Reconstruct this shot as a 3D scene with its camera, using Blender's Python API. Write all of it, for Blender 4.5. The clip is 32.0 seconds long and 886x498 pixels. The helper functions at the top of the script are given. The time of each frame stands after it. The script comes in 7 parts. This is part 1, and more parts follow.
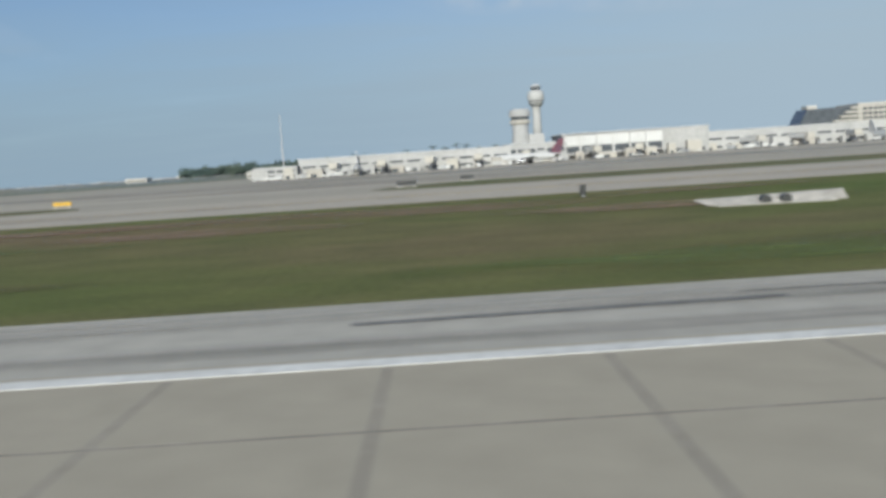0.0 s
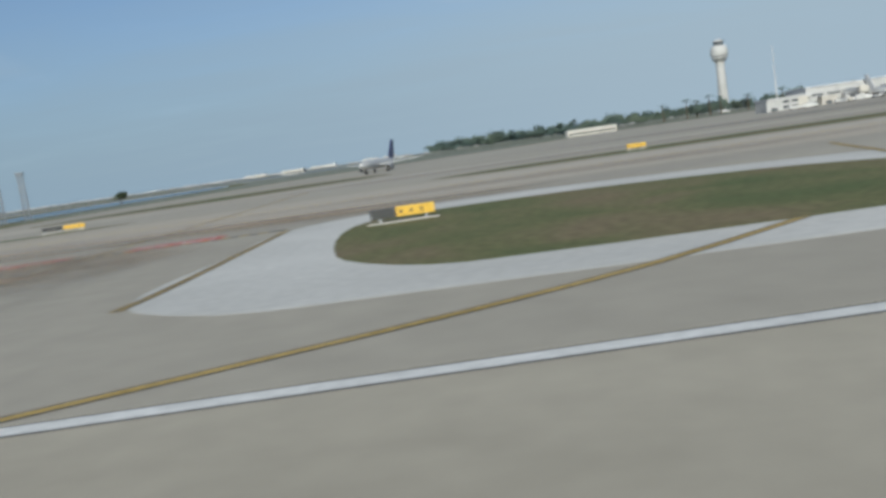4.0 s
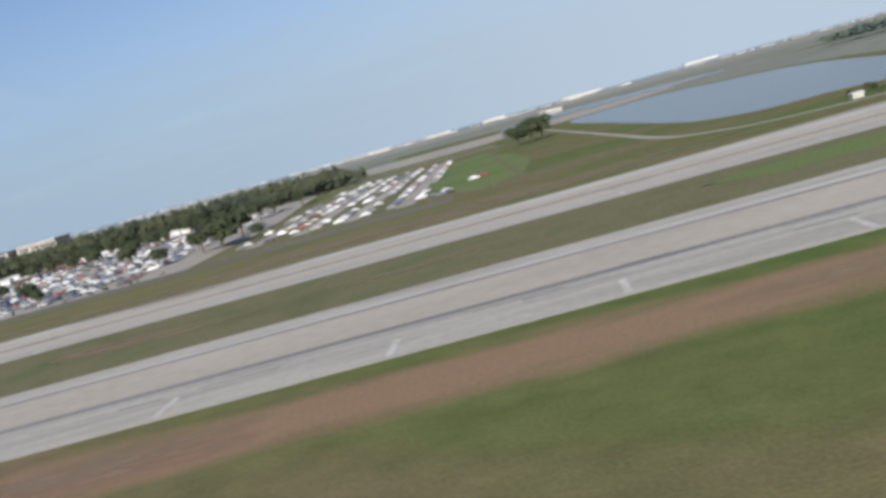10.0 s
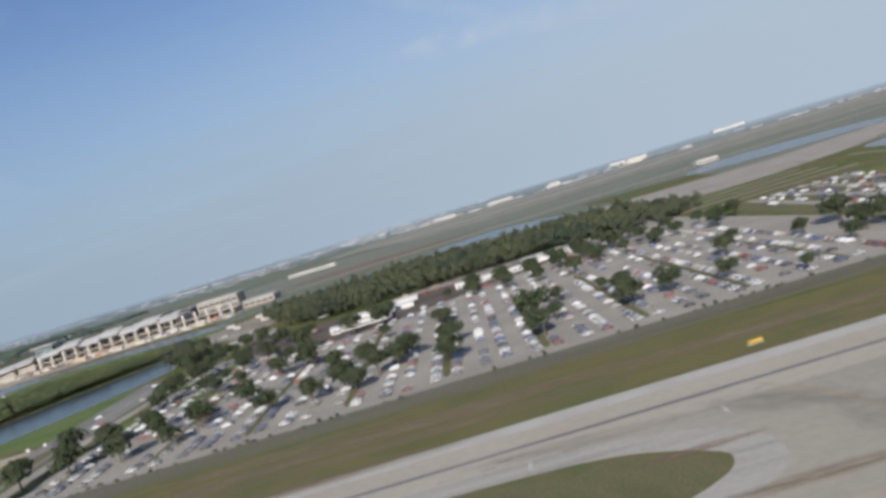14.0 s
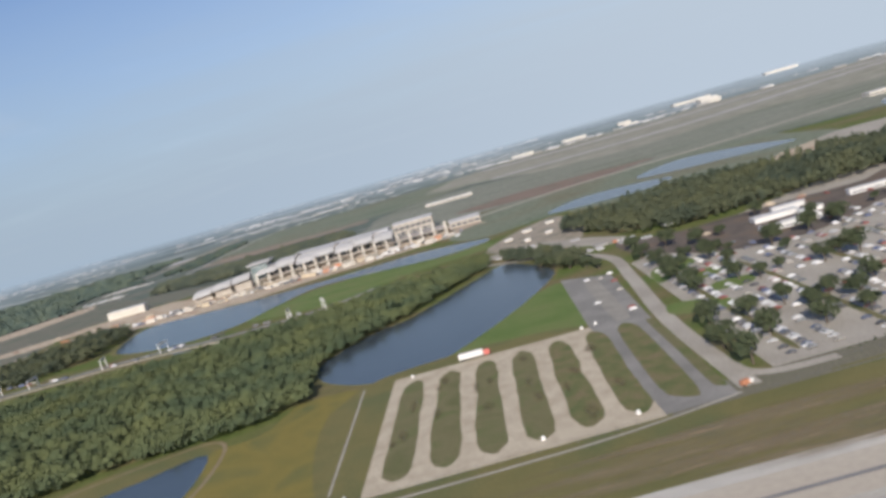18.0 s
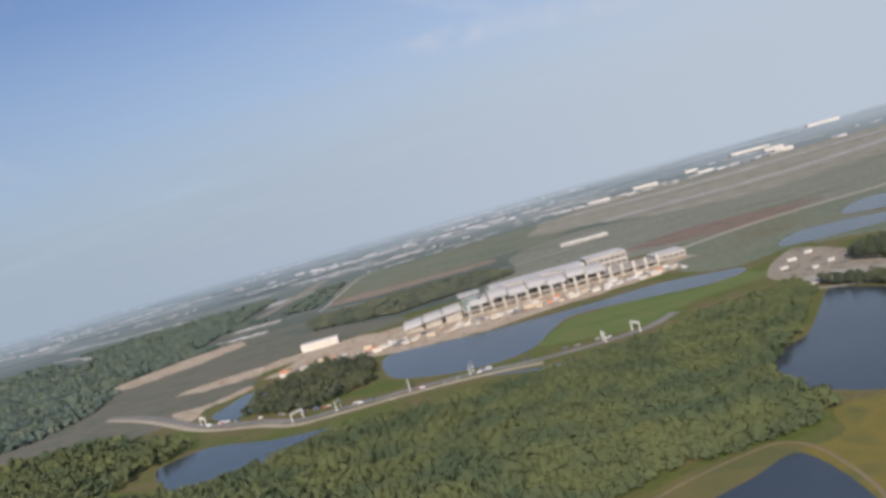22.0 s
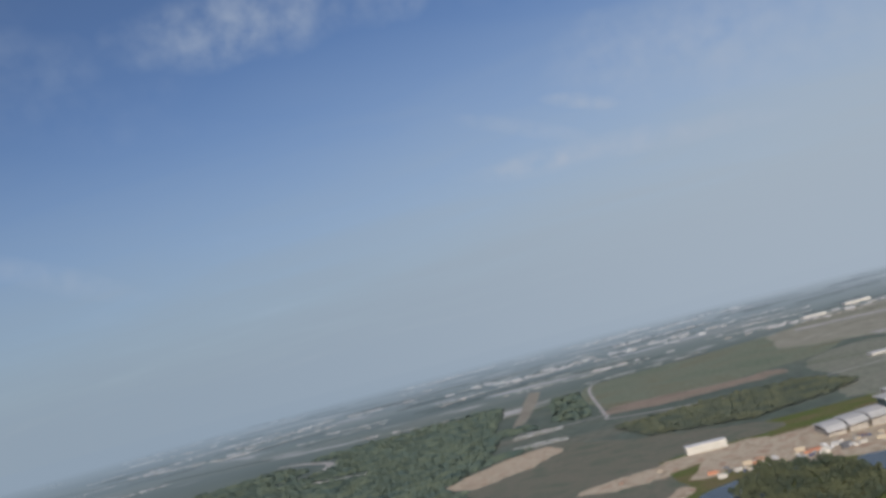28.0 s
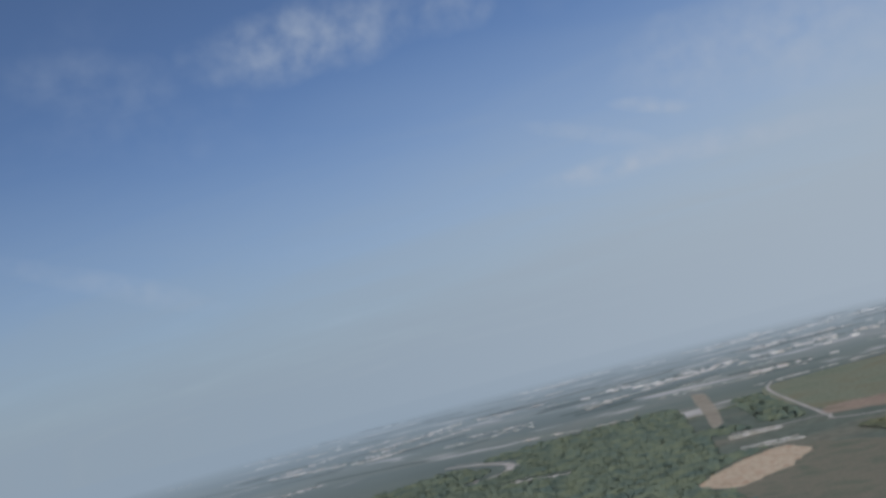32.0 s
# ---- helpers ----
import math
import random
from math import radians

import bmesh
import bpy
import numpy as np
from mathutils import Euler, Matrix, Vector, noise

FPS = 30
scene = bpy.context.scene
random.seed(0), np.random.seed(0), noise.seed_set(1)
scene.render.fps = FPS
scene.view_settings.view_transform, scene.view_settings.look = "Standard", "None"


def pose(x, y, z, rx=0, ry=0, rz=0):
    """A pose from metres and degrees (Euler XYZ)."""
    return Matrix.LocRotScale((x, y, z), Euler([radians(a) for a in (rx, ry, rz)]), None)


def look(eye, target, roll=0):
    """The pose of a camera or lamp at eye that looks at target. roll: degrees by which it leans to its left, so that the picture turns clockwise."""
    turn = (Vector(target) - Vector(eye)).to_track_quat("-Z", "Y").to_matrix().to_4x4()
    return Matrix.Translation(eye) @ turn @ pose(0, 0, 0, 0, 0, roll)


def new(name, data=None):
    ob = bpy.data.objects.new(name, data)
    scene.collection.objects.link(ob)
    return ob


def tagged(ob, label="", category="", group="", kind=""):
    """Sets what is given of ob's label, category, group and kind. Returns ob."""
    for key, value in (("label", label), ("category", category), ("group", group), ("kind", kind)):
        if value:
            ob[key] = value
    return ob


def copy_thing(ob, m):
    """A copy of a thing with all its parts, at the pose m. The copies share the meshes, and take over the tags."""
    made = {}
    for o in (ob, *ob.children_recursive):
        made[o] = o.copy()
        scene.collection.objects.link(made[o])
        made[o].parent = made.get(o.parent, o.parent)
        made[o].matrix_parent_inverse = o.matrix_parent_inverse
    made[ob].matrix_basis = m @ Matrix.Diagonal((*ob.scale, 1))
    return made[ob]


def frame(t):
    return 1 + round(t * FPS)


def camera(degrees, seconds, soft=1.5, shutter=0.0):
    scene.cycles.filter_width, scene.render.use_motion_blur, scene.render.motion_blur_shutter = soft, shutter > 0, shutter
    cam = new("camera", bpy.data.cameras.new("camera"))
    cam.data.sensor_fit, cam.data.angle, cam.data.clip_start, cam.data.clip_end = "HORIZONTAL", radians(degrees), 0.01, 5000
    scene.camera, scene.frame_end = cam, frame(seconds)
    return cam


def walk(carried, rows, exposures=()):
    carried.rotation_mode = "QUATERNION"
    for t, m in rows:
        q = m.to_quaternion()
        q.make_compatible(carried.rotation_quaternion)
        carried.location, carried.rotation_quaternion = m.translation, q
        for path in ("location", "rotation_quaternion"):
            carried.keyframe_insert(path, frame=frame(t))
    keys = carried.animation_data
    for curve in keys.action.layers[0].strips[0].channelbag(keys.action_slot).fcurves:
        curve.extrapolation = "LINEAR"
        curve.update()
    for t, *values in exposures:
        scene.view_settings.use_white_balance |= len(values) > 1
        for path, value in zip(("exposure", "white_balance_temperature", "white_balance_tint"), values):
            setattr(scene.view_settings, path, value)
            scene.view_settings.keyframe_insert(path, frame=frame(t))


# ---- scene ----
cam = camera(57.53, 32.0, soft=3.6, shutter=0.12)
PATH = [
    (0, (-0.00, -0.02, 2.41, 83.70, 3.73, -0.36)),
    (0.5, (-17.29, -0.05, 2.33, 83.26, 3.29, -0.93)),
    (1, (-34.34, 0.00, 2.40, 83.09, 3.65, -0.80)),
    (1.5, (-51.55, 0.03, 2.48, 83.20, 4.77, -0.48)),
    (2, (-69.17, 0.08, 2.51, 83.34, 5.45, -0.50)),
    (2.5, (-86.32, 0.11, 2.52, 82.85, 6.00, -0.75)),
    (4.5, (-149.57, 0.12, 2.77, 83.11, 8.75, -0.55)),
    (5, (-166.43, 0.02, 3.04, 83.70, 9.28, -0.19)),
    (5.5, (-183.25, -0.07, 3.27, 84.41, 10.02, 0.11)),
    (6, (-200.62, 0.02, 3.55, 83.96, 10.59, 0.12)),
    (6.5, (-217.61, 0.20, 3.91, 83.91, 10.91, 0.29)),
    (7, (-235.01, 0.47, 4.44, 83.24, 11.82, -0.16)),
    (7.5, (-252.44, 0.78, 5.17, 82.74, 12.75, -0.19)),
    (8, (-269.88, 1.17, 6.06, 82.09, 13.20, -0.14)),
    (8.5, (-286.99, 1.80, 7.18, 81.74, 13.98, 0.03)),
    (9, (-304.25, 2.47, 8.41, 82.03, 14.75, 0.26)),
    (9.5, (-321.49, 3.03, 9.89, 81.82, 14.66, 0.22)),
    (10, (-338.86, 3.48, 11.63, 81.52, 15.26, -0.12)),
    (10.5, (-356.71, 3.82, 13.60, 81.14, 15.09, -0.76)),
    (11, (-373.67, 4.08, 15.47, 81.24, 15.11, -1.35)),
    (11.5, (-391.17, 4.16, 17.34, 81.79, 15.79, -1.63)),
    (12, (-408.65, 4.11, 19.37, 83.28, 16.46, -1.52)),
    (12.5, (-426.19, 4.05, 21.72, 84.64, 16.95, -1.35)),
    (13, (-443.27, 3.98, 24.25, 85.64, 17.14, -0.85)),
    (13.5, (-460.66, 3.93, 27.07, 86.64, 16.89, -0.51)),
    (14, (-478.27, 3.88, 30.05, 86.74, 16.53, -0.90)),
    (14.5, (-495.58, 3.84, 33.04, 85.33, 16.12, -1.16)),
    (15, (-513.14, 3.81, 36.22, 84.16, 15.87, -1.50)),
    (15.5, (-530.44, 3.61, 39.31, 83.32, 15.91, -1.20)),
    (17.5, (-599.60, -2.61, 52.05, 82.27, 16.01, -0.66)),
    (18, (-616.91, -3.52, 55.47, 82.83, 15.73, -0.74)),
    (18.5, (-634.70, -4.34, 58.80, 83.43, 15.79, -0.56)),
    (19, (-652.30, -4.99, 62.10, 84.09, 15.65, -0.74)),
    (19.5, (-669.94, -5.46, 65.51, 83.80, 15.58, -1.03)),
    (20, (-688.04, -5.85, 68.76, 83.19, 15.46, -0.94)),
    (20.5, (-706.04, -6.09, 72.13, 82.61, 15.14, -2.06)),
    (21, (-723.72, -6.18, 75.42, 82.03, 15.24, -1.22)),
    (21.5, (-741.41, -6.15, 78.47, 84.00, 15.57, -1.01)),
    (22, (-758.93, -5.97, 81.51, 86.47, 15.25, -0.79)),
    (22.5, (-776.23, -5.69, 84.67, 88.76, 15.20, 0.08)),
    (23, (-793.63, -5.34, 88.01, 91.03, 14.74, 0.65)),
    (23.5, (-811.00, -4.96, 91.48, 92.79, 14.56, 1.00)),
    (24, (-828.47, -4.57, 94.85, 93.10, 14.67, 1.48)),
    (24.5, (-846.15, -4.15, 98.06, 92.96, 14.67, 1.97)),
    (25, (-863.75, -3.73, 101.21, 93.56, 14.64, 2.45)),
    (25.5, (-881.41, -3.32, 104.22, 94.80, 14.51, 2.93)),
    (26, (-899.16, -2.94, 107.13, 95.84, 14.43, 3.46)),
    (26.5, (-916.83, -2.59, 109.94, 96.75, 14.51, 4.10)),
    (28.5, (-988.61, -2.22, 119.55, 96.70, 14.04, 6.19)),
    (29, (-1006.42, -2.41, 122.49, 97.03, 13.87, 7.24)),
    (29.5, (-1024.21, -2.63, 125.46, 96.70, 13.94, 7.93)),
    (30, (-1041.97, -2.87, 128.37, 97.91, 13.61, 7.57)),
    (30.5, (-1059.68, -3.11, 131.23, 98.91, 14.96, 7.95)),
    (31, (-1077.39, -3.36, 134.03, 98.52, 13.91, 8.66)),
    (31.5, (-1095.13, -3.62, 136.77, 98.46, 14.14, 9.66)),
    (32, (-1112.93, -3.88, 139.45, 98.51, 14.30, 10.53)),
]
walk(cam, [(t, pose(*p)) for t, p in PATH], [(0, 0.08, 6350, 4), (5, 0.03, 6300, 3), (7, 0.04, 6300, 3), (8, 0.26, 6400, 6), (9, 0.36, 6450, 9), (11, 0.4, 6550, 11), (13, 0.16, 6550, 11), (15, 0.27, 6600, 11), (19, 0.4, 6800, 14), (21, 0.38, 6850, 15), (22.5, 0.24, 6900, 16), (24, 0.0, 6850, 15), (26, -0.03, 6700, 13), (29, -0.08, 6650, 12), (32, -0.08, 6650, 12)])

# ---- world, sun, exposure ----
world = bpy.data.worlds.new("sky")
scene.world = world
world.use_nodes = True
wn, wl = world.node_tree.nodes, world.node_tree.links
wn.clear()


def wmath(op, a, b=None, clamp=False):
    n = wn.new("ShaderNodeMath")
    n.operation, n.use_clamp = op, clamp
    for i, v in enumerate((a, b)):
        if v is None:
            continue
        if isinstance(v, (int, float)):
            n.inputs[i].default_value = v
        else:
            wl.new(v, n.inputs[i])
    return n.outputs[0]


SUN_UP, SUN_SIDE = radians(27), radians(11)
w_co = wn.new("ShaderNodeTexCoord")
w_sep = wn.new("ShaderNodeSeparateXYZ")
wl.new(w_co.outputs["Generated"], w_sep.inputs[0])
w_z = wmath("MAXIMUM", w_sep.outputs[2], 0.015)
w_vec = wn.new("ShaderNodeCombineXYZ")
wl.new(w_sep.outputs[0], w_vec.inputs[0])
wl.new(w_sep.outputs[1], w_vec.inputs[1])
wl.new(w_z, w_vec.inputs[2])
sky = wn.new("ShaderNodeTexSky")
sky.sky_type, sky.sun_disc = "NISHITA", False
sky.sun_elevation, sky.sun_rotation = SUN_UP, math.pi + SUN_SIDE
sky.air_density, sky.dust_density, sky.ozone_density = 1.0, 0.8, 3.0
wl.new(w_vec.outputs[0], sky.inputs[0])
# thin cirrus, high up
CLOUDS_PLAN = [
    ((-0.205, 0.887, 0.413), (-0.072, 0.909, 0.411), 0.2, 0.06, 1.2),
    ((0.06, 0.97, 0.232), (0.165, 0.969, 0.184), 0.12, 0.016, 1.0),
    ((0.19, 0.964, 0.176), (0.328, 0.931, 0.159), 0.21, 0.02, 1.35),
    ((0.135, 0.961, 0.242), (0.182, 0.957, 0.225), 0.06, 0.012, 1.15),
    ((0.07, 0.98, 0.18), (0.155, 0.973, 0.169), 0.11, 0.016, 0.75),
    ((0.31, 0.915, 0.258), (0.388, 0.888, 0.246), 0.25, 0.085, 0.75),
    ((-0.505, 0.842, 0.184), (-0.413, 0.9, 0.139), 0.16, 0.022, 0.6),
    ((-0.46, 0.791, 0.405), (-0.36, 0.845, 0.39), 0.12, 0.05, 0.4),
]
w_over = wmath("ADD", w_z, 0.12)
w_flat = wn.new("ShaderNodeCombineXYZ")
wl.new(wmath("DIVIDE", w_sep.outputs[0], w_over), w_flat.inputs[0])
wl.new(wmath("DIVIDE", w_sep.outputs[1], w_over), w_flat.inputs[1])
w_map = wn.new("ShaderNodeMapping")
w_map.inputs["Rotation"].default_value = (0, 0, radians(25))
w_map.inputs["Scale"].default_value = (0.8, 1.9, 1.0)
w_map.inputs["Location"].default_value = (0.55, 0.3, 0.0)
wl.new(w_flat.outputs[0], w_map.inputs[0])
w_n1 = wn.new("ShaderNodeTexNoise")
w_n1.inputs["Scale"].default_value, w_n1.inputs["Detail"].default_value = 1.1, 5.0
w_n1.inputs["Distortion"].default_value = 0.7
wl.new(w_map.outputs[0], w_n1.inputs["Vector"])
w_n2 = wn.new("ShaderNodeTexNoise")
w_n2.inputs["Scale"].default_value, w_n2.inputs["Detail"].default_value = 9.0, 4.0
wl.new(w_map.outputs[0], w_n2.inputs["Vector"])


w_n3 = wn.new("ShaderNodeTexNoise")
w_n3.inputs["Scale"].default_value, w_n3.inputs["Detail"].default_value = 34.0, 5.0
wl.new(w_co.outputs["Generated"], w_n3.inputs["Vector"])
w_n4 = wn.new("ShaderNodeTexNoise")
w_n4.inputs["Scale"].default_value, w_n4.inputs["Detail"].default_value = 7.0, 5.0
wl.new(w_co.outputs["Generated"], w_n4.inputs["Vector"])
w_rag = wmath("MULTIPLY", wmath("SUBTRACT", w_n4.outputs[0], 0.5), 1.9)


def cloud_patch(centre, along, long, short, strength):
    """A wisp of cirrus: noise inside a soft oval round a direction."""
    c = Vector(centre).normalized()
    u = (Vector(along) - Vector(centre)).normalized()
    v = c.cross(u).normalized()
    out = None
    for axis, size in ((u, long), (v, short)):
        dot = wn.new("ShaderNodeVectorMath")
        dot.operation = "DOT_PRODUCT"
        dot.inputs[1].default_value = axis
        sub = wn.new("ShaderNodeVectorMath")
        sub.operation = "SUBTRACT"
        sub.inputs[1].default_value = c
        wl.new(w_co.outputs["Generated"], sub.inputs[0])
        wl.new(sub.outputs[0], dot.inputs[0])
        q = wmath("POWER", wmath("ABSOLUTE", wmath("DIVIDE", dot.outputs["Value"], size)), 2.0)
        out = q if out is None else wmath("ADD", out, q)
    soft = wmath("SUBTRACT", wmath("ADD", 0.75, w_rag), out, True)
    return wmath("MULTIPLY", soft, strength)


w_c1 = wmath("MULTIPLY", wmath("SUBTRACT", w_n1.outputs[0], 0.36), 2.6, True)
w_c2 = wmath("ADD", wmath("MULTIPLY", w_n2.outputs[0], 1.2), 0.1)
w_tex = wmath("SUBTRACT", wmath("MULTIPLY", w_n3.outputs[0], 2.0), 0.5, True)
w_all = wmath("MULTIPLY", wmath("SUBTRACT", w_n1.outputs[0], 0.55), 0.9, True)
for spec in CLOUDS_PLAN:
    w_all = wmath("ADD", w_all, cloud_patch(*spec))
w_cloud = wmath("MULTIPLY", wmath("MULTIPLY", w_all, w_tex), 0.75, True)
w_mix = wn.new("ShaderNodeMix")
w_mix.data_type = "RGBA"
w_mix.inputs[7].default_value = (4.5, 5.4, 6.7, 1)
wl.new(w_cloud, w_mix.inputs[0])
w_tint = wn.new("ShaderNodeMix")
w_tint.data_type, w_tint.blend_type = "RGBA", "MULTIPLY"
w_tint.inputs[0].default_value, w_tint.inputs[7].default_value = 1.0, (0.86, 0.95, 1.12, 1)
wl.new(sky.outputs[0], w_tint.inputs[6])
# summer haze along the horizon
w_mr = wn.new("ShaderNodeMapRange")
w_mr.interpolation_type = "SMOOTHSTEP"
for w_i, w_v in (("From Min", 0.02), ("From Max", 0.43), ("To Min", 1.0), ("To Max", 0.0)):
    w_mr.inputs[w_i].default_value = w_v
wl.new(wmath("SUBTRACT", wmath("ADD", w_z, wmath("MULTIPLY", wmath("SUBTRACT", w_n1.outputs[0], 0.5), 0.12)), wmath("MULTIPLY", w_sep.outputs[0], 0.1)), w_mr.inputs["Value"])
w_haze = w_mr.outputs[0]
w_hmix = wn.new("ShaderNodeMix")
w_hmix.data_type = "RGBA"
w_side = wn.new("ShaderNodeMapRange")
w_side.interpolation_type = "SMOOTHSTEP"
for w_i, w_v in (("From Min", -0.6), ("From Max", 0.5), ("To Min", 0.0), ("To Max", 1.0)):
    w_side.inputs[w_i].default_value = w_v
wl.new(w_sep.outputs[0], w_side.inputs["Value"])
w_hcol = wn.new("ShaderNodeMix")
w_hcol.data_type = "RGBA"
w_hcol.inputs[6].default_value, w_hcol.inputs[7].default_value = (3.12, 4.12, 5.22, 1), (4.2, 5.16, 6.2, 1)
wl.new(w_side.outputs[0], w_hcol.inputs[0])
wl.new(w_hcol.outputs[2], w_hmix.inputs[7])
wl.new(w_haze, w_hmix.inputs[0])
wl.new(w_tint.outputs[2], w_hmix.inputs[6])
wl.new(w_hmix.outputs[2], w_mix.inputs[6])
w_bg = wn.new("ShaderNodeBackground")
w_bg.inputs[1].default_value = 0.088
wl.new(w_mix.outputs[2], w_bg.inputs[0])
w_out = wn.new("ShaderNodeOutputWorld")
wl.new(w_bg.outputs[0], w_out.inputs[0])

sun = new("sun", bpy.data.lights.new("sun", "SUN"))
sun.data.energy, sun.data.angle, sun.data.color = 4.4, radians(0.6), (1.0, 0.955, 0.89)
sun.matrix_world = look((0, 0, 300), (math.sin(SUN_SIDE) * math.cos(SUN_UP), math.cos(SUN_SIDE) * math.cos(SUN_UP), 300 - math.sin(SUN_UP)))


# ---- materials ----
def material(name):
    m = bpy.data.materials.new(name)
    m.use_nodes = True
    return m, m.node_tree.nodes, m.node_tree.links, m.node_tree.nodes["Principled BSDF"]


def ramp(nodes, links, src, stops, constant=False):
    r = nodes.new("ShaderNodeValToRGB")
    if constant:
        r.color_ramp.interpolation = "CONSTANT"
    el = r.color_ramp.elements
    while len(el) < len(stops):
        el.new(0.5)
    for e, (p, c) in zip(el, stops):
        e.position, e.color = p, (*c, 1)
    links.new(src, r.inputs[0])
    return r.outputs[0]


def noise_of(nodes, links, scale, detail=4.0, stretch=None, coords="Object", distort=0.0):
    co = nodes.new("ShaderNodeTexCoord")
    src = co.outputs[coords]
    if stretch:
        mp = nodes.new("ShaderNodeMapping")
        mp.inputs["Scale"].default_value = stretch
        links.new(src, mp.inputs[0])
        src = mp.outputs[0]
    n = nodes.new("ShaderNodeTexNoise")
    n.inputs["Scale"].default_value, n.inputs["Detail"].default_value = scale, detail
    n.inputs["Distortion"].default_value = distort
    links.new(src, n.inputs["Vector"])
    return n.outputs[0]


def blend(nodes, links, fac, a, b, mode="MIX"):
    m = nodes.new("ShaderNodeMix")
    m.data_type, m.blend_type = "RGBA", mode
    for i, v in ((0, fac), (6, a), (7, b)):
        if isinstance(v, tuple):
            m.inputs[i].default_value = (*v, 1)
        elif isinstance(v, (int, float)):
            m.inputs[i].default_value = v
        else:
            links.new(v, m.inputs[i])
    return m.outputs[2]


def surface(name, c1, c2, coarse=0.1, fine=3.0, rough=0.85, stretch=None, bump=0.15, metal=0.0, c3=None, fine_amount=0.35):
    """Two colours by a coarse noise, darkened and lightened by a fine one, with a little relief."""
    m, n, l, p = material(name)
    a = noise_of(n, l, coarse, 5.0, stretch, distort=0.4)
    stops = [(0.35, c1), (0.65, c2)] if c3 is None else [(0.3, c1), (0.5, c2), (0.68, c3)]
    col = ramp(n, l, a, stops)
    f = noise_of(n, l, fine, 6.0)
    grain = ramp(n, l, f, [(0.25, (1 - fine_amount,) * 3), (0.75, (1 + fine_amount * 0.5,) * 3)])
    col = blend(n, l, 1.0, col, grain, "MULTIPLY")
    l.new(col, p.inputs["Base Color"])
    p.inputs["Roughness"].default_value, p.inputs["Metallic"].default_value = rough, metal
    p.inputs["Specular IOR Level"].default_value = 0.25 if rough > 0.6 else 0.5
    if bump:
        b = n.new("ShaderNodeBump")
        b.inputs["Strength"].default_value, b.inputs["Distance"].default_value = bump, 0.05
        l.new(f, b.inputs["Height"])
        l.new(b.outputs[0], p.inputs["Normal"])
    return m


def choice(name, colours, rough=0.4, metal=0.0, island=False, grain=0.2):
    """One of several colours for each object, or for each loose piece of a joined mesh."""
    m, n, l, p = material(name)
    if island:
        r = n.new("ShaderNodeNewGeometry").outputs["Random Per Island"]
    else:
        r = n.new("ShaderNodeObjectInfo").outputs["Random"]
    step = 1.0 / len(colours)
    col = ramp(n, l, r, [(i * step, c) for i, c in enumerate(colours)], True)
    f = noise_of(n, l, 2.0, 5.0)
    g = ramp(n, l, f, [(0.3, (1 - grain,) * 3), (0.7, (1 + grain * 0.4,) * 3)])
    l.new(blend(n, l, 1.0, col, g, "MULTIPLY"), p.inputs["Base Color"])
    p.inputs["Roughness"].default_value, p.inputs["Metallic"].default_value = rough, metal
    return m


def leaf_material(name, dark, light, edge=0.7):
    m, n, l, p = material(name)
    r = n.new("ShaderNodeNewGeometry").outputs["Random Per Island"]
    a = ramp(n, l, r, [(0.0, dark), (1.0, light)])
    big = noise_of(n, l, 0.045, 5.0, coords="Object")
    tint = ramp(n, l, big, [(0.36, (0.72, 0.8, 0.85)), (0.62, (1.2, 1.12, 0.92))])
    l.new(blend(n, l, 1.0, a, tint, "MULTIPLY"), p.inputs["Base Color"])
    p.inputs["Roughness"].default_value = 0.8
    p.inputs["Specular IOR Level"].default_value = 0.15
    # thin leaves scatter: the shading leans towards the open sky
    ge = n.new("ShaderNodeNewGeometry")
    sc = n.new("ShaderNodeVectorMath")
    sc.operation = "SCALE"
    sc.inputs["Scale"].default_value = edge
    l.new(ge.outputs["Normal"], sc.inputs[0])
    ad = n.new("ShaderNodeVectorMath")
    ad.operation = "ADD"
    ad.inputs[1].default_value = (0.0, -0.25, 0.8)
    l.new(sc.outputs[0], ad.inputs[0])
    no = n.new("ShaderNodeVectorMath")
    no.operation = "NORMALIZE"
    l.new(ad.outputs[0], no.inputs[0])
    l.new(no.outputs[0], p.inputs["Normal"])
    tr = n.new("ShaderNodeBsdfTranslucent")
    l.new(p.inputs["Base Color"].links[0].from_socket, tr.inputs[0])
    mx = n.new("ShaderNodeMixShader")
    mx.inputs[0].default_value = 0.15
    l.new(p.outputs[0], mx.inputs[1])
    l.new(tr.outputs[0], mx.inputs[2])
    l.new(mx.outputs[0], n["Material Output"].inputs[0])
    return m


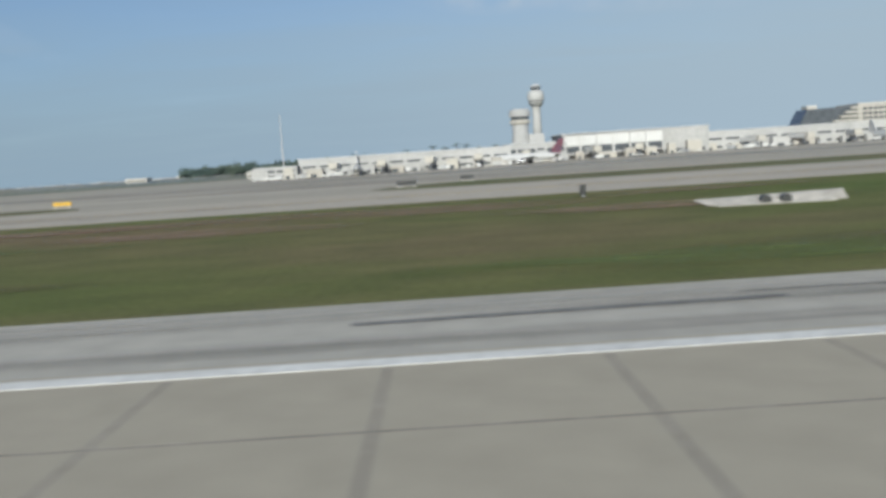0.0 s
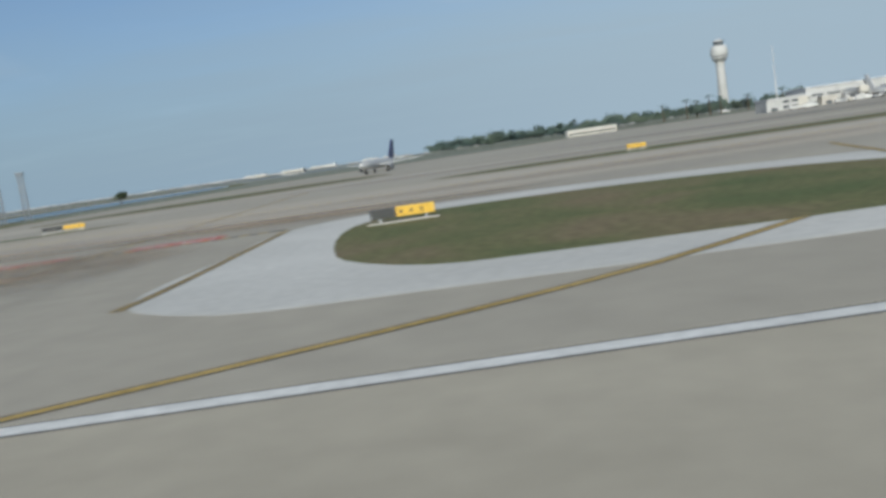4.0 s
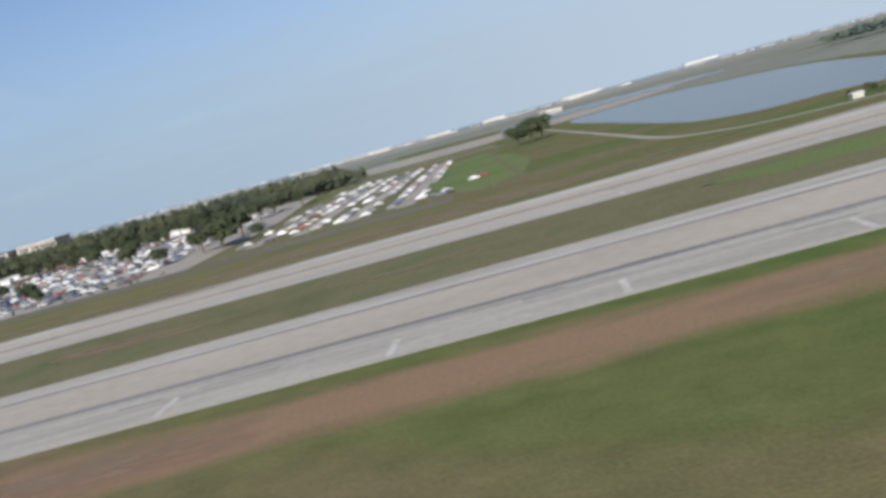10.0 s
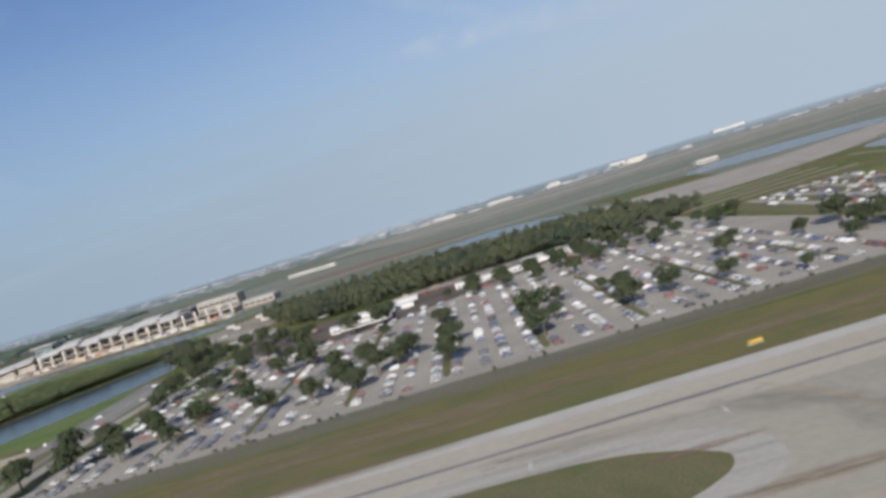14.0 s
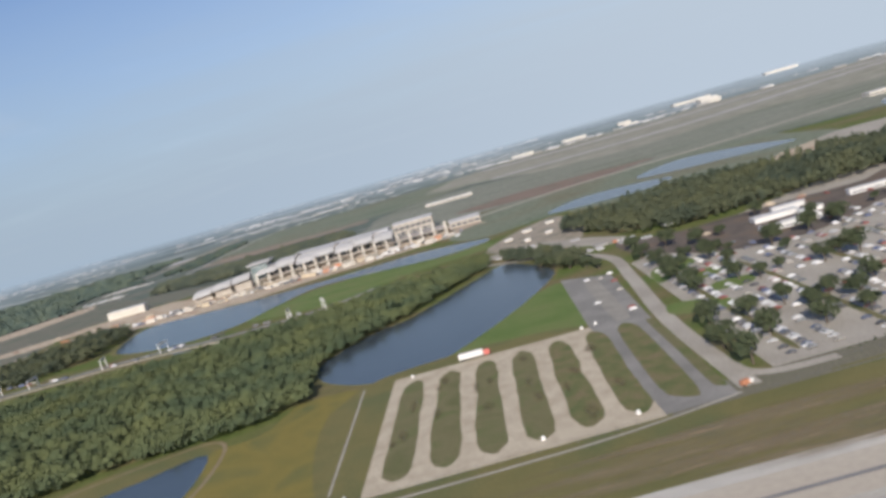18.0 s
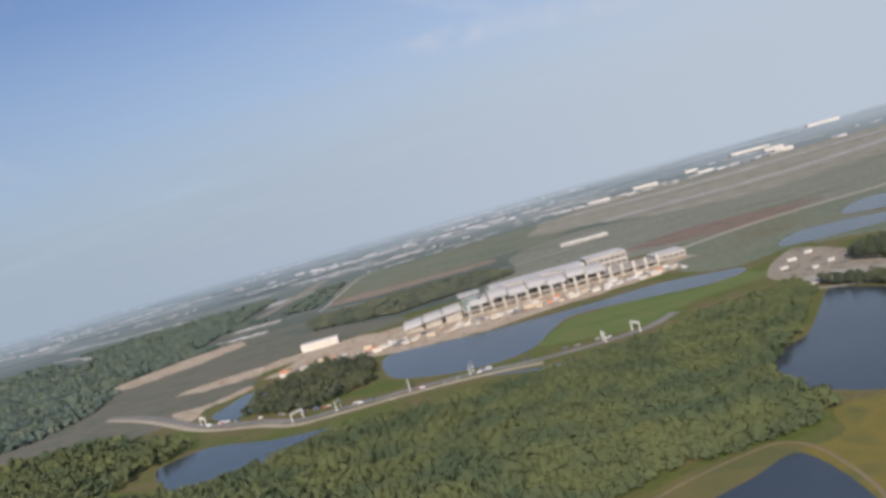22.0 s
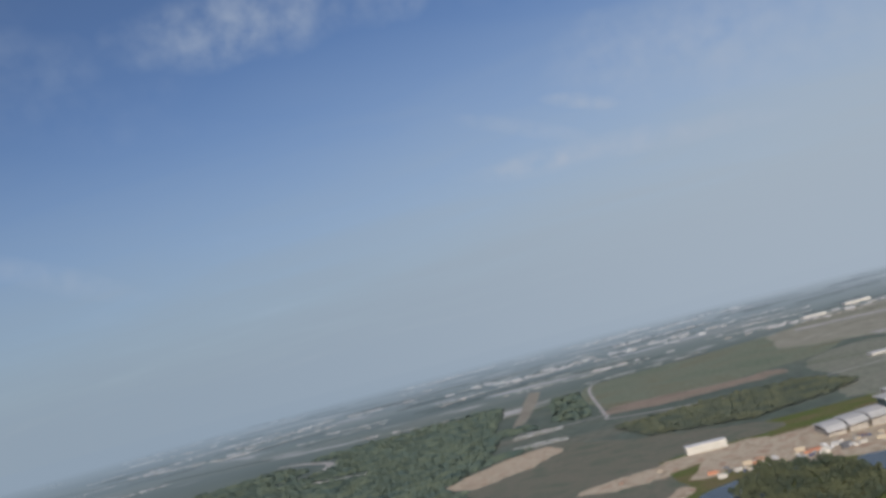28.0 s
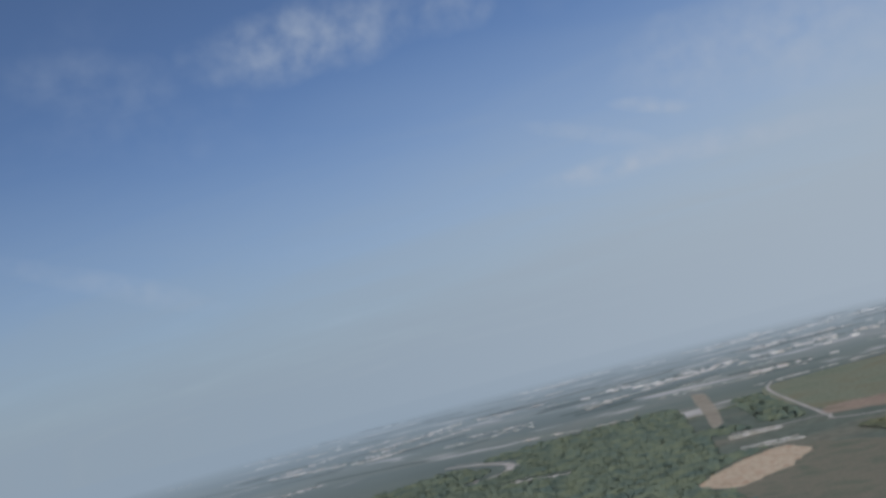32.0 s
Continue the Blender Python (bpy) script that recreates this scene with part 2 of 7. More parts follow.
def grass_ground():
    """Mown airfield grass, green and straw, with red-brown bands of bare soil along the taxiway."""
    m, n, l, p = material("airfield_grass")
    a = noise_of(n, l, 0.055, 6.0, (0.45, 1.0, 1.0), distort=0.6)
    b = noise_of(n, l, 0.5, 6.0, (0.7, 1.0, 1.0))
    g1 = ramp(n, l, a, [(0.36, (0.1, 0.14, 0.038)), (0.48, (0.134, 0.145, 0.053)), (0.59, (0.174, 0.146, 0.075)), (0.74, (0.13, 0.14, 0.053))])
    g2 = ramp(n, l, b, [(0.3, (0.8, 0.83, 0.8)), (0.7, (1.14, 1.08, 1.08))])
    col = blend(n, l, 1.0, g1, g2, "MULTIPLY")
    co = n.new("ShaderNodeTexCoord")
    sp = n.new("ShaderNodeSeparateXYZ")
    l.new(co.outputs["Object"], sp.inputs[0])

    def calc(op, u, v, clamp=False):
        q = n.new("ShaderNodeMath")
        q.operation, q.use_clamp = op, clamp
        for i, w in enumerate((u, v)):
            if isinstance(w, (int, float)):
                q.inputs[i].default_value = w
            else:
                l.new(w, q.inputs[i])
        return q.outputs[0]

    ragged = noise_of(n, l, 0.25, 6.0, (0.3, 1.0, 1.0))
    off = calc("ABSOLUTE", calc("SUBTRACT", calc("ADD", sp.outputs[1], calc("MULTIPLY", ragged, 7.0)), 45.0), 0)
    reach = calc("MULTIPLY", calc("SUBTRACT", -281.0, sp.outputs[0]), 0.045, True)
    reach = calc("MULTIPLY", reach, calc("MULTIPLY", calc("ADD", sp.outputs[0], 392.0), 0.06, True))
    soil = calc("SUBTRACT", calc("MULTIPLY", reach, 1.75), calc("MULTIPLY", off, 0.42), True)
    soil = calc("MULTIPLY", soil, 0.85, True)
    col = blend(n, l, soil, col, (0.285, 0.18, 0.115))
    fine = noise_of(n, l, 6.0, 5.0)
    gr = ramp(n, l, fine, [(0.25, (0.7, 0.7, 0.7)), (0.75, (1.15, 1.15, 1.15))])
    l.new(blend(n, l, 1.0, col, gr, "MULTIPLY"), p.inputs["Base Color"])
    p.inputs["Roughness"].default_value = 0.95
    p.inputs["Specular IOR Level"].default_value = 0.1
    bm_ = n.new("ShaderNodeBump")
    bm_.inputs["Strength"].default_value, bm_.inputs["Distance"].default_value = 0.4, 0.1
    l.new(fine, bm_.inputs["Height"])
    l.new(bm_.outputs[0], p.inputs["Normal"])
    return m


def water(name, tint):
    m, n, l, p = material(name)
    f = noise_of(n, l, 0.03, 3.0)
    l.new(ramp(n, l, f, [(0.3, tint), (0.7, tuple(v * 1.3 for v in tint))]), p.inputs["Base Color"])
    p.inputs["Roughness"].default_value = 0.2
    p.inputs["IOR"].default_value = 1.33
    w = noise_of(n, l, 0.8, 4.0)
    b = n.new("ShaderNodeBump")
    b.inputs["Strength"].default_value, b.inputs["Distance"].default_value = 0.12, 0.05
    l.new(w, b.inputs["Height"])
    l.new(b.outputs[0], p.inputs["Normal"])
    return m


GRASS = grass_ground()
GRASS_LUSH = surface("lush_grass", (0.095, 0.15, 0.035), (0.13, 0.175, 0.05), 0.06, 3.0, 0.95, c3=(0.155, 0.17, 0.06))
GRASS_DRY = surface("dry_grass", (0.125, 0.125, 0.045), (0.165, 0.145, 0.055), 0.05, 3.0, 0.95, c3=(0.115, 0.125, 0.05))
GRASS_ISLAND = surface("island_grass", (0.095, 0.118, 0.042), (0.145, 0.14, 0.058), 0.2, 3.0, 0.95, c3=(0.185, 0.145, 0.078))
FIELD_YELLOW = surface("yellow_field", (0.145, 0.138, 0.038), (0.205, 0.165, 0.042), 0.05, 3.0, 0.95, c3=(0.11, 0.125, 0.045))
GRASS_DULL = surface("worn_grass", (0.116, 0.12, 0.048), (0.16, 0.144, 0.07), 0.1, 3.0, 0.95, c3=(0.11, 0.13, 0.046))
CONCRETE = surface("runway_concrete", (0.35, 0.312, 0.24), (0.425, 0.38, 0.295), 0.12, 1.2, 0.85, (0.4, 1, 1), fine_amount=0.1, bump=0.04)
TAXI = surface("taxiway_concrete", (0.278, 0.25, 0.204), (0.378, 0.341, 0.272), 0.05, 0.8, 0.85, (0.3, 1, 1), c3=(0.326, 0.294, 0.236), fine_amount=0.1, bump=0.04)
TAXI_WARM = surface("beige_taxiway_concrete", (0.346, 0.306, 0.246), (0.433, 0.384, 0.31), 0.05, 0.8, 0.85, (0.2, 1, 1), c3=(0.395, 0.338, 0.262), fine_amount=0.1, bump=0.04)
SHOULDER = surface("shoulder_asphalt", (0.31, 0.287, 0.243), (0.42, 0.392, 0.335), 0.3, 1.5, 0.9, (0.1, 1, 1), c3=(0.325, 0.305, 0.265), fine_amount=0.12, bump=0.05)
PALE = surface("pale_concrete", (0.43, 0.405, 0.355), (0.50, 0.475, 0.42), 0.15, 3.0, 0.85, fine_amount=0.15)
PALE_NEW = surface("new_pale_concrete", (0.49, 0.472, 0.428), (0.57, 0.55, 0.50), 0.15, 3.0, 0.85, fine_amount=0.12)
ASPHALT = surface("road_asphalt", (0.20, 0.19, 0.17), (0.27, 0.257, 0.23), 0.1, 3.0, 0.9)
LOT = surface("parking_concrete", (0.32, 0.29, 0.24), (0.40, 0.365, 0.305), 0.06, 2.0, 0.9)
GRAVEL = surface("beige_gravel", (0.41, 0.345, 0.25), (0.51, 0.44, 0.33), 0.2, 3.0, 0.95)
SAND = surface("bare_sand", (0.33, 0.25, 0.17), (0.50, 0.42, 0.31), 0.11, 1.0, 0.95, c3=(0.36, 0.235, 0.16))
SOIL = surface("red_soil", (0.24, 0.145, 0.10), (0.32, 0.215, 0.155), 0.03, 1.0, 0.95, c3=(0.20, 0.165, 0.10))
ROUGH_GROUND = surface("rough_dull_ground", (0.115, 0.135, 0.095), (0.17, 0.16, 0.12), 0.04, 0.6, 0.95, c3=(0.12, 0.138, 0.098), bump=0)
GROUND_MIXED = surface("churned_sandy_ground", (0.20, 0.185, 0.145), (0.36, 0.305, 0.235), 0.12, 0.9, 0.95, c3=(0.15, 0.15, 0.11))
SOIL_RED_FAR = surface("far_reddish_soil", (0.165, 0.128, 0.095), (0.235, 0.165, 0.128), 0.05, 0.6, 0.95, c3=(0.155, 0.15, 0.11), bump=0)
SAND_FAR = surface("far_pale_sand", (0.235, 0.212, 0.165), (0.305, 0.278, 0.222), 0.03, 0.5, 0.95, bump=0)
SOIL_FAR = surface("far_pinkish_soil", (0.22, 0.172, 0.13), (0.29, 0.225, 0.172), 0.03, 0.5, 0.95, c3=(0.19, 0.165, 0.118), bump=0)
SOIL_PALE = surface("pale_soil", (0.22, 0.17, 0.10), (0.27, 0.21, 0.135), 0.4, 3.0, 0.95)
# the next three greens have haze painted in: paler and greyer
GRASS_HAZED = surface("far_grass", (0.142, 0.172, 0.115), (0.176, 0.196, 0.135), 0.012, 0.2, 0.95, c3=(0.17, 0.16, 0.10), bump=0)
GRASS_GREY_HAZED = surface("hazed_grey_grass", (0.172, 0.192, 0.14), (0.228, 0.23, 0.18), 0.025, 0.2, 0.95, (0.4, 1.3, 1), c3=(0.15, 0.17, 0.115), bump=0)
LAND_HAZED = surface("far_land", (0.09, 0.116, 0.094), (0.115, 0.14, 0.112), 0.012, 0.09, 0.95, (0.5, 1.4, 1), c3=(0.155, 0.158, 0.122), bump=0)
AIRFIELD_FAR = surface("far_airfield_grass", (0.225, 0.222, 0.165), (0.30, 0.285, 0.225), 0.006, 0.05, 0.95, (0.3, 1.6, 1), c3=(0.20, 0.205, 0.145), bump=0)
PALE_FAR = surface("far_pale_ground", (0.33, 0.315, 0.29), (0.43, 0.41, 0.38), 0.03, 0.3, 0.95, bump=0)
RUBBER = surface("rubber_marks", (0.17, 0.165, 0.16), (0.25, 0.24, 0.225), 0.3, 3.0, 0.8, (0.15, 1, 1))
WORN = surface("worn_concrete", (0.245, 0.228, 0.195), (0.31, 0.287, 0.24), 0.2, 2.0, 0.85)
JOINT = surface("joint_filler", (0.21, 0.19, 0.165), (0.29, 0.262, 0.222), 0.5, 4.0, 0.9)
WHITE_PAINT = surface("white_road_paint", (0.60, 0.585, 0.545), (0.70, 0.685, 0.64), 0.4, 5.0, 0.8, fine_amount=0.2)
YELLOW_PAINT = surface("yellow_road_paint", (0.40, 0.275, 0.075), (0.48, 0.335, 0.105), 0.4, 5.0, 0.7, fine_amount=0.3)
FADED_PAINT = surface("faded_white_paint", (0.46, 0.44, 0.395), (0.58, 0.56, 0.51), 0.6, 4.0, 0.8, fine_amount=0.3)
VERGE = surface("trampled_verge", (0.125, 0.12, 0.082), (0.165, 0.152, 0.108), 0.12, 2.0, 0.95, (0.2, 1, 1), c3=(0.14, 0.138, 0.09))
SOIL_DARK = surface("dark_bare_soil", (0.085, 0.072, 0.06), (0.135, 0.11, 0.09), 0.08, 1.5, 0.95, c3=(0.16, 0.115, 0.08))
BLACK_PAINT = surface("black_road_paint", (0.05, 0.05, 0.05), (0.09, 0.085, 0.08), 0.4, 5.0, 0.8)
RED_PAINT = surface("red_road_paint", (0.48, 0.09, 0.08), (0.55, 0.16, 0.13), 0.4, 5.0, 0.7, fine_amount=0.3)
SIGN_YELLOW = surface("sign_yellow", (0.60, 0.36, 0.03), (0.68, 0.42, 0.05), 0.6, 5.0, 0.5, bump=0, fine_amount=0.12)
SIGN_BLACK = surface("sign_black", (0.03, 0.03, 0.03), (0.05, 0.05, 0.045), 0.6, 5.0, 0.5, bump=0)
WHITE_WALL = surface("white_wall", (0.58, 0.57, 0.54), (0.68, 0.67, 0.64), 0.08, 1.5, 0.7, fine_amount=0.1, bump=0.05)
TERMINAL_WALL = surface("weathered_terminal_wall", (0.40, 0.392, 0.372), (0.50, 0.49, 0.468), 0.08, 1.0, 0.8, fine_amount=0.18, bump=0.05)
CREAM_WALL = surface("cream_wall", (0.46, 0.43, 0.37), (0.56, 0.525, 0.46), 0.08, 1.5, 0.8, fine_amount=0.12, bump=0.05)
GREY_ROOF = surface("grey_roof", (0.44, 0.43, 0.41), (0.56, 0.55, 0.53), 0.05, 1.0, 0.8, fine_amount=0.15)
WHITE_ROOF = surface("white_metal_roof", (0.46, 0.458, 0.445), (0.56, 0.555, 0.54), 0.1, 2.0, 0.6, (0.3, 3, 1), fine_amount=0.08, bump=0.05)
CONCRETE_WALL = surface("raw_concrete_wall", (0.42, 0.39, 0.34), (0.53, 0.49, 0.43), 0.15, 2.0, 0.85)
DUSTY_ROOF = surface("dusty_white_roof", (0.40, 0.388, 0.365), (0.49, 0.475, 0.45), 0.1, 2.0, 0.7, (0.3, 3, 1), fine_amount=0.15, bump=0.05)
DUSTY_WALL = surface("dusty_concrete_wall", (0.34, 0.305, 0.262), (0.43, 0.388, 0.335), 0.12, 1.2, 0.85)
STEEL = surface("galvanised_steel", (0.38, 0.38, 0.38), (0.50, 0.50, 0.50), 0.5, 4.0, 0.45, metal=0.6, bump=0)
MAST_STEEL = surface("grey_mast_steel", (0.16, 0.165, 0.17), (0.23, 0.235, 0.24), 0.5, 4.0, 0.6, bump=0)
DARK_STEEL = surface("weathered_steel", (0.10, 0.10, 0.105), (0.16, 0.155, 0.15), 0.5, 4.0, 0.6, bump=0)
ORANGE = surface("orange_paint", (0.42, 0.17, 0.09), (0.48, 0.22, 0.12), 0.4, 4.0, 0.6)
TYRE = surface("tyre_rubber", (0.02, 0.02, 0.02), (0.035, 0.035, 0.035), 2.0, 9.0, 0.8, bump=0)
BARK = surface("tree_bark", (0.09, 0.07, 0.05), (0.15, 0.12, 0.09), 1.0, 8.0, 0.95)
CAR_COLOURS = [(0.62, 0.62, 0.61), (0.44, 0.44, 0.44), (0.50, 0.50, 0.49), (0.10, 0.10, 0.11), (0.36, 0.36, 0.36), (0.58, 0.58, 0.57), (0.05, 0.05, 0.055), (0.20, 0.06, 0.05), (0.30, 0.28, 0.25), (0.10, 0.11, 0.12), (0.07, 0.09, 0.16), (0.16, 0.165, 0.17)]
CAR_PAINT = choice("car_paint", CAR_COLOURS, 0.4, 0.0, grain=0.06)
CAR_PAINT_FAR = choice("car_paint_rows", CAR_COLOURS, 0.6, 0.0, True, grain=0.06)
LEAVES = leaf_material("oak_leaves", (0.045, 0.058, 0.034), (0.088, 0.102, 0.056), 0.5)
LEAVES_WOOD = leaf_material("wood_leaves", (0.116, 0.144, 0.074), (0.134, 0.162, 0.086), 0.12)
LEAVES_PINE = leaf_material("pine_leaves", (0.07, 0.084, 0.056), (0.1, 0.114, 0.075), 0.45)
# lighter and greyer than the pines: painted haze over the terminal's wood
LEAVES_TERMINAL = leaf_material("hazed_wood_leaves", (0.112, 0.132, 0.104), (0.13, 0.15, 0.116), 0.16)
# pale blue-green: the haze of distance is painted into the leaf colour
LEAVES_HAZED = leaf_material("hazed_far_leaves", (0.124, 0.166, 0.144), (0.136, 0.18, 0.156), 0.08)
FAR_ROOFS = choice("pale_roofs", [(0.42, 0.41, 0.40), (0.33, 0.31, 0.28), (0.50, 0.49, 0.47), (0.28, 0.26, 0.23), (0.36, 0.355, 0.35)], 0.7, 0.0, True)
WATER = water("lake_water", (0.04, 0.052, 0.06))


def glass(name, tint, rough=0.08):
    m, n, l, p = material(name)
    f = noise_of(n, l, 0.3, 3.0)
    l.new(ramp(n, l, f, [(0.3, tint), (0.7, tuple(v * 1.5 for v in tint))]), p.inputs["Base Color"])
    p.inputs["Roughness"].default_value = rough
    p.inputs["Specular IOR Level"].default_value = 0.8
    return m


DARK_GLASS = glass("dark_glass", (0.07, 0.075, 0.08))
TEAL_GLASS = glass("teal_glass", (0.085, 0.12, 0.12), 0.2)


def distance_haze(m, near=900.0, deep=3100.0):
    """Paints haze into a far-ring surface: a horizon-coloured glow that grows with its distance from the airport."""
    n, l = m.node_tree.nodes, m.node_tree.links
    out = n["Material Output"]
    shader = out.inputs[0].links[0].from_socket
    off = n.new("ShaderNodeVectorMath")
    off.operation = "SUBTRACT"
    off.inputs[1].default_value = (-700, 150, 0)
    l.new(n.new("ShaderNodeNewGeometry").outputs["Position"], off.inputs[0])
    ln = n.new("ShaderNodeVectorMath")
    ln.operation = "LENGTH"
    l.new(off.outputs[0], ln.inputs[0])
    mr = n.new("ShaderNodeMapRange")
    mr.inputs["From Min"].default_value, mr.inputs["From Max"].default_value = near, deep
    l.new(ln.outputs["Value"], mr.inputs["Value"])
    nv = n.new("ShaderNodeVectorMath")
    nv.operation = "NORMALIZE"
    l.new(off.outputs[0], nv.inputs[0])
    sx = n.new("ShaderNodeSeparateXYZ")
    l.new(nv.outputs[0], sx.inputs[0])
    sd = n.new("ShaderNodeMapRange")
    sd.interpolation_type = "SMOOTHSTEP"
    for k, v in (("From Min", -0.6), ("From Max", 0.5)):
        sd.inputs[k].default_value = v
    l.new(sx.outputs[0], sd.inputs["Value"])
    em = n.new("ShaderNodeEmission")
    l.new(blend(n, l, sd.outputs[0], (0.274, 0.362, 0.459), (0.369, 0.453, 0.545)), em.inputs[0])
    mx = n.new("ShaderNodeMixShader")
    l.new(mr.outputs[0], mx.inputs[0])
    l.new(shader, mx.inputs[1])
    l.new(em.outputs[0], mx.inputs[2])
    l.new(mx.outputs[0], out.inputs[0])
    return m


def distance_material():
    """Far woods and roofs fading into painted summer haze, for the backdrop ring."""
    m, n, l, p = material("hazy_distance")
    a = noise_of(n, l, 0.005, 7.0, (0.5, 1.0, 1.0), distort=0.5)
    b = noise_of(n, l, 0.014, 7.0, (0.3, 0.7, 1.0), distort=0.8)
    land = ramp(n, l, a, [(0.36, (0.058, 0.08, 0.058)), (0.54, (0.085, 0.108, 0.076)), (0.68, (0.15, 0.152, 0.115))])
    roofs = ramp(n, l, b, [(0.585, (0, 0, 0)), (0.67, (1, 1, 1))])
    l.new(blend(n, l, roofs, land, (0.42, 0.40, 0.37)), p.inputs["Base Color"])
    p.inputs["Roughness"].default_value = 0.95
    return distance_haze(m)


# haze painted as a glow into the distant ground, woods and roofs
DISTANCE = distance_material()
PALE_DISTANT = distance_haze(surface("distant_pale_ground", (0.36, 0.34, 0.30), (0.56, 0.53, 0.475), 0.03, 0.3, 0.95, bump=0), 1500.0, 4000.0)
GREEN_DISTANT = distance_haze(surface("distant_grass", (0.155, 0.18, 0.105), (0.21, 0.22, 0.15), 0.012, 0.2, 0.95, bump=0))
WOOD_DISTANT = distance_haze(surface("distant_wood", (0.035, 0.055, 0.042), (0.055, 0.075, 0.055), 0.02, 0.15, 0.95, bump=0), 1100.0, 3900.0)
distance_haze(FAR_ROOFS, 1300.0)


def soft_stain(name, colour, amount):
    """A ragged stain that thins out towards the rim of its unit disc."""
    m, n, l, p = material(name)
    co = n.new("ShaderNodeTexCoord")
    gr = n.new("ShaderNodeTexGradient")
    gr.gradient_type = "SPHERICAL"
    l.new(co.outputs["Object"], gr.inputs[0])
    a = noise_of(n, l, 2.2, 6.0, distort=0.8)
    mu = n.new("ShaderNodeMath")
    mu.operation = "MULTIPLY"
    l.new(ramp(n, l, gr.outputs["Fac"], [(0.0, (0, 0, 0)), (0.55, (1, 1, 1))]), mu.inputs[0])
    l.new(ramp(n, l, a, [(0.3, (0.1 * amount,) * 3), (0.62, (amount,) * 3)]), mu.inputs[1])
    l.new(mu.outputs[0], p.inputs["Alpha"])
    p.inputs["Base Color"].default_value = (*colour, 1)
    p.inputs["Roughness"].default_value = 0.9
    return m


STAIN_DARK = soft_stain("rubber_stain", (0.19, 0.174, 0.148), 0.26)
STAIN_BLACK = soft_stain("dark_rubber_stain", (0.125, 0.118, 0.105), 0.55)
STAIN_RED = soft_stain("bare_red_soil", (0.31, 0.20, 0.135), 0.65)
STAIN_SAND = soft_stain("bare_sandy_soil", (0.28, 0.215, 0.13), 0.6)
STAIN_GREEN = soft_stain("fresh_grass_patch", (0.135, 0.17, 0.04), 0.7)
STAIN_BROWN = soft_stain("dry_brown_grass_patch", (0.17, 0.132, 0.064), 0.6)
STAIN_TAN = soft_stain("tan_clay_stain", (0.42, 0.32, 0.215), 0.7)
STAIN_PALE = soft_stain("scuffed_pale_concrete", (0.46, 0.43, 0.37), 0.6)


# ---- builders ----
from mathutils.geometry import tessellate_polygon

LAYER = 0.22  # flat layers of paving and paint lie this much closer together


def mesh_of(name, bm, mat):
    me = bpy.data.meshes.new(name)
    bm.to_mesh(me)
    bm.free()
    me.materials.append(mat)
    return me


def part(name, bm, mat, parent=None, label=""):
    ob = new(name, bm if isinstance(bm, bpy.types.Mesh) else mesh_of(name, bm, mat))
    ob.parent = parent
    if label:
        ob["label"] = label
    return ob


def thing(name, at, turn=0.0, label="", category="", group="", kind=""):
    ob = new(name)
    ob.empty_display_size = 0.5
    ob.matrix_basis = pose(*at, 0, 0, turn)
    return tagged(ob, label, category, group, kind)


def add_box(bm, x0, x1, y0, y1, z0, z1, bevel=0.0):
    v = [bm.verts.new(c) for c in ((x0, y0, z0), (x1, y0, z0), (x1, y1, z0), (x0, y1, z0), (x0, y0, z1), (x1, y0, z1), (x1, y1, z1), (x0, y1, z1))]
    fs = [bm.faces.new([v[i] for i in f]) for f in ((0, 3, 2, 1), (4, 5, 6, 7), (0, 1, 5, 4), (1, 2, 6, 5), (2, 3, 7, 6), (3, 0, 4, 7))]
    if bevel:
        bmesh.ops.bevel(bm, geom=list({e for f in fs for e in f.edges}), offset=bevel, segments=2, affect="EDGES", profile=0.5)
    return v


def box(x0, x1, y0, y1, z0, z1, bevel=0.0):
    bm = bmesh.new()
    add_box(bm, x0, x1, y0, y1, z0, z1, bevel)
    return bm


def add_lathe(bm, rings, sides=10, at=(0, 0, 0), axis="z"):
    """A turned shape: rings of (height, radius)."""
    loops = []
    for h, r in rings:
        loop = []
        for k in range(sides):
            a = 2 * math.pi * k / sides
            u, v = r * math.cos(a), r * math.sin(a)
            c = (u, v, h) if axis == "z" else ((h, u, v) if axis == "x" else (u, h, v))
            loop.append(bm.verts.new([p + q for p, q in zip(c, at)]))
        loops.append(loop)
    for lo, hi in zip(loops, loops[1:]):
        for k in range(sides):
            bm.faces.new((lo[k], lo[(k + 1) % sides], hi[(k + 1) % sides], hi[k]))
    bm.faces.new(loops[0][::-1])
    bm.faces.new(loops[-1])
    bmesh.ops.recalc_face_normals(bm, faces=bm.faces)
    return bm


def lathe(rings, sides=10, at=(0, 0, 0), axis="z"):
    return add_lathe(bmesh.new(), rings, sides, at, axis)


def beam(bm, a, b, w):
    """A square bar from a to b."""
    a, b = Vector(a), Vector(b)
    d = (b - a).normalized()
    s = d.cross(Vector((0, 0, 1)) if abs(d.z) < 0.9 else Vector((1, 0, 0))).normalized() * w
    t = d.cross(s).normalized() * w
    lo = [bm.verts.new(a + p) for p in (s + t, s - t, -s - t, -s + t)]
    hi = [bm.verts.new(b + p) for p in (s + t, s - t, -s - t, -s + t)]
    for k in range(4):
        bm.faces.new((lo[k], lo[(k + 1) % 4], hi[(k + 1) % 4], hi[k]))
    bm.faces.new(lo[::-1])
    bm.faces.new(hi)


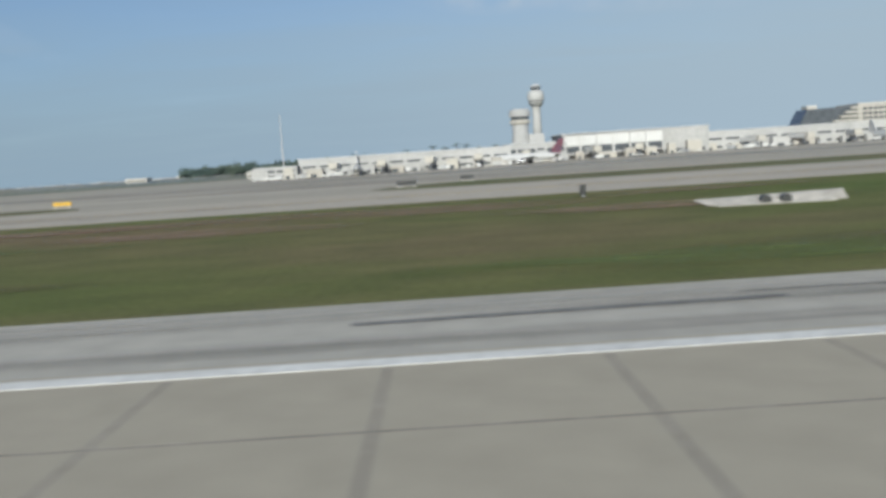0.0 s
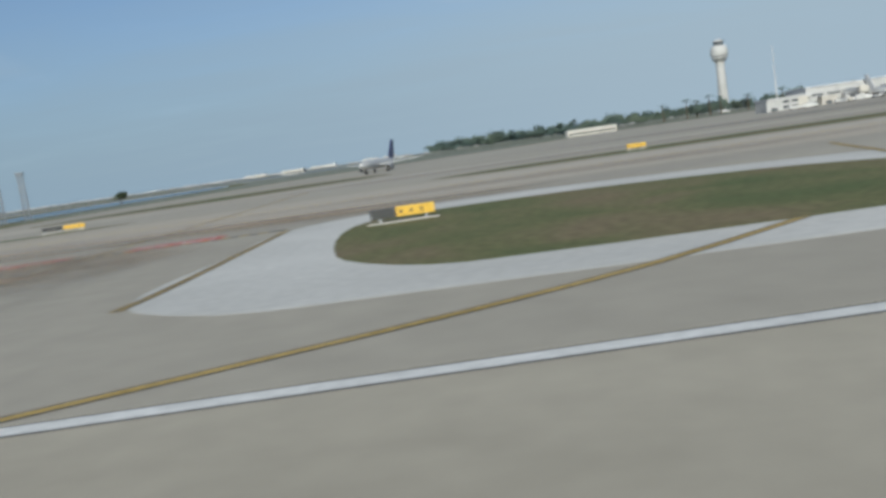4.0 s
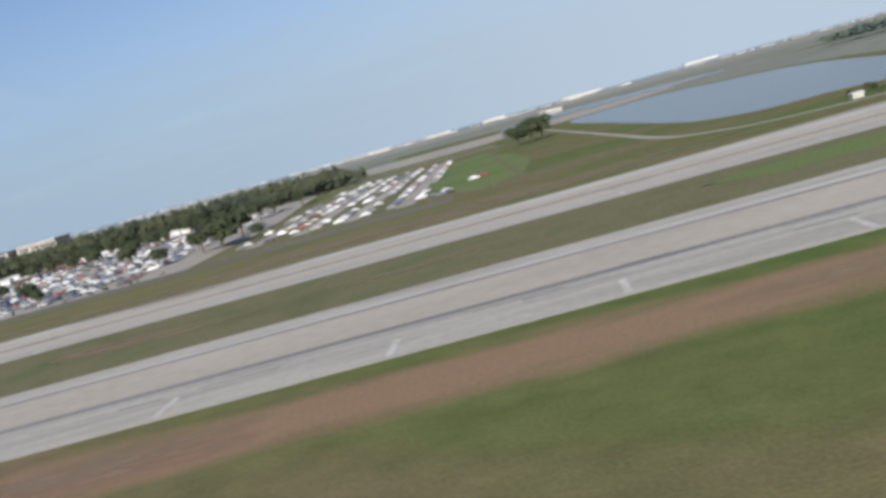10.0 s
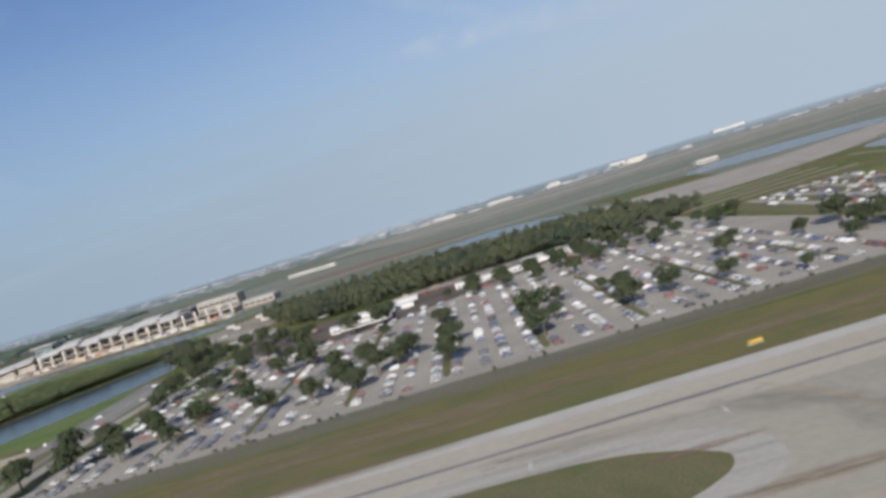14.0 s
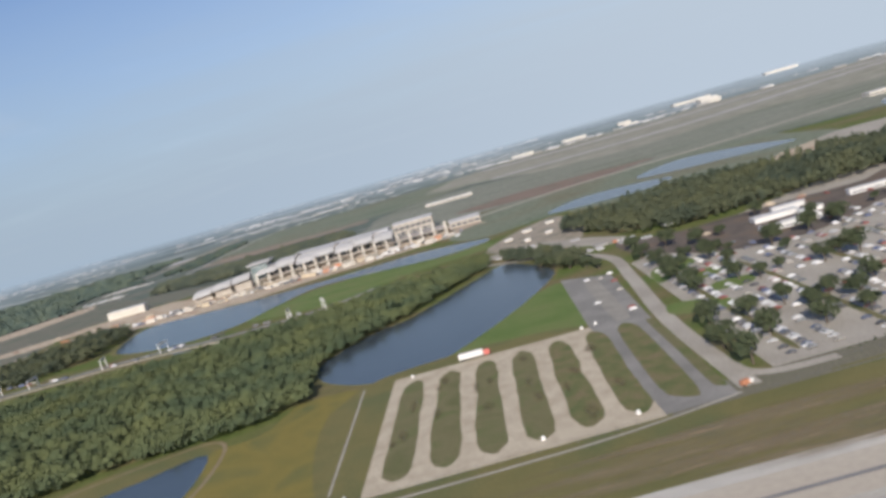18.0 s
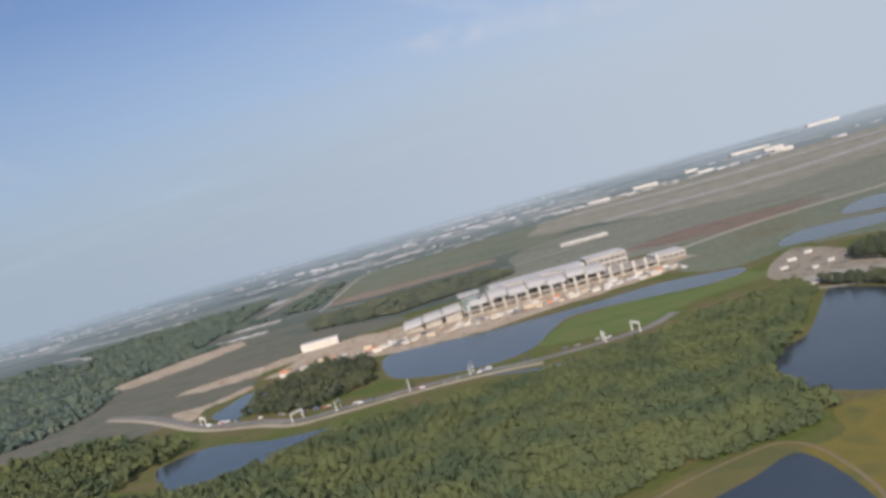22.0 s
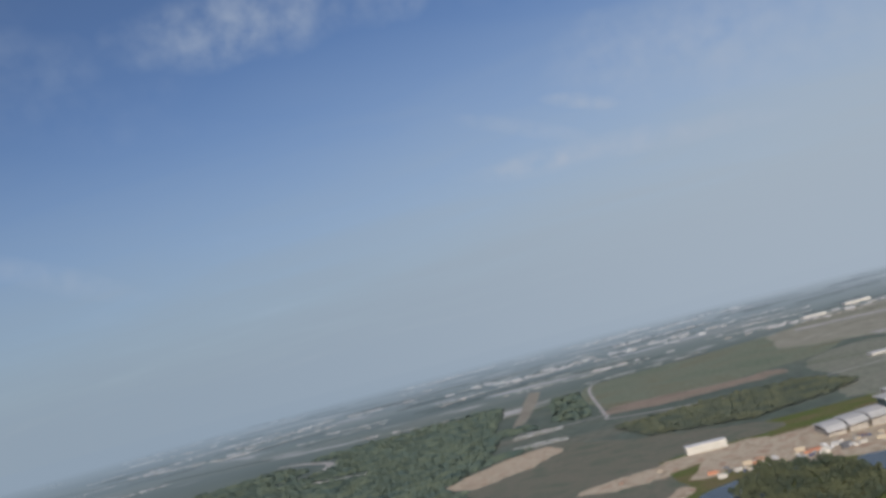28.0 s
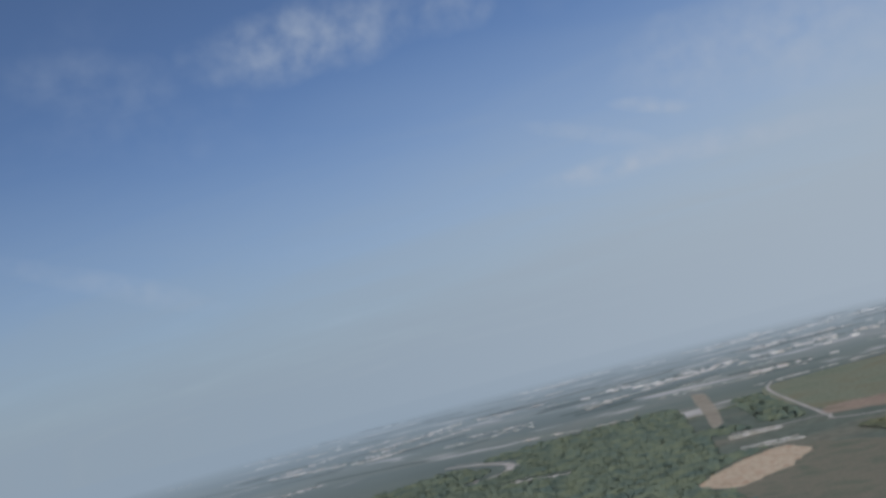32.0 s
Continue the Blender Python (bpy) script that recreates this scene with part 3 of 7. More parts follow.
def curve_round(pts, n=5):
    """A smooth closed line through the corners of a plan."""
    out, k = [], len(pts)
    for i in range(k):
        p0, p1, p2, p3 = (Vector(pts[(i + j) % k]) for j in (-1, 0, 1, 2))
        d = (p2 - p1).length
        m1, m2 = ((b - a) * (0.5 * min(1.0, 1.6 * d / max(0.01, (b - a).length))) for a, b in ((p0, p2), (p1, p3)))
        for s in range(n):
            t = s / n
            out.append(p1 * (2 * t ** 3 - 3 * t * t + 1) + m1 * (t ** 3 - 2 * t * t + t) + p2 * (3 * t * t - 2 * t ** 3) + m2 * (t ** 3 - t * t))
    return [tuple(v) for v in out]


def ragged(pts, amount, rng):
    """A plan with an uneven edge."""
    out, dx, dy = [], 0.0, 0.0
    for x, y in pts:
        dx, dy = dx * 0.5 + rng.gauss(0, amount), dy * 0.5 + rng.gauss(0, amount)
        out.append((x + dx, y + dy))
    return out


def slab(pts, z, thick=0.005):
    """A flat sheet with a small real edge, from a plan."""
    z *= LAYER
    bm = bmesh.new()
    top = [bm.verts.new((x, y, z)) for x, y in pts]
    low = [bm.verts.new((x, y, z - thick)) for x, y in pts]
    k = len(pts)
    for tri in tessellate_polygon([[Vector((x, y, 0)) for x, y in pts]]):
        a, b, c = (Vector(pts[i]) for i in tri)
        turn = (b.x - a.x) * (c.y - a.y) - (b.y - a.y) * (c.x - a.x)
        if abs(turn) > 1e-6:
            bm.faces.new([top[i] for i in (tri if turn > 0 else tri[::-1])])
    for i in range(k):
        bm.faces.new((top[i], low[i], low[(i + 1) % k], top[(i + 1) % k]))
    return bm


def sheet(name, pts, z, mat, label, category, parent=None, rounded=0):
    if rounded:
        pts = curve_round(pts, rounded)
    ob = part(name, slab(pts, z), mat, parent)
    return tagged(ob, label, category, kind="structure") if parent is None else ob


STAIN_DISC = bpy.data.meshes.new("stain")
STAIN_DISC.from_pydata([(math.cos(k * math.pi / 16), math.sin(k * math.pi / 16), 0) for k in range(32)], [], [list(range(32))])


def stain(x, y, rx, ry, turn, z, mat, label):
    me = STAIN_DISC.copy()
    me.materials.append(mat)
    ob = tagged(new("stain", me), label, "stain", kind="structure")
    ob.matrix_basis = pose(x, y, z, 0, 0, turn)
    ob.scale = (rx, ry, 1)
    return ob


def rect(x0, x1, y0, y1):
    return [(x0, y0), (x1, y0), (x1, y1), (x0, y1)]


def ribbon(line, w, z, closed=False):
    """A painted line or a road of width w along a plan line."""
    z *= LAYER
    bm = bmesh.new()
    k = len(line)
    left, right = [], []
    for i, p in enumerate(line):
        a = Vector(line[i - 1] if i or closed else p)
        b = Vector(line[(i + 1) % k] if i < k - 1 or closed else p)
        d = (b - a).normalized()
        q = Vector((-d.y, d.x)) * (w / 2)
        left.append(bm.verts.new((p[0] + q.x, p[1] + q.y, z)))
        right.append(bm.verts.new((p[0] - q.x, p[1] - q.y, z)))
    for i in range(k if closed else k - 1):
        j = (i + 1) % k
        bm.faces.new((right[i], right[j], left[j], left[i]))
    return bm


def open_curve(pts, n=6):
    """A smooth open line through plan points."""
    ext = [tuple(2 * a - b for a, b in zip(pts[0], pts[1])), *pts, tuple(2 * a - b for a, b in zip(pts[-1], pts[-2]))]
    out = []
    for i in range(1, len(ext) - 2):
        p0, p1, p2, p3 = (Vector(ext[i + j]) for j in (-1, 0, 1, 2))
        for s in range(n):
            t = s / n
            out.append(tuple(0.5 * (2 * p1 + (p2 - p0) * t + (2 * p0 - 5 * p1 + 4 * p2 - p3) * t * t + (3 * p1 - p0 - 3 * p2 + p3) * t ** 3)))
    return out + [tuple(pts[-1])]


def inside(x, y, pts):
    hit, k = False, len(pts)
    for i in range(k):
        (xa, ya), (xb, yb) = pts[i], pts[(i + 1) % k]
        if (ya > y) != (yb > y) and x < (xb - xa) * (y - ya) / (yb - ya) + xa:
            hit = not hit
    return hit


def scatter(pts, step, rng, jitter=0.45):
    """Places inside a plan, on a shaken grid."""
    xs, ys = [p[0] for p in pts], [p[1] for p in pts]
    out = []
    y = min(ys)
    while y < max(ys):
        x = min(xs)
        while x < max(xs):
            px, py = x + rng.uniform(-jitter, jitter) * step, y + rng.uniform(-jitter, jitter) * step
            if inside(px, py, pts):
                out.append((px, py))
            x += step
        y += step
    return out


def crown_arrays(rng, radius, height, base, clumps, size, lobes=7):
    """Leaf clumps of one crown: small tilted quads spread over uneven lobes."""
    centres = []
    for _ in range(lobes):
        a, r = rng.uniform(0, 6.283), rng.uniform(0.15, 0.62) * radius
        centres.append((r * math.cos(a), r * math.sin(a), base + height * rng.uniform(0.3, 0.78), rng.uniform(0.38, 0.6)))
    verts = []
    for i in range(clumps):
        cx, cy, cz, s = centres[i % lobes]
        u, v = rng.uniform(-0.35, 1), rng.uniform(0, 6.283)
        w = math.sqrt(max(0, 1 - u * u))
        rr = rng.uniform(0.72, 1.08)
        n = Vector((w * math.cos(v), w * math.sin(v), u))
        c = Vector((cx + n.x * s * radius * rr, cy + n.y * s * radius * rr, max(base * 0.7, cz + n.z * s * height * 0.62 * rr)))
        n = (n + Vector([rng.uniform(-0.7, 0.7) for _ in range(3)])).normalized()
        t = n.orthogonal().normalized()
        b = n.cross(t)
        k = size * rng.uniform(0.65, 1.3)
        e = rng.uniform(0, 6.283)
        t, b = t * math.cos(e) + b * math.sin(e), b * math.cos(e) - t * math.sin(e)
        verts += [c + t * k + n * k * 0.25, c + b * k * 0.8, c - t * k + n * k * 0.2, c - b * k * 0.85 - n * k * 0.1]
    return np.array([tuple(v) for v in verts])


def quads_mesh(name, arrays, mat):
    """One mesh of many loose quads."""
    co = np.concatenate(arrays)
    k = len(co) // 4
    me = bpy.data.meshes.new(name)
    me.vertices.add(len(co))
    me.vertices.foreach_set("co", co.astype(np.float32).ravel())
    me.loops.add(4 * k)
    me.loops.foreach_set("vertex_index", np.arange(4 * k, dtype=np.int32))
    me.polygons.add(k)
    me.polygons.foreach_set("loop_start", np.arange(0, 4 * k, 4, dtype=np.int32))
    me.update(calc_edges=True)
    me.materials.append(mat)
    return me


def trunk_mesh(rng, height, r):
    bm = bmesh.new()
    add_lathe(bm, [(0, r * 1.5), (height * 0.12, r), (height * 0.6, r * 0.75), (height, r * 0.45)], 7)
    for _ in range(4):
        a, h = rng.uniform(0, 6.283), height * rng.uniform(0.55, 0.9)
        beam(bm, (0, 0, h), (math.cos(a) * height * 0.5, math.sin(a) * height * 0.5, h + height * 0.45), r * 0.3)
    return mesh_of("trunk", bm, BARK)


def prism_rows(template_v, template_f, places):
    """Copies of one small solid at many poses (x, y, z, turn, scale) as plain arrays."""
    tv, out_v, out_f, base = np.array(template_v), [], [], 0
    for x, y, z, a, s in places:
        c, d = math.cos(a), math.sin(a)
        m = np.array(((c, d, 0), (-d, c, 0), (0, 0, 1)))
        out_v.append(tv * s @ m + (x, y, z))
        out_f += [[i + base for i in f] for f in template_f]
        base += len(tv)
    return np.concatenate(out_v), out_f


def joined(name, template_v, template_f, places, mat):
    v, f = prism_rows(template_v, template_f, places)
    me = bpy.data.meshes.new(name)
    me.from_pydata(v.tolist(), [], f)
    me.materials.append(mat)
    return new(name, me)


# ---- ground and pavements ----
far = 5600.0
ground_bm = bmesh.new()
rings = [0, 60, 150, 300, 500, 800, 1006]
prev = None
for r in rings[1:]:
    loop = [ground_bm.verts.new((-700 + r * math.cos(2 * math.pi * k / 64), 150 + r * math.sin(2 * math.pi * k / 64), 0)) for k in range(64)]
    if prev is None:
        ground_bm.faces.new(loop)
    else:
        for k in range(64):
            ground_bm.faces.new((prev[k], loop[k], loop[(k + 1) % 64], prev[(k + 1) % 64]))
    prev = loop
ground = tagged(part("ground", ground_bm, GRASS), "mown green and straw-coloured airfield grass", "ground", kind="structure")

back_bm = bmesh.new()
prev = None
for r in (1000, 1400, 1900, 2600, 3400, 4400, far):
    loop = [back_bm.verts.new((r * math.cos(2 * math.pi * k / 96), r * math.sin(2 * math.pi * k / 96), -0.05 if r < 1300 else -0.01)) for k in range(96)]
    if prev:
        for k in range(96):
            back_bm.faces.new((prev[k], loop[k], loop[(k + 1) % 96], prev[(k + 1) % 96]))
    prev = loop
backdrop = tagged(part("backdrop", back_bm, DISTANCE), "flat wooded distance fading into painted pale summer haze", "distance", kind="structure")
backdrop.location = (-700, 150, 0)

runway = sheet("runway", rect(-1500, 420, -24, 9.95), 0.03, CONCRETE, "beige concrete runway with dark slab joints", "runway")
shoulder = sheet("runway_shoulder", rect(-1500, 420, 9.95, 13.95), 0.028, SHOULDER, "streaky grey asphalt shoulder beside the runway", "shoulder")
sheet("taxiway_near", rect(-1500, 420, 47.7, 68.4), 0.03, TAXI_WARM, "long beige concrete taxiway parallel to the runway", "taxiway")
sheet("taxiway_far", rect(-1500, 420, 88.2, 106.8), 0.04, TAXI_WARM, "second beige concrete taxiway", "taxiway")
for y0, y1, z, mat, label in ((47.8, 54.6, 0.045, SHOULDER, "streaky grey shoulder of the taxiway"), (54.6, 55.6, 0.046, RUBBER, "dark streak along the taxiway"), (63.4, 64.1, 0.046, RUBBER, "dark streak along the taxiway"), (64.1, 68.3, 0.045, PALE, "pale far shoulder of the taxiway"),
                              (88.3, 91.6, 0.05, PALE, "pale near shoulder of the taxiway"), (96.6, 97.6, 0.051, RUBBER, "dark streak along the taxiway"), (103.2, 106.7, 0.05, PALE, "pale far shoulder of the taxiway")):
    for x0, x1 in ((-1500, -272),) if y0 > 92 or y0 < 60 else ((-1500, -472), (-412, -272)):
        sheet("taxiway_strip", rect(x0, x1, y0, y1), z, mat, label, "taxiway")
sheet("taxiway_connector", [(-282, 47.6), (-262, 38), (-258, 14.5), (-258, 9.96), (-96, 9.96), (-88, 14.5), (-78, 36), (-52, 47.6)], 0.036, TAXI, "broad concrete apron joining runway and taxiway", "taxiway")
sheet("taxiway_crossing", rect(-473, -411, 63.3, 91.7), 0.044, TAXI, "concrete crossing between two taxiways", "taxiway")
sheet("apron_crossing", rect(-300, 420, 68.3, 88.3), 0.035, TAXI, "concrete crossing between two taxiways", "taxiway")
sheet("apron", [(-222, 106.7), (420, 106.7), (420, 340), (-60, 340), (-110, 260), (-168, 230), (-196, 170)], 0.05, TAXI, "wide concrete terminal apron", "apron")
sheet("apron_edge", [(-330, 106.7), (-204, 106.7), (-150, 175.0), (-180, 150), (-240, 112)], 0.045, TAXI, "concrete apron corner", "apron")

# grass islands and their pale concrete borders
islands = [
    ([(-140.3, 36), (-140.9, 28), (-141.2, 19), (-137, 15.6), (-104, 15.6), (-106, 24), (-116, 35), (-128, 40), (-136, 40)], [(-136.5, 35), (-136.6, 23), (-133, 18.4), (-112, 18.4), (-113, 23), (-119, 32), (-128, 36)]),
    ([(-159.3, 35.5), (-159.5, 21.5), (-160.4, 17.4), (-162, 15.2), (-170, 14.7), (-182.6, 15.3), (-183.9, 19), (-184.1, 24), (-183.4, 34.4), (-178, 38.2), (-168, 38.4)], [(-163.5, 31.5), (-163.3, 25), (-164.6, 19.4), (-167, 18.1), (-173.6, 18.4), (-178.9, 19.2), (-179.6, 23), (-178.7, 33), (-175, 35.8), (-168, 36.3)]),
    ([(-202.6, 36.4), (-203.0, 27.8), (-203.4, 20.6), (-206.3, 21.9), (-211.3, 24.2), (-218.2, 27.6), (-221.4, 29.8), (-224.2, 33.4), (-226.4, 38.8), (-222.9, 42), (-212, 41)], [(-207.6, 34.2), (-207.7, 27.6), (-210.1, 28.2), (-213.8, 30.2), (-218.1, 32.9), (-220.4, 37.1), (-215.3, 39.8), (-210.6, 39.4)]),
]
for k, (outer, inner) in enumerate(islands):
    sheet("island_border", outer, 0.06, PALE if k == 2 else PALE_NEW, "pale new concrete border round a grass island", "concrete", rounded=4)
    sheet("grass_island", inner, 0.09, GRASS_ISLAND, "small green grass island between taxiways", "grass", rounded=5)
sheet("island_border", [(-245.5, 19.6), (-246.1, 16.4), (-248.4, 13.6), (-252, 12.0), (-262, 11.9), (-300, 13), (-300, 47), (-284, 48), (-266, 40.5), (-252, 33)], 0.055, SHOULDER, "streaked pale concrete curve of a rapid exit", "concrete", rounded=4)
sheet("grass_island", [(-250, 19.2), (-251.6, 16.4), (-258, 15.1), (-300, 15), (-600, 15), (-600, 46), (-300, 46.5), (-278, 44.2), (-266.5, 38), (-256, 29.4), (-251.2, 23.8)], 0.09, GRASS, "long green and brown grass strip beside the runway", "grass", rounded=3)
sheet("grass_island", [(-95, 16), (-91, 14.6), (-76, 14.3), (-55, 14.4), (-50, 30), (-56, 44), (-66, 40), (-79, 35.5), (-91, 25), (-95.5, 19.5)], 0.09, GRASS, "pointed end of the grass strip beside the runway", "grass", rounded=3)
for x0, x1, y0, y1 in ((-6.5, 420, 71, 90), (-134, -33, 70.5, 82), (-178, -161, 71, 77)):
    sheet("grass_strip", [(x0, y0 + 4), (x0 + 6, y0 + 0.6), (x1 - 6, y0 + 0.3), (x1, y0 + 3), (x1 - 5, y1 - 2), ((x0 + x1) / 2, y1), (x0 + 9, y1 - 3)], 0.08, GRASS_DULL, "dull grass strip between two taxiways", "grass", rounded=3)
for tip, x1 in ((-427, -264), (-458, -1500)):
    s = 1 if x1 > tip else -1
    sheet("island_border", [(tip - 4.6 * s, 79), (tip - 3.2 * s, 72), (tip + 5 * s, 67.2), (tip + 30 * s, 64.4), (x1 + 5 * s, 67.5), (x1 + 9 * s, 77), (x1 + 4 * s, 91), (tip + 30 * s, 92.2), (tip + 9 * s, 90.2), (tip - 1 * s, 85.5)], 0.07, SHOULDER, "pale curved concrete border of a grass strip", "concrete", rounded=3)
    sheet("grass_strip", [(tip, 77.8), (tip + 1.5 * s, 74), (tip + 8 * s, 70.2), (tip + 30 * s, 67.6), (x1 - 6 * s, 69.5), (x1, 74), (x1 - 8 * s, 86), (tip + 30 * s, 87.8), (tip + 14 * s, 86.6), (tip + 8 * s, 84.8), (tip + 3 * s, 81.5)], 0.09, GRASS_DULL, "dull grass strip with a rounded end between taxiways", "grass", rounded=4)
sheet("grass_strip", [(-204, 128), (-211, 112), (-219, 122), (-224, 150), (-214, 165)], 0.085, GRASS_ISLAND, "dull green grass patch beside the apron", "grass", rounded=4)
sheet("island_border", [(-238.6, 67), (-237.6, 78.5), (-233.1, 85.2), (-223, 87.6), (-210, 79), (-206, 71), (-210, 65), (-226, 63.8), (-236, 63.8)], 0.07, PALE, "pale concrete border of a grass strip", "concrete", rounded=4)
sheet("grass_strip", [(-234.6, 70), (-233.6, 77.3), (-230, 80), (-223, 81), (-211, 74.5), (-209, 71), (-211.5, 68.2), (-226, 67.6), (-233, 67)], 0.082, GRASS_ISLAND, "green grass strip between two taxiways", "grass", rounded=4)
sheet("island_border", [(-277, 67.9), (-266, 66.6), (-262.4, 68.2), (-260.5, 74.1), (-261, 81.4), (-264.8, 88), (-272, 90), (-270, 84), (-267, 78), (-268, 73.5), (-272, 70.6)], 0.092, PALE_NEW, "pale concrete ring round the end of a grass strip", "concrete", rounded=4)
sheet("grass_strip", ragged(curve_round([(-318, 79), (-306, 75), (-292, 71.5), (-280, 70.8), (-272, 72), (-269, 77), (-273, 82), (-288, 81), (-304, 82)], 6), 0.7, random.Random(8)), 0.094, GRASS_LUSH, "vivid green patch of watered grass in the strip", "grass")
sheet("far_grass", [(-300, 392), (-292, 600), (-180, 545), (-60, 470), (420, 470), (420, 342), (-62, 342), (-112, 262), (-170, 232), (-198, 172), (-206, 160), (-226, 166), (-214, 230), (-206, 300), (-230, 392)], 0.053, GRASS_GREY_HAZED, "grey-green grass beyond the lake and apron, dulled by painted haze", "grass", rounded=2)
sheet("grass_strip", [(-190, 112), (-180, 108), (-160, 110), (-140, 122), (-150, 135), (-175, 128)], 0.08, GRASS_DULL, "dull grass patch on the apron", "grass", rounded=4)
for px, py, a, b in ((-418.5, 75.5, 1.9, 2.0), (-255.8, 18.7, 0.5, 0.85), (-90.2, 16.8, 0.7, 0.35), (-172.0, 22.2, 0.42, 0.8), (-174.5, 28.2, 0.22, 0.14), (-170.4, 28.5, 0.22, 0.12)):
    sheet("concrete_pad", rect(px - a, px + a, py - b, py + b), 0.13, PALE, "small square concrete pad in the grass", "pad")

sheet("concrete_pad", [(-275.6, 37.0), (-273.7, 37.9), (-273.5, 33.9), (-274.5, 33.6), (-274.4, 35.8), (-275.4, 35.5)], 0.13, PALE, "angled concrete pad with a drain in the grass", "pad")
sheet("concrete_pad", [(-275.5, 34.0), (-274.8, 34.1), (-274.7, 33.2), (-275.5, 33.1)], 0.13, PALE, "small concrete slab in the grass", "pad")
sheet("drain_opening", rect(-274.5, -274.15, 35.3, 36.2), 0.14, SOIL_DARK, "dark open drain in a concrete pad", "drain")
sheet("concrete_pad", rect(-550, -540.6, 111.6, 112.6), 0.13, PALE, "narrow concrete strip in the grass", "pad")
sheet("pale_patch", [(-90.1, 13.3), (-90.7, 13.1), (-90.6, 9.98), (-89.8, 9.98)], 0.05, PALE, "pale repaired strip across the shoulder", "concrete")

# paint


def marking(name, bm, mat, label, parent=None):
    return tagged(part(name, bm, mat), label, "road marking", kind="structure")


marking("edge_line", box(-1500, 420, 9.43, 9.80, 0.004, 0.016), WHITE_PAINT, "wide white runway edge line")
for y in (9.405, 9.825):
    marking("edge_line_border", box(-300, -96, y - 0.025, y + 0.025, 0.004, 0.0165), BLACK_PAINT, "thin black border of the edge line")
for i in range(16):
    x = -274.0 - i * 14.2
    marking("shoulder_chevron", ribbon([(x - 0.15, 48.4), (x + 0.15, 51.8)], 0.45, 0.075), FADED_PAINT, "faded white stripe on the taxiway shoulder")
for i in range(9):
    x = -300 - i * 22
    marking("shoulder_chevron", ribbon([(x, 88.5), (x + 0.15, 91.0)], 0.42, 0.085), FADED_PAINT, "faded white stripe on the taxiway shoulder")

CENTRE_LINES = [
    open_curve([(-195.0, 6.0), (-194.6, 9.5), (-194.3, 12.6), (-194.0, 18.2), (-193.8, 23.4), (-193.5, 32.6), (-193.2, 42), (-192.6, 58)]),
    open_curve([(-151.6, 6.0), (-151.2, 9.6), (-150.9, 15.5), (-150.3, 22.8), (-149.8, 36.5), (-149.0, 55.2), (-147.9, 91)]),
    open_curve([(-152.5, 6.6), (-148.7, 7.5), (-145.2, 8.4), (-138, 10.8), (-128, 16), (-118, 26), (-112, 44)]),
    open_curve([(-235.4, 29.7), (-231, 25.1), (-226, 21.2), (-222.4, 19.1), (-218.3, 16.9), (-211, 13.2), (-204, 9.8), (-199.5, 8.1), (-190, 6)]),
    open_curve([(-239.6, 9.4), (-238, 11.7), (-236.3, 15), (-234.9, 19.5), (-234.7, 22.7), (-235.4, 27.5), (-237.3, 31.7), (-239.5, 36), (-244.9, 44.6), (-249, 57)]),
    open_curve([(-448, 95), (-444.5, 87), (-442.6, 78), (-442.4, 65), (-444, 55)]),
]
for line in CENTRE_LINES:
    if line[0][0] > -400:
        marking("centre_line_border", ribbon(line, 0.34, 0.079), BLACK_PAINT, "black border of a yellow taxiway line")
    marking("centre_line", ribbon(line, 0.21 if line[0][0] > -400 else 0.18, 0.083), YELLOW_PAINT, "yellow taxiway centre line")
marking("taxiway_line", box(-280, 420, 58.0, 58.2, 0.004, 0.014), YELLOW_PAINT, "yellow taxiway centre line")
# double yellow edge lines round the borders of the islands
for line in (
    [(-159.2, 36.4), (-159.3, 27), (-159.6, 20.5), (-160.3, 17.6), (-162.0, 15.1)],
    [(-202.4, 37), (-202.9, 27.8), (-203.1, 19.3)],
    [(-183.6, 37), (-183.7, 33.9), (-184.5, 23.9), (-184.6, 20.4), (-184.2, 17.6), (-183.5, 15.5)],
    [(-140.4, 36.2), (-140.9, 22), (-141.2, 18.4)],
    [(-258, 37.4), (-250.9, 31.6), (-246.3, 25.0), (-244.9, 20.2), (-245.3, 16.6), (-247, 14.2), (-249.7, 12.3), (-255, 10.8)],
):
    c = open_curve(line)
    marking("edge_marking_border", ribbon(c, 0.38, 0.079), BLACK_PAINT, "dark border of a double yellow line")
    for off in (-0.085, 0.085):
        marking("edge_marking", ribbon([(x + off, y + off * 0.3) for x, y in c], 0.085, 0.084), YELLOW_PAINT, "double yellow taxiway edge line")
# holding position: dashed yellow and black across each connector
for x0, x1, y0, y1 in ((-159, -140.6, 37.2, 37.0), (-202.6, -183, 36.8, 37.2), (-263, -226, 38.2, 37.4)):
    k = int((x1 - x0) / 0.9)
    marking("holding_band", ribbon([(x0, y0), (x1, y1)], 0.6, 0.078), BLACK_PAINT, "dark band of a runway holding position")
    for i in range(k):
        xa = x0 + 0.9 * i
        ya = y0 + (y1 - y0) * i / k
        marking("holding_dash", box(xa, xa + 0.48, ya - 0.2, ya + 0.2, 0.008, 0.0185), YELLOW_PAINT, "yellow dash of a runway holding position")


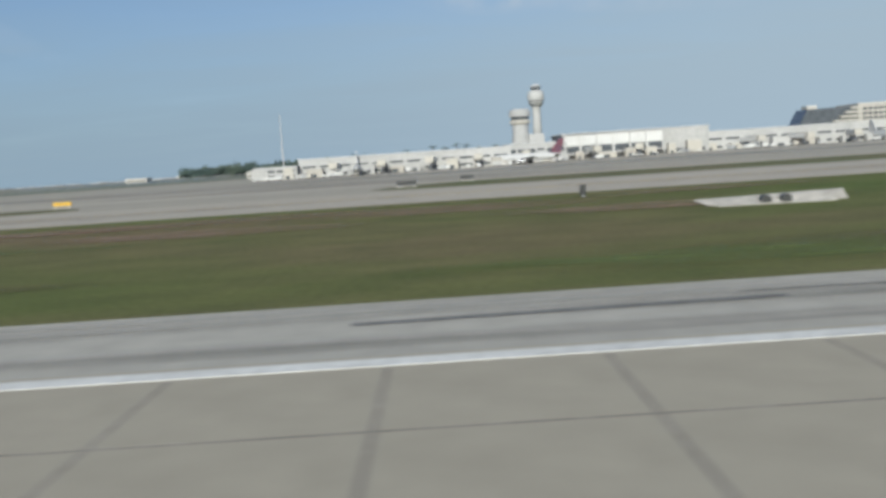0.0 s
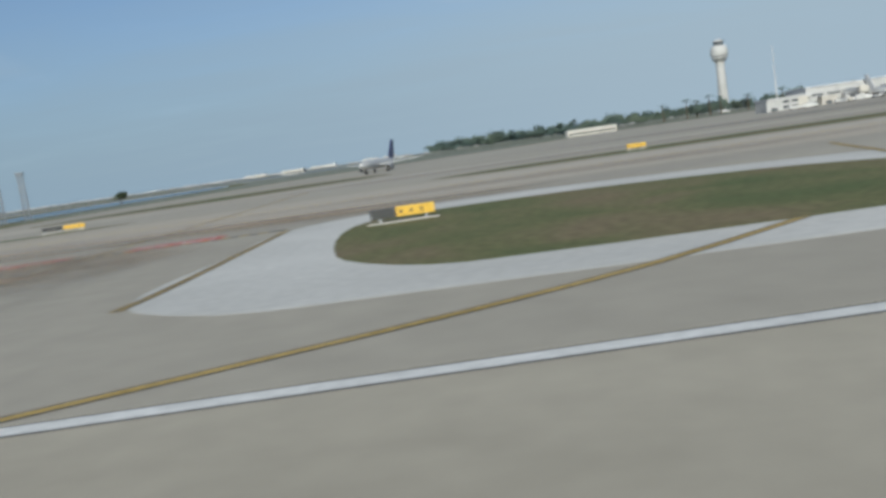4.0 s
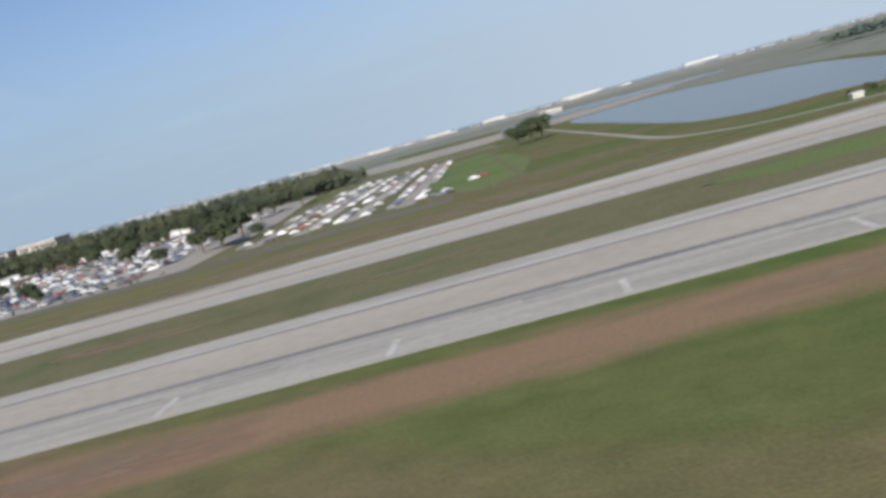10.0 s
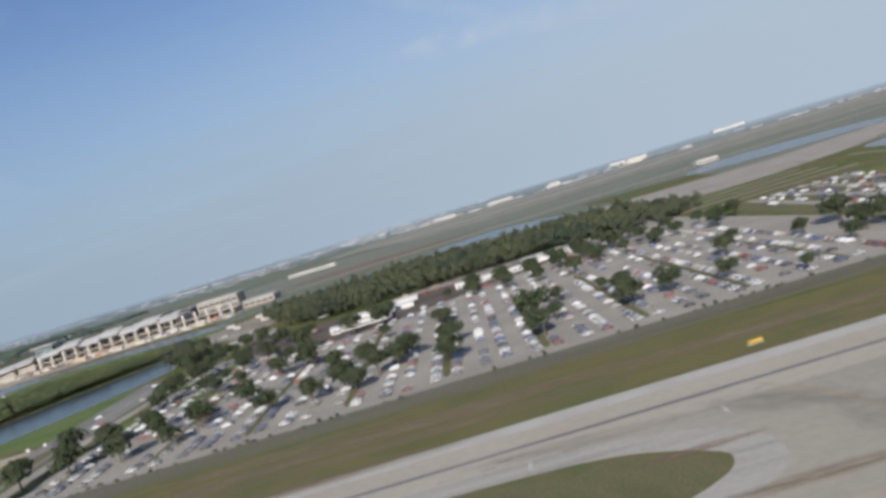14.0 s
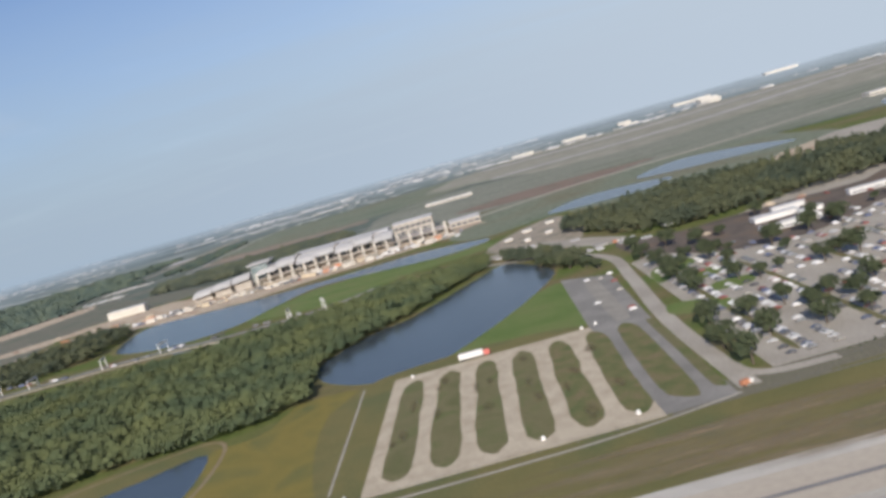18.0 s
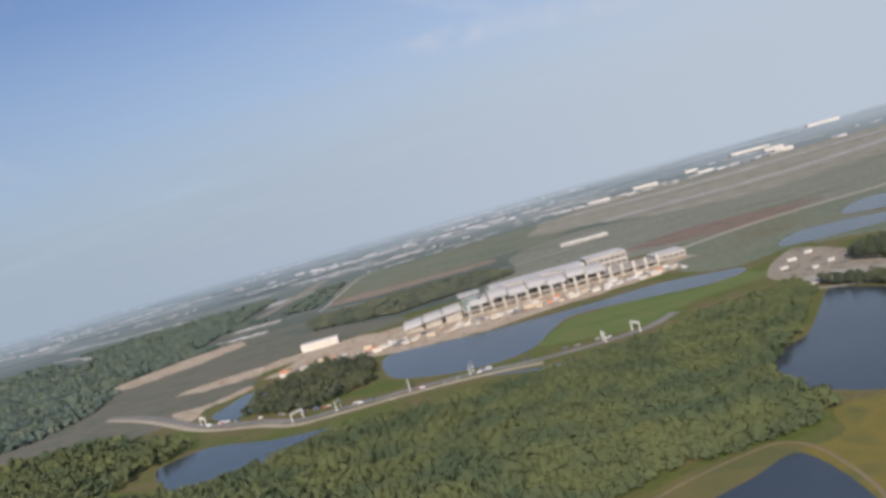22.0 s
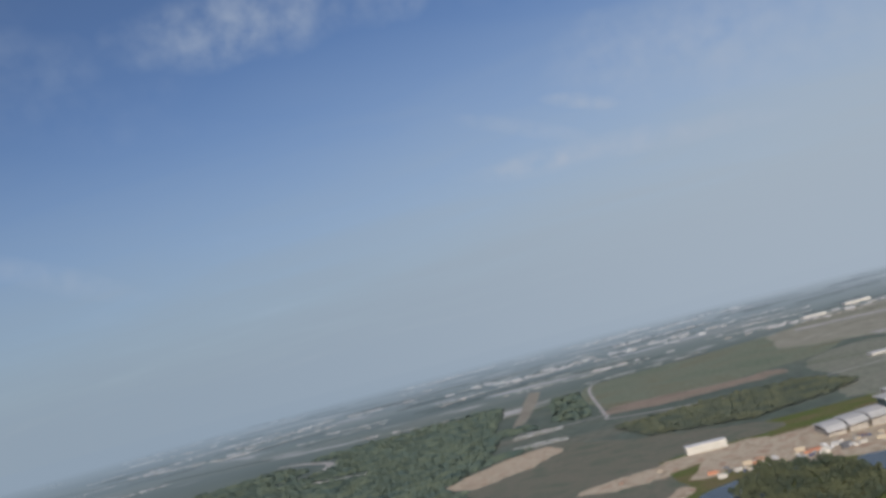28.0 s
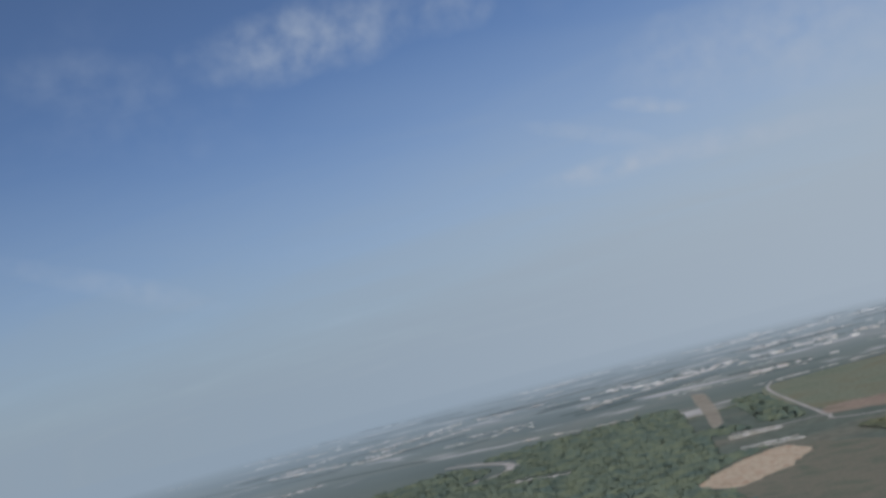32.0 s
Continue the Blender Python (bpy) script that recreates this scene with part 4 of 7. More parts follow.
def surface_sign(x, y, w, h, words, turn=180.0):
    """A red painted runway sign with white figures, read from the terminal side."""
    s = thing("surface_painted_sign", (x, y, 0), 0, "red rectangle with white runway numbers painted on concrete", "road marking", "painted runway signs", "structure")
    part("red_field", box(-w / 2, w / 2, -h / 2, h / 2, 0.008, 0.02), RED_PAINT, s)
    cu = bpy.data.curves.new("figures", "FONT")
    cu.body, cu.size, cu.align_x, cu.align_y = words, h * 1.0, "CENTER", "CENTER"
    tmp = bpy.data.objects.new("figures", cu)
    scene.collection.objects.link(tmp)
    bpy.context.view_layer.update()
    me = bpy.data.meshes.new_from_object(tmp.evaluated_get(bpy.context.evaluated_depsgraph_get()))
    bpy.data.objects.remove(tmp)
    wide = max(v.co.x for v in me.vertices) - min(v.co.x for v in me.vertices)
    for v in me.vertices:
        v.co = (v.co.x * w * 0.86 / wide, v.co.y, 0)
    me.materials.clear()
    me.materials.append(WHITE_PAINT)
    ob = part("figures", me, WHITE_PAINT, s, "white painted runway numbers")
    ob.matrix_basis = pose(0, 0, 0.0225, 0, 0, turn)
    return s


for x, y in ((-96.7, 40.2), (-104.6, 40.6), (-153.4, 38.1), (-146.0, 38.1), (-197.2, 38.3), (-189.7, 38.3), (-247.7, 39.8), (-238.0, 39.2)):
    surface_sign(x, y, 4.4, 1.7, "17R-35L")

# rubber streaks and stains
mark_rng = random.Random(5)
for x0, x1, y0, y1, k in ((-2, 16, 11.2, 13.0, 3), (-300, -262, 50.6, 62, 26), (-520, -300, 52, 56, 40), (-520, -300, 91, 99, 34), (-60, 30, 50, 64, 16)):
    for _ in range(k):
        x, y = mark_rng.uniform(x0, x1), mark_rng.uniform(y0, y1)
        L, w = mark_rng.uniform(1.5, 7.0), mark_rng.uniform(0.08, 0.3)
        d = mark_rng.uniform(-0.12, 0.12)
        m = part("tyre_streak", ribbon([(x, y), (x + L * 0.3, y + d * 0.6), (x + L * 0.7, y + d), (x + L, y + d * 1.4)], w, 0.0875 + 0.0001 * mark_rng.randint(0, 9)), RUBBER)
        tagged(m, "dark rubber streak on the concrete", "stain", kind="structure")

stain_rng = random.Random(19)
for i, (x, y, rx, ry, turn) in enumerate(((-92.3, 11.3, 1.6, 0.8, 0), (-90.9, 11.2, 0.5, 0.9, 0), (-94.5, 10.8, 2.2, 0.6, 0), (-88.6, 10.9, 1.2, 0.5, 0), (-247.3, 16.5, 0.55, 0.9, 20), (-246.4, 21.1, 0.5, 0.9, 0), (-254.6, 13.1, 2.4, 0.35, 2), (-251.6, 13.5, 2.0, 0.4, -12), (-249.4, 14.7, 1.5, 0.42, -40), (-248.3, 16.6, 1.6, 0.42, -65), (-247.6, 19.2, 1.8, 0.4, -82), (-247.6, 21.8, 1.6, 0.42, -100), (-248.8, 25.2, 2.0, 0.5, -115), (-246.6, 18.2, 0.4, 1.2, 5),  (12, 12.0, 2.6, 0.22, 2), (9.0, 11.8, 1.6, 0.16, 0))):
    stain(x, y, rx, ry, turn, 0.032 + 0.0012 * i, STAIN_BLACK, "dark oily rubber stain on pale concrete")
for i, (x, y, rx, ry, turn) in enumerate(((-433, 80, 11, 5, 60), (-427, 89, 12, 3.5, 25), (-437, 68, 9, 5, 95), (-449, 88, 10, 4, 140), (-443, 77, 8, 5, 100), (-412, 93, 18, 2.5, 5), (-428, 63, 14, 3.4, 20), (-470, 93, 16, 2.4, -6))):
    stain(x, y, rx, ry, turn, 0.027 + 0.004 * i, STAIN_DARK, "soft dark rubber stain where aircraft turn")
for i, (x, y, rx, ry, turn, mat) in enumerate(((-255, 33, 6, 2, 60, STAIN_DARK), (-249, 24, 5, 1.6, 70, STAIN_DARK), (-231, 34, 16, 4, 10, STAIN_DARK), (-240, 50, 30, 5, 0, STAIN_DARK), (-246, 45, 24, 4, 2, STAIN_DARK), (-228, 28, 12, 6, -30, STAIN_DARK), (-236, 42, 20, 3, 4, STAIN_DARK), (-160, 46, 26, 5, 0, STAIN_TAN), (-152, 33, 9, 8, 0, STAIN_TAN), (-178, 52, 30, 4, 0, STAIN_DARK), (-150, 28, 6, 14, 0, STAIN_DARK), (-120, 54, 30, 4, 0, STAIN_DARK), (-40, 56, 40, 5, 0, STAIN_DARK), (60, 55, 50, 5, 0, STAIN_DARK), (-186, 44, 12, 5, 4, STAIN_TAN), (-172, 46, 14, 4, 0, STAIN_TAN), (-200, 33, 6, 6, 0, STAIN_TAN), (-140, 44, 14, 4, 0, STAIN_TAN), (-162, 12, 20, 2.2, 2, STAIN_PALE), (-215, 44, 18, 5, 4, STAIN_PALE), (-170, 45, 26, 4, -2, STAIN_PALE), (-214, 14, 15, 2, -3, STAIN_PALE), (-120, 92, 50, 7, 0, STAIN_DARK), (0, 98, 70, 7, 0, STAIN_DARK), (-60, 130, 60, 16, 0, STAIN_DARK), (40, 150, 80, 22, 0, STAIN_PALE))):
    stain(x, y, rx, ry, turn, 0.03 + 0.0012 * i, mat, "soft worn patch on the concrete")
for i, (x, y, rx, ry, mat) in enumerate(((12, 11.9, 9, 0.8, STAIN_DARK), (4, 10.7, 14, 0.5, STAIN_DARK), (-14, 10.6, 16, 0.5, STAIN_DARK), (-36, 10.7, 18, 0.45, STAIN_DARK), (-60, 10.6, 18, 0.5, STAIN_DARK), (-84, 10.9, 16, 0.7, STAIN_DARK), (-92, 11.4, 6, 1.1, STAIN_DARK), (-95, 10.8, 5, 0.8, STAIN_DARK), (6, 12.2, 7, 0.5, STAIN_DARK), (-66, 12.0, 9, 0.5, STAIN_DARK), (-10, 13.0, 20, 0.8, STAIN_PALE), (-48, 13.2, 26, 0.8, STAIN_PALE), (10, 8.2, 4, 0.6, STAIN_PALE))):
    stain(x, y, rx, ry, 0, 0.015 + 0.0012 * i, mat, "soft rubber streak beside the runway edge")
for i in range(15):
    x, y = stain_rng.uniform(-292, -252), stain_rng.uniform(17, 38)
    if y < 46 - (x + 290) * 0.55:
        stain(x, y, stain_rng.uniform(4, 9), stain_rng.uniform(1.2, 3.0), stain_rng.uniform(-6, 6), 0.0235 + 0.0002 * i, STAIN_GREEN if i % 3 else STAIN_BROWN, "soft patch of greener or drier grass")
for i in range(14):
    x, y = stain_rng.uniform(-72, 34), 15.2 + abs(stain_rng.gauss(0, 6))
    stain(x, y, stain_rng.uniform(5, 14), stain_rng.uniform(1.0, 2.4), stain_rng.uniform(-3, 3), 0.0236 + 0.0002 * i, (STAIN_GREEN, STAIN_BROWN, STAIN_SAND)[i % 3], "soft patch of greener or drier grass")
for i in range(34):
    x = stain_rng.uniform(-60, 40) if i < 18 else stain_rng.uniform(-520, -280)
    y = (stain_rng.gauss(39, 3.0) if x > -10 else stain_rng.gauss(36, 4)) if i < 18 else stain_rng.choice((stain_rng.gauss(40, 2.5), stain_rng.gauss(77, 4)))
    stain(x, y, stain_rng.uniform(5, 16), stain_rng.uniform(1.0, 2.6), stain_rng.uniform(-5, 5), 0.024 + 0.0012 * i, stain_rng.choice((STAIN_RED, STAIN_RED, STAIN_SAND)), "bare reddish soil showing through the grass")
for i, (x, y, rx, ry) in enumerate(((-399, 82, 4.5, 2.2), (-409, 81, 7, 1.6), (-420, 79.5, 5, 1.5), (-372, 80, 8, 1.2), (-345, 78, 9, 1.4))):
    stain(x, y, rx, ry, 3, 0.04 + 0.0012 * i, STAIN_SAND, "bare sandy patch in the grass strip")
for i in range(26):
    stain(stain_rng.uniform(-620, -300), stain_rng.gauss(116, 5), stain_rng.uniform(18, 40), stain_rng.uniform(1.5, 4), stain_rng.uniform(-2, 2), 0.012 + 0.0012 * i, STAIN_SAND, "straw-coloured dry band in the grass")
# lakes and ponds
LAKES = [
    [(-243, 146), (-258, 136), (-270, 146), (-284, 148), (-291, 165), (-289, 247), (-281, 372), (-237, 385), (-212, 300), (-222, 230), (-236, 174)],
    [(-669, 246), (-656, 270), (-641, 281), (-613, 325), (-601, 341), (-590, 320), (-585.5, 292), (-602, 254), (-626, 216), (-641, 205), (-656, 212), (-667, 227)],
    [(-689, 184), (-704, 177.5), (-732, 165), (-760, 155), (-756, 130), (-700, 130), (-688, 152)],
    [(-811, 452), (-801, 402), (-770, 376), (-745, 374), (-730, 384), (-716, 415), (-700, 440), (-671, 437), (-629, 424), (-604, 432), (-600, 446), (-610, 453), (-641, 467), (-693, 462), (-740, 462), (-775, 468), (-806, 474)],
    [(-906, 342), (-887, 359), (-853, 341), (-815, 332), (-830, 322), (-849, 302), (-879, 295)],
    [(-906, 430), (-902, 452), (-896, 470), (-868, 486), (-842, 490), (-832, 474), (-846, 459), (-872, 436), (-888, 408)],
    [(-759, 355), (-725, 331), (-702, 334), (-733, 341)],
    [(-490, 540), (-445, 592), (-404, 550), (-395, 505), (-430, 509)],
    [(-560, 480), (-530, 520), (-480, 500), (-500, 470)],
    [(-300, 560), (-250, 640), (-180, 610), (-150, 540), (-220, 520)],
]
for i, lake in enumerate(LAKES):
    tone = ("blue rippled lake beside the apron", "dark blue pond at the edge of a wood")[min(i, 1)]
    sheet("lake_bank", [(x + (x - sum(p[0] for p in lake) / len(lake)) * 0.03, y + (y - sum(p[1] for p in lake) / len(lake)) * 0.03) for x, y in lake], 0.05, GRASS_DRY, "straw-coloured grass bank of a lake", "bank", rounded=5)
    sheet("water", lake, 0.10, WATER, tone, "water", rounded=5)

sheet("lake_bank", [(-690.8, 195.5), (-682.6, 182), (-682.4, 168), (-683.8, 156), (-688, 144.5), (-700, 125), (-765, 125), (-770, 160), (-739, 177), (-716, 190)], 0.06, GRASS_DRY, "straw-coloured bank round a pond", "bank", rounded=4)
tagged(part("track", ribbon(open_curve([(-765, 166), (-739, 174), (-716, 186), (-697, 192.6), (-690, 193), (-685.4, 187), (-684, 175), (-685, 158), (-689, 144), (-697, 128)]), 1.0, 0.0795), SOIL_PALE), "worn sandy track round a pond", "track", kind="structure")

# fields and bare ground
FIELDS = [
    ("far_land", [(-1580, 560), (-1400, 590), (-1050, 600), (-800, 640), (-500, 640), (-300, 560), (100, 560), (220, 560), (60, 790), (-150, 985), (-400, 1105), (-700, 1148), (-1000, 1103), (-1200, 1015), (-1400, 862)], LAND_HAZED, "grey-green flat land beyond the airport, dulled by painted haze"),
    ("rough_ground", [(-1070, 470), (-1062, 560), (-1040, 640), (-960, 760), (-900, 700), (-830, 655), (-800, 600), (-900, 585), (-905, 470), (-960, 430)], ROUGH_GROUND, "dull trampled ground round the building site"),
    ("far_meadow", [(-735, 655), (-640, 612), (-480, 628), (-300, 575), (-100, 545), (150, 560), (420, 700), (420, 1010), (100, 890), (-194, 895), (-277, 915), (-410, 880), (-506, 915), (-600, 985), (-690, 900), (-700, 760)], GRASS_GREY_HAZED, "grey-green meadows beyond the terminal, dulled by painted haze"),
    ("rough_grass", [(-600, 455), (-560, 470), (-520, 440), (-440, 430), (-395, 450), (-370, 520), (-395, 610), (-500, 630), (-600, 605), (-612, 540), (-622, 500)], GRASS_HAZED, "rough grass between lakes, paled by painted haze"),
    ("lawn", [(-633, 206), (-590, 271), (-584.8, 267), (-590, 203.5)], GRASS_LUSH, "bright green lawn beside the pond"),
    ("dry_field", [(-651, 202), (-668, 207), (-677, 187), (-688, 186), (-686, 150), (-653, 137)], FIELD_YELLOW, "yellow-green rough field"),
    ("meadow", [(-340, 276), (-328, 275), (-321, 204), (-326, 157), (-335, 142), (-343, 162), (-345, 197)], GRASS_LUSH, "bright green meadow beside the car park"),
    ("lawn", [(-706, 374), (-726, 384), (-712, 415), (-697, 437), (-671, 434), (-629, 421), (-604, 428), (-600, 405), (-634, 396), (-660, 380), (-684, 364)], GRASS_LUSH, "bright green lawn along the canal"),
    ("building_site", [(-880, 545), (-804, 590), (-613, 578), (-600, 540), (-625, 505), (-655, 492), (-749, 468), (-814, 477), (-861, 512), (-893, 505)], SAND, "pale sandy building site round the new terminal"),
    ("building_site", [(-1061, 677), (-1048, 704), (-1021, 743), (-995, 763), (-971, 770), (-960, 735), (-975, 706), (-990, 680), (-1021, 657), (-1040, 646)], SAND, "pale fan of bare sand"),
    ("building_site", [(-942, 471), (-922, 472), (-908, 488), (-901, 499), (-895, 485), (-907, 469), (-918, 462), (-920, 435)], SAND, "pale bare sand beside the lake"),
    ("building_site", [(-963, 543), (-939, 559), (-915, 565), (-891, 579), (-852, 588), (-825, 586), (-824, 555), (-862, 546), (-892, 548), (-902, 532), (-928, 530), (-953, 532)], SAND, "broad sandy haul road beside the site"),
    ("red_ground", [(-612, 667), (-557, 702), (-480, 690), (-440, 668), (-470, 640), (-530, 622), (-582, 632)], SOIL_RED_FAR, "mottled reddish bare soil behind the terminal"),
    ("far_field", [(-896, 920), (-893, 1240), (-714, 1300), (-560, 1330), (-560, 1100), (-650, 960), (-711, 930), (-788, 905)], GRASS_HAZED, "large green field behind the terminal"),
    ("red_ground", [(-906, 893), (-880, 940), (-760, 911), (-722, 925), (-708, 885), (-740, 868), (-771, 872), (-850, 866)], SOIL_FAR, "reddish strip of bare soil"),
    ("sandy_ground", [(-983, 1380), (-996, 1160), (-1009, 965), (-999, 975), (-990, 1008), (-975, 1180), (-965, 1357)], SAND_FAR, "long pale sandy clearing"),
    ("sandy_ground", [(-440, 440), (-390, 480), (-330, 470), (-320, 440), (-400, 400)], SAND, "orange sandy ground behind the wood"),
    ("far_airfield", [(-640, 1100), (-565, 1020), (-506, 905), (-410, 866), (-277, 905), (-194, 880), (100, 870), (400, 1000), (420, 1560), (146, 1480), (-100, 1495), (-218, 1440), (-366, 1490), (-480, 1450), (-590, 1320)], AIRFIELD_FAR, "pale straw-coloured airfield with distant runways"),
    ("disturbed_ground", [(-606, 388), (-590, 432), (-562, 462), (-553, 420), (-556, 380), (-566, 352), (-590, 372)], GROUND_MIXED, "pale disturbed ground beside the road junction"),
    ("lot_border", [(-652, 134), (-590, 132), (-590, 205), (-652, 205)], GRASS_DRY, "worn grass round the gravel car park"),
]
field_rng = random.Random(23)
for i, (name, pts, mat, label) in enumerate(FIELDS):
    wide = max(p[0] for p in pts) - min(p[0] for p in pts)
    sheet(name, ragged(curve_round(pts, 7), 0 if name == "far_land" else min(3.0, wide * 0.011), field_rng), 0.06 + 0.003 * i, mat, label, "ground")

# roads and car parks
ROADS = [
    (open_curve([(-573.5, 136), (-572.3, 192), (-567, 250), (-565, 292), (-580, 325), (-610, 352)]), 4.2, LOT, "pale concrete road beside the car park"),
    (open_curve([(-1000, 520), (-957, 478), (-905, 412), (-868, 385), (-846, 366), (-826, 365), (-792, 366), (-761, 364), (-730, 356), (-684, 359), (-660, 378)]), 6.0, ASPHALT, "grey highway with gantries along the wood"),
    (open_curve([(-1000, 514), (-957, 470), (-905, 404), (-868, 377), (-846, 358), (-826, 357), (-792, 358), (-761, 356), (-730, 348)]), 4.0, GRAVEL, "pale verge of the highway"),
    (open_curve([(-404, 443), (-361, 470), (-299, 466), (-219, 495), (-60, 560), (140, 640)]), 13.0, LOT, "broad pale concrete road"),
    (open_curve([(-297, 355), (-301, 200), (-302, 149), (-298, 132), (-288, 122), (-262, 118), (-200, 122)]), 1.7, LOT, "pale service road round the lake"),
    (open_curve([(-327, 146), (-324, 270), (-300, 400)]), 1.4, GRASS_DULL, "pale service road"),
    (open_curve([(-652.5, 138), (-651.3, 203)]), 0.55, LOT, "narrow pale path"),
    (open_curve([(-645, 128.5), (-608, 129.2), (-591, 131), (-576, 134)]), 0.9, LOT, "narrow pale fence track"),
    (open_curve([(-560, 133.2), (-480, 133.4), (-400, 133.0), (-330, 133.2)]), 0.8, GRASS_DRY, "worn wheel track along the fence"),
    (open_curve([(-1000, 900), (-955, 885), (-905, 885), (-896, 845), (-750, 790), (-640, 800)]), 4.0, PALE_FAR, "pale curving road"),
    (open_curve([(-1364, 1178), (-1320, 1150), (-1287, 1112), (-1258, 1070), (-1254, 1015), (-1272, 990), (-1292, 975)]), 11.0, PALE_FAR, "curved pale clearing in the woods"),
    (open_curve([(-1147, 848), (-1127, 973), (-1073, 1314)]), 3.0, GRASS_HAZED, "faint green ride through the woods"),
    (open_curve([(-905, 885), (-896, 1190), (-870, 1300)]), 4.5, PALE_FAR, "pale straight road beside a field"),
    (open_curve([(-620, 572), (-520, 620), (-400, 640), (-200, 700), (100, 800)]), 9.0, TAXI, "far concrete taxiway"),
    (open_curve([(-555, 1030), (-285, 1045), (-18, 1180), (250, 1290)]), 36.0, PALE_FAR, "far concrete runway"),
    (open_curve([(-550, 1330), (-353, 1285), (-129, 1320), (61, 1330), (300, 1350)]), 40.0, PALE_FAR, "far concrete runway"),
]
for i, (line, w, mat, label) in enumerate(ROADS):
    tagged(part("road", ribbon(line, w, 0.135 + 0.004 * i), mat), label, "road", kind="structure")

sheet("car_park", [(-567, 141.5), (-388, 141.5), (-384, 200), (-392, 330), (-470, 330), (-520, 300), (-562, 270)], 0.11, LOT, "large concrete car park with rows of cars", "car park")
sheet("car_park_north", [(-386, 143), (-346, 143), (-346, 200), (-342, 275), (-352, 292), (-380, 292)], 0.112, GRASS_DULL, "grass car park with concrete aisles", "car park")
sheet("gravel_car_park", [(-646, 132.5), (-590, 132.5), (-589, 203.5), (-643, 204)], 0.15, GRAVEL, "beige gravel overflow car park", "car park")
sheet("asphalt_lot", [(-590, 133), (-576.5, 134), (-575, 200), (-571, 262), (-586.5, 274), (-590, 204)], 0.152, ASPHALT, "small grey asphalt car park", "car park")
sheet("planting_strip", [(-583, 202.5), (-579, 202.5), (-576.4, 262), (-580.6, 263)], 0.17, WORN, "bare grey planting strip in the asphalt car park", "ground", rounded=3)
sheet("verge", ragged(curve_round([(-800, 107.2), (-500, 107.2), (-345, 107.6), (-322, 112), (-320, 122), (-336, 130), (-500, 131.4), (-800, 131.4)], 6), 0.8, random.Random(14)), 0.03, GRASS_DRY, "olive dry grass verge beside the taxiway", "grass")
sheet("verge", rect(-655, -340, 131.8, 141.4), 0.10, VERGE, "trampled dull verge along the fence", "verge")
lot_edge_rng = random.Random(37)
for i in range(6):
    x = -639.6 + 9.35 * i
    sheet("gravel_island", ragged(curve_round([(x - 2.9, 141), (x, 136.8), (x + 2.8, 141), (x + 3.8, 168), (x + 4.8, 194), (x + 2.4, 199), (x - 0.3, 194), (x - 1.9, 168)], 6), 0.16, lot_edge_rng), 0.17, GRASS_ISLAND if i > 3 else GRASS_DULL, "long worn grass strip in the gravel car park", "grass")
    for k in range(3):
        stain(x + lot_edge_rng.uniform(-1.6, 3.2), lot_edge_rng.uniform(142, 194), lot_edge_rng.uniform(0.7, 1.6), lot_edge_rng.uniform(2, 6), lot_edge_rng.uniform(-6, 2), 0.045 + 0.0005 * k, STAIN_BROWN, "bare brown patch in a worn grass strip")
sheet("gravel_island", [(-587, 142), (-582, 138), (-580.4, 160), (-579.6, 193), (-581.8, 199), (-584.6, 194), (-586.6, 165)], 0.17, GRASS_ISLAND, "long grass strip in the asphalt car park", "grass", rounded=4)
sheet("gravel_island", [(-578.6, 141), (-576.6, 139), (-575.6, 165), (-575, 196), (-576.8, 196), (-577.8, 165)], 0.17, GRASS_DULL, "narrow grass strip beside the road", "grass", rounded=4)

SOIL_ZONE = [(-557, 316), (-545, 310), (-532, 304), (-509, 306), (-485, 305), (-461, 305), (-444, 316), (-432, 292), (-482, 258), (-500, 246), (-515, 241), (-531, 245), (-541, 254), (-549, 270), (-557, 289)]
sheet("bare_soil", SOIL_ZONE, 0.135, SOIL_DARK, "dark bare soil between wood and car park", "ground", rounded=4)
for pts in ([(-563, 230), (-561, 248), (-549, 258), (-547, 246), (-555, 238)], [(-554, 222), (-552, 234), (-545, 231), (-546, 225)], [(-570, 193), (-568, 204), (-557, 198), (-556, 188)], [(-556, 206), (-552, 214), (-543, 212), (-546, 204)]):
    sheet("lawn", pts, 0.155, GRASS_LUSH, "small green lawn among car park roads", "grass", rounded=4)

tagged(part("road", ribbon(open_curve([(-572.6, 150), (-571.4, 143), (-566.5, 139.4), (-556, 138.6)]), 3.0, 0.142), LOT), "curved concrete road at the corner of the car park", "road", kind="structure")
sheet("road_junction", [(-632, 352), (-604, 364), (-578, 347), (-558, 318), (-549, 322), (-562, 352), (-586, 376), (-630, 368)], 0.2, LOT, "pale concrete road junction beyond the pond", "road", rounded=4)

sheet("far_apron", [(-403, 460), (-388, 380), (-330, 372), (-270, 394), (-205, 470), (-190, 540), (-213, 490), (-282, 478), (-332, 486), (-380, 492)], 0.13, LOT, "broad pale concrete apron beyond the car parks", "apron", rounded=3)

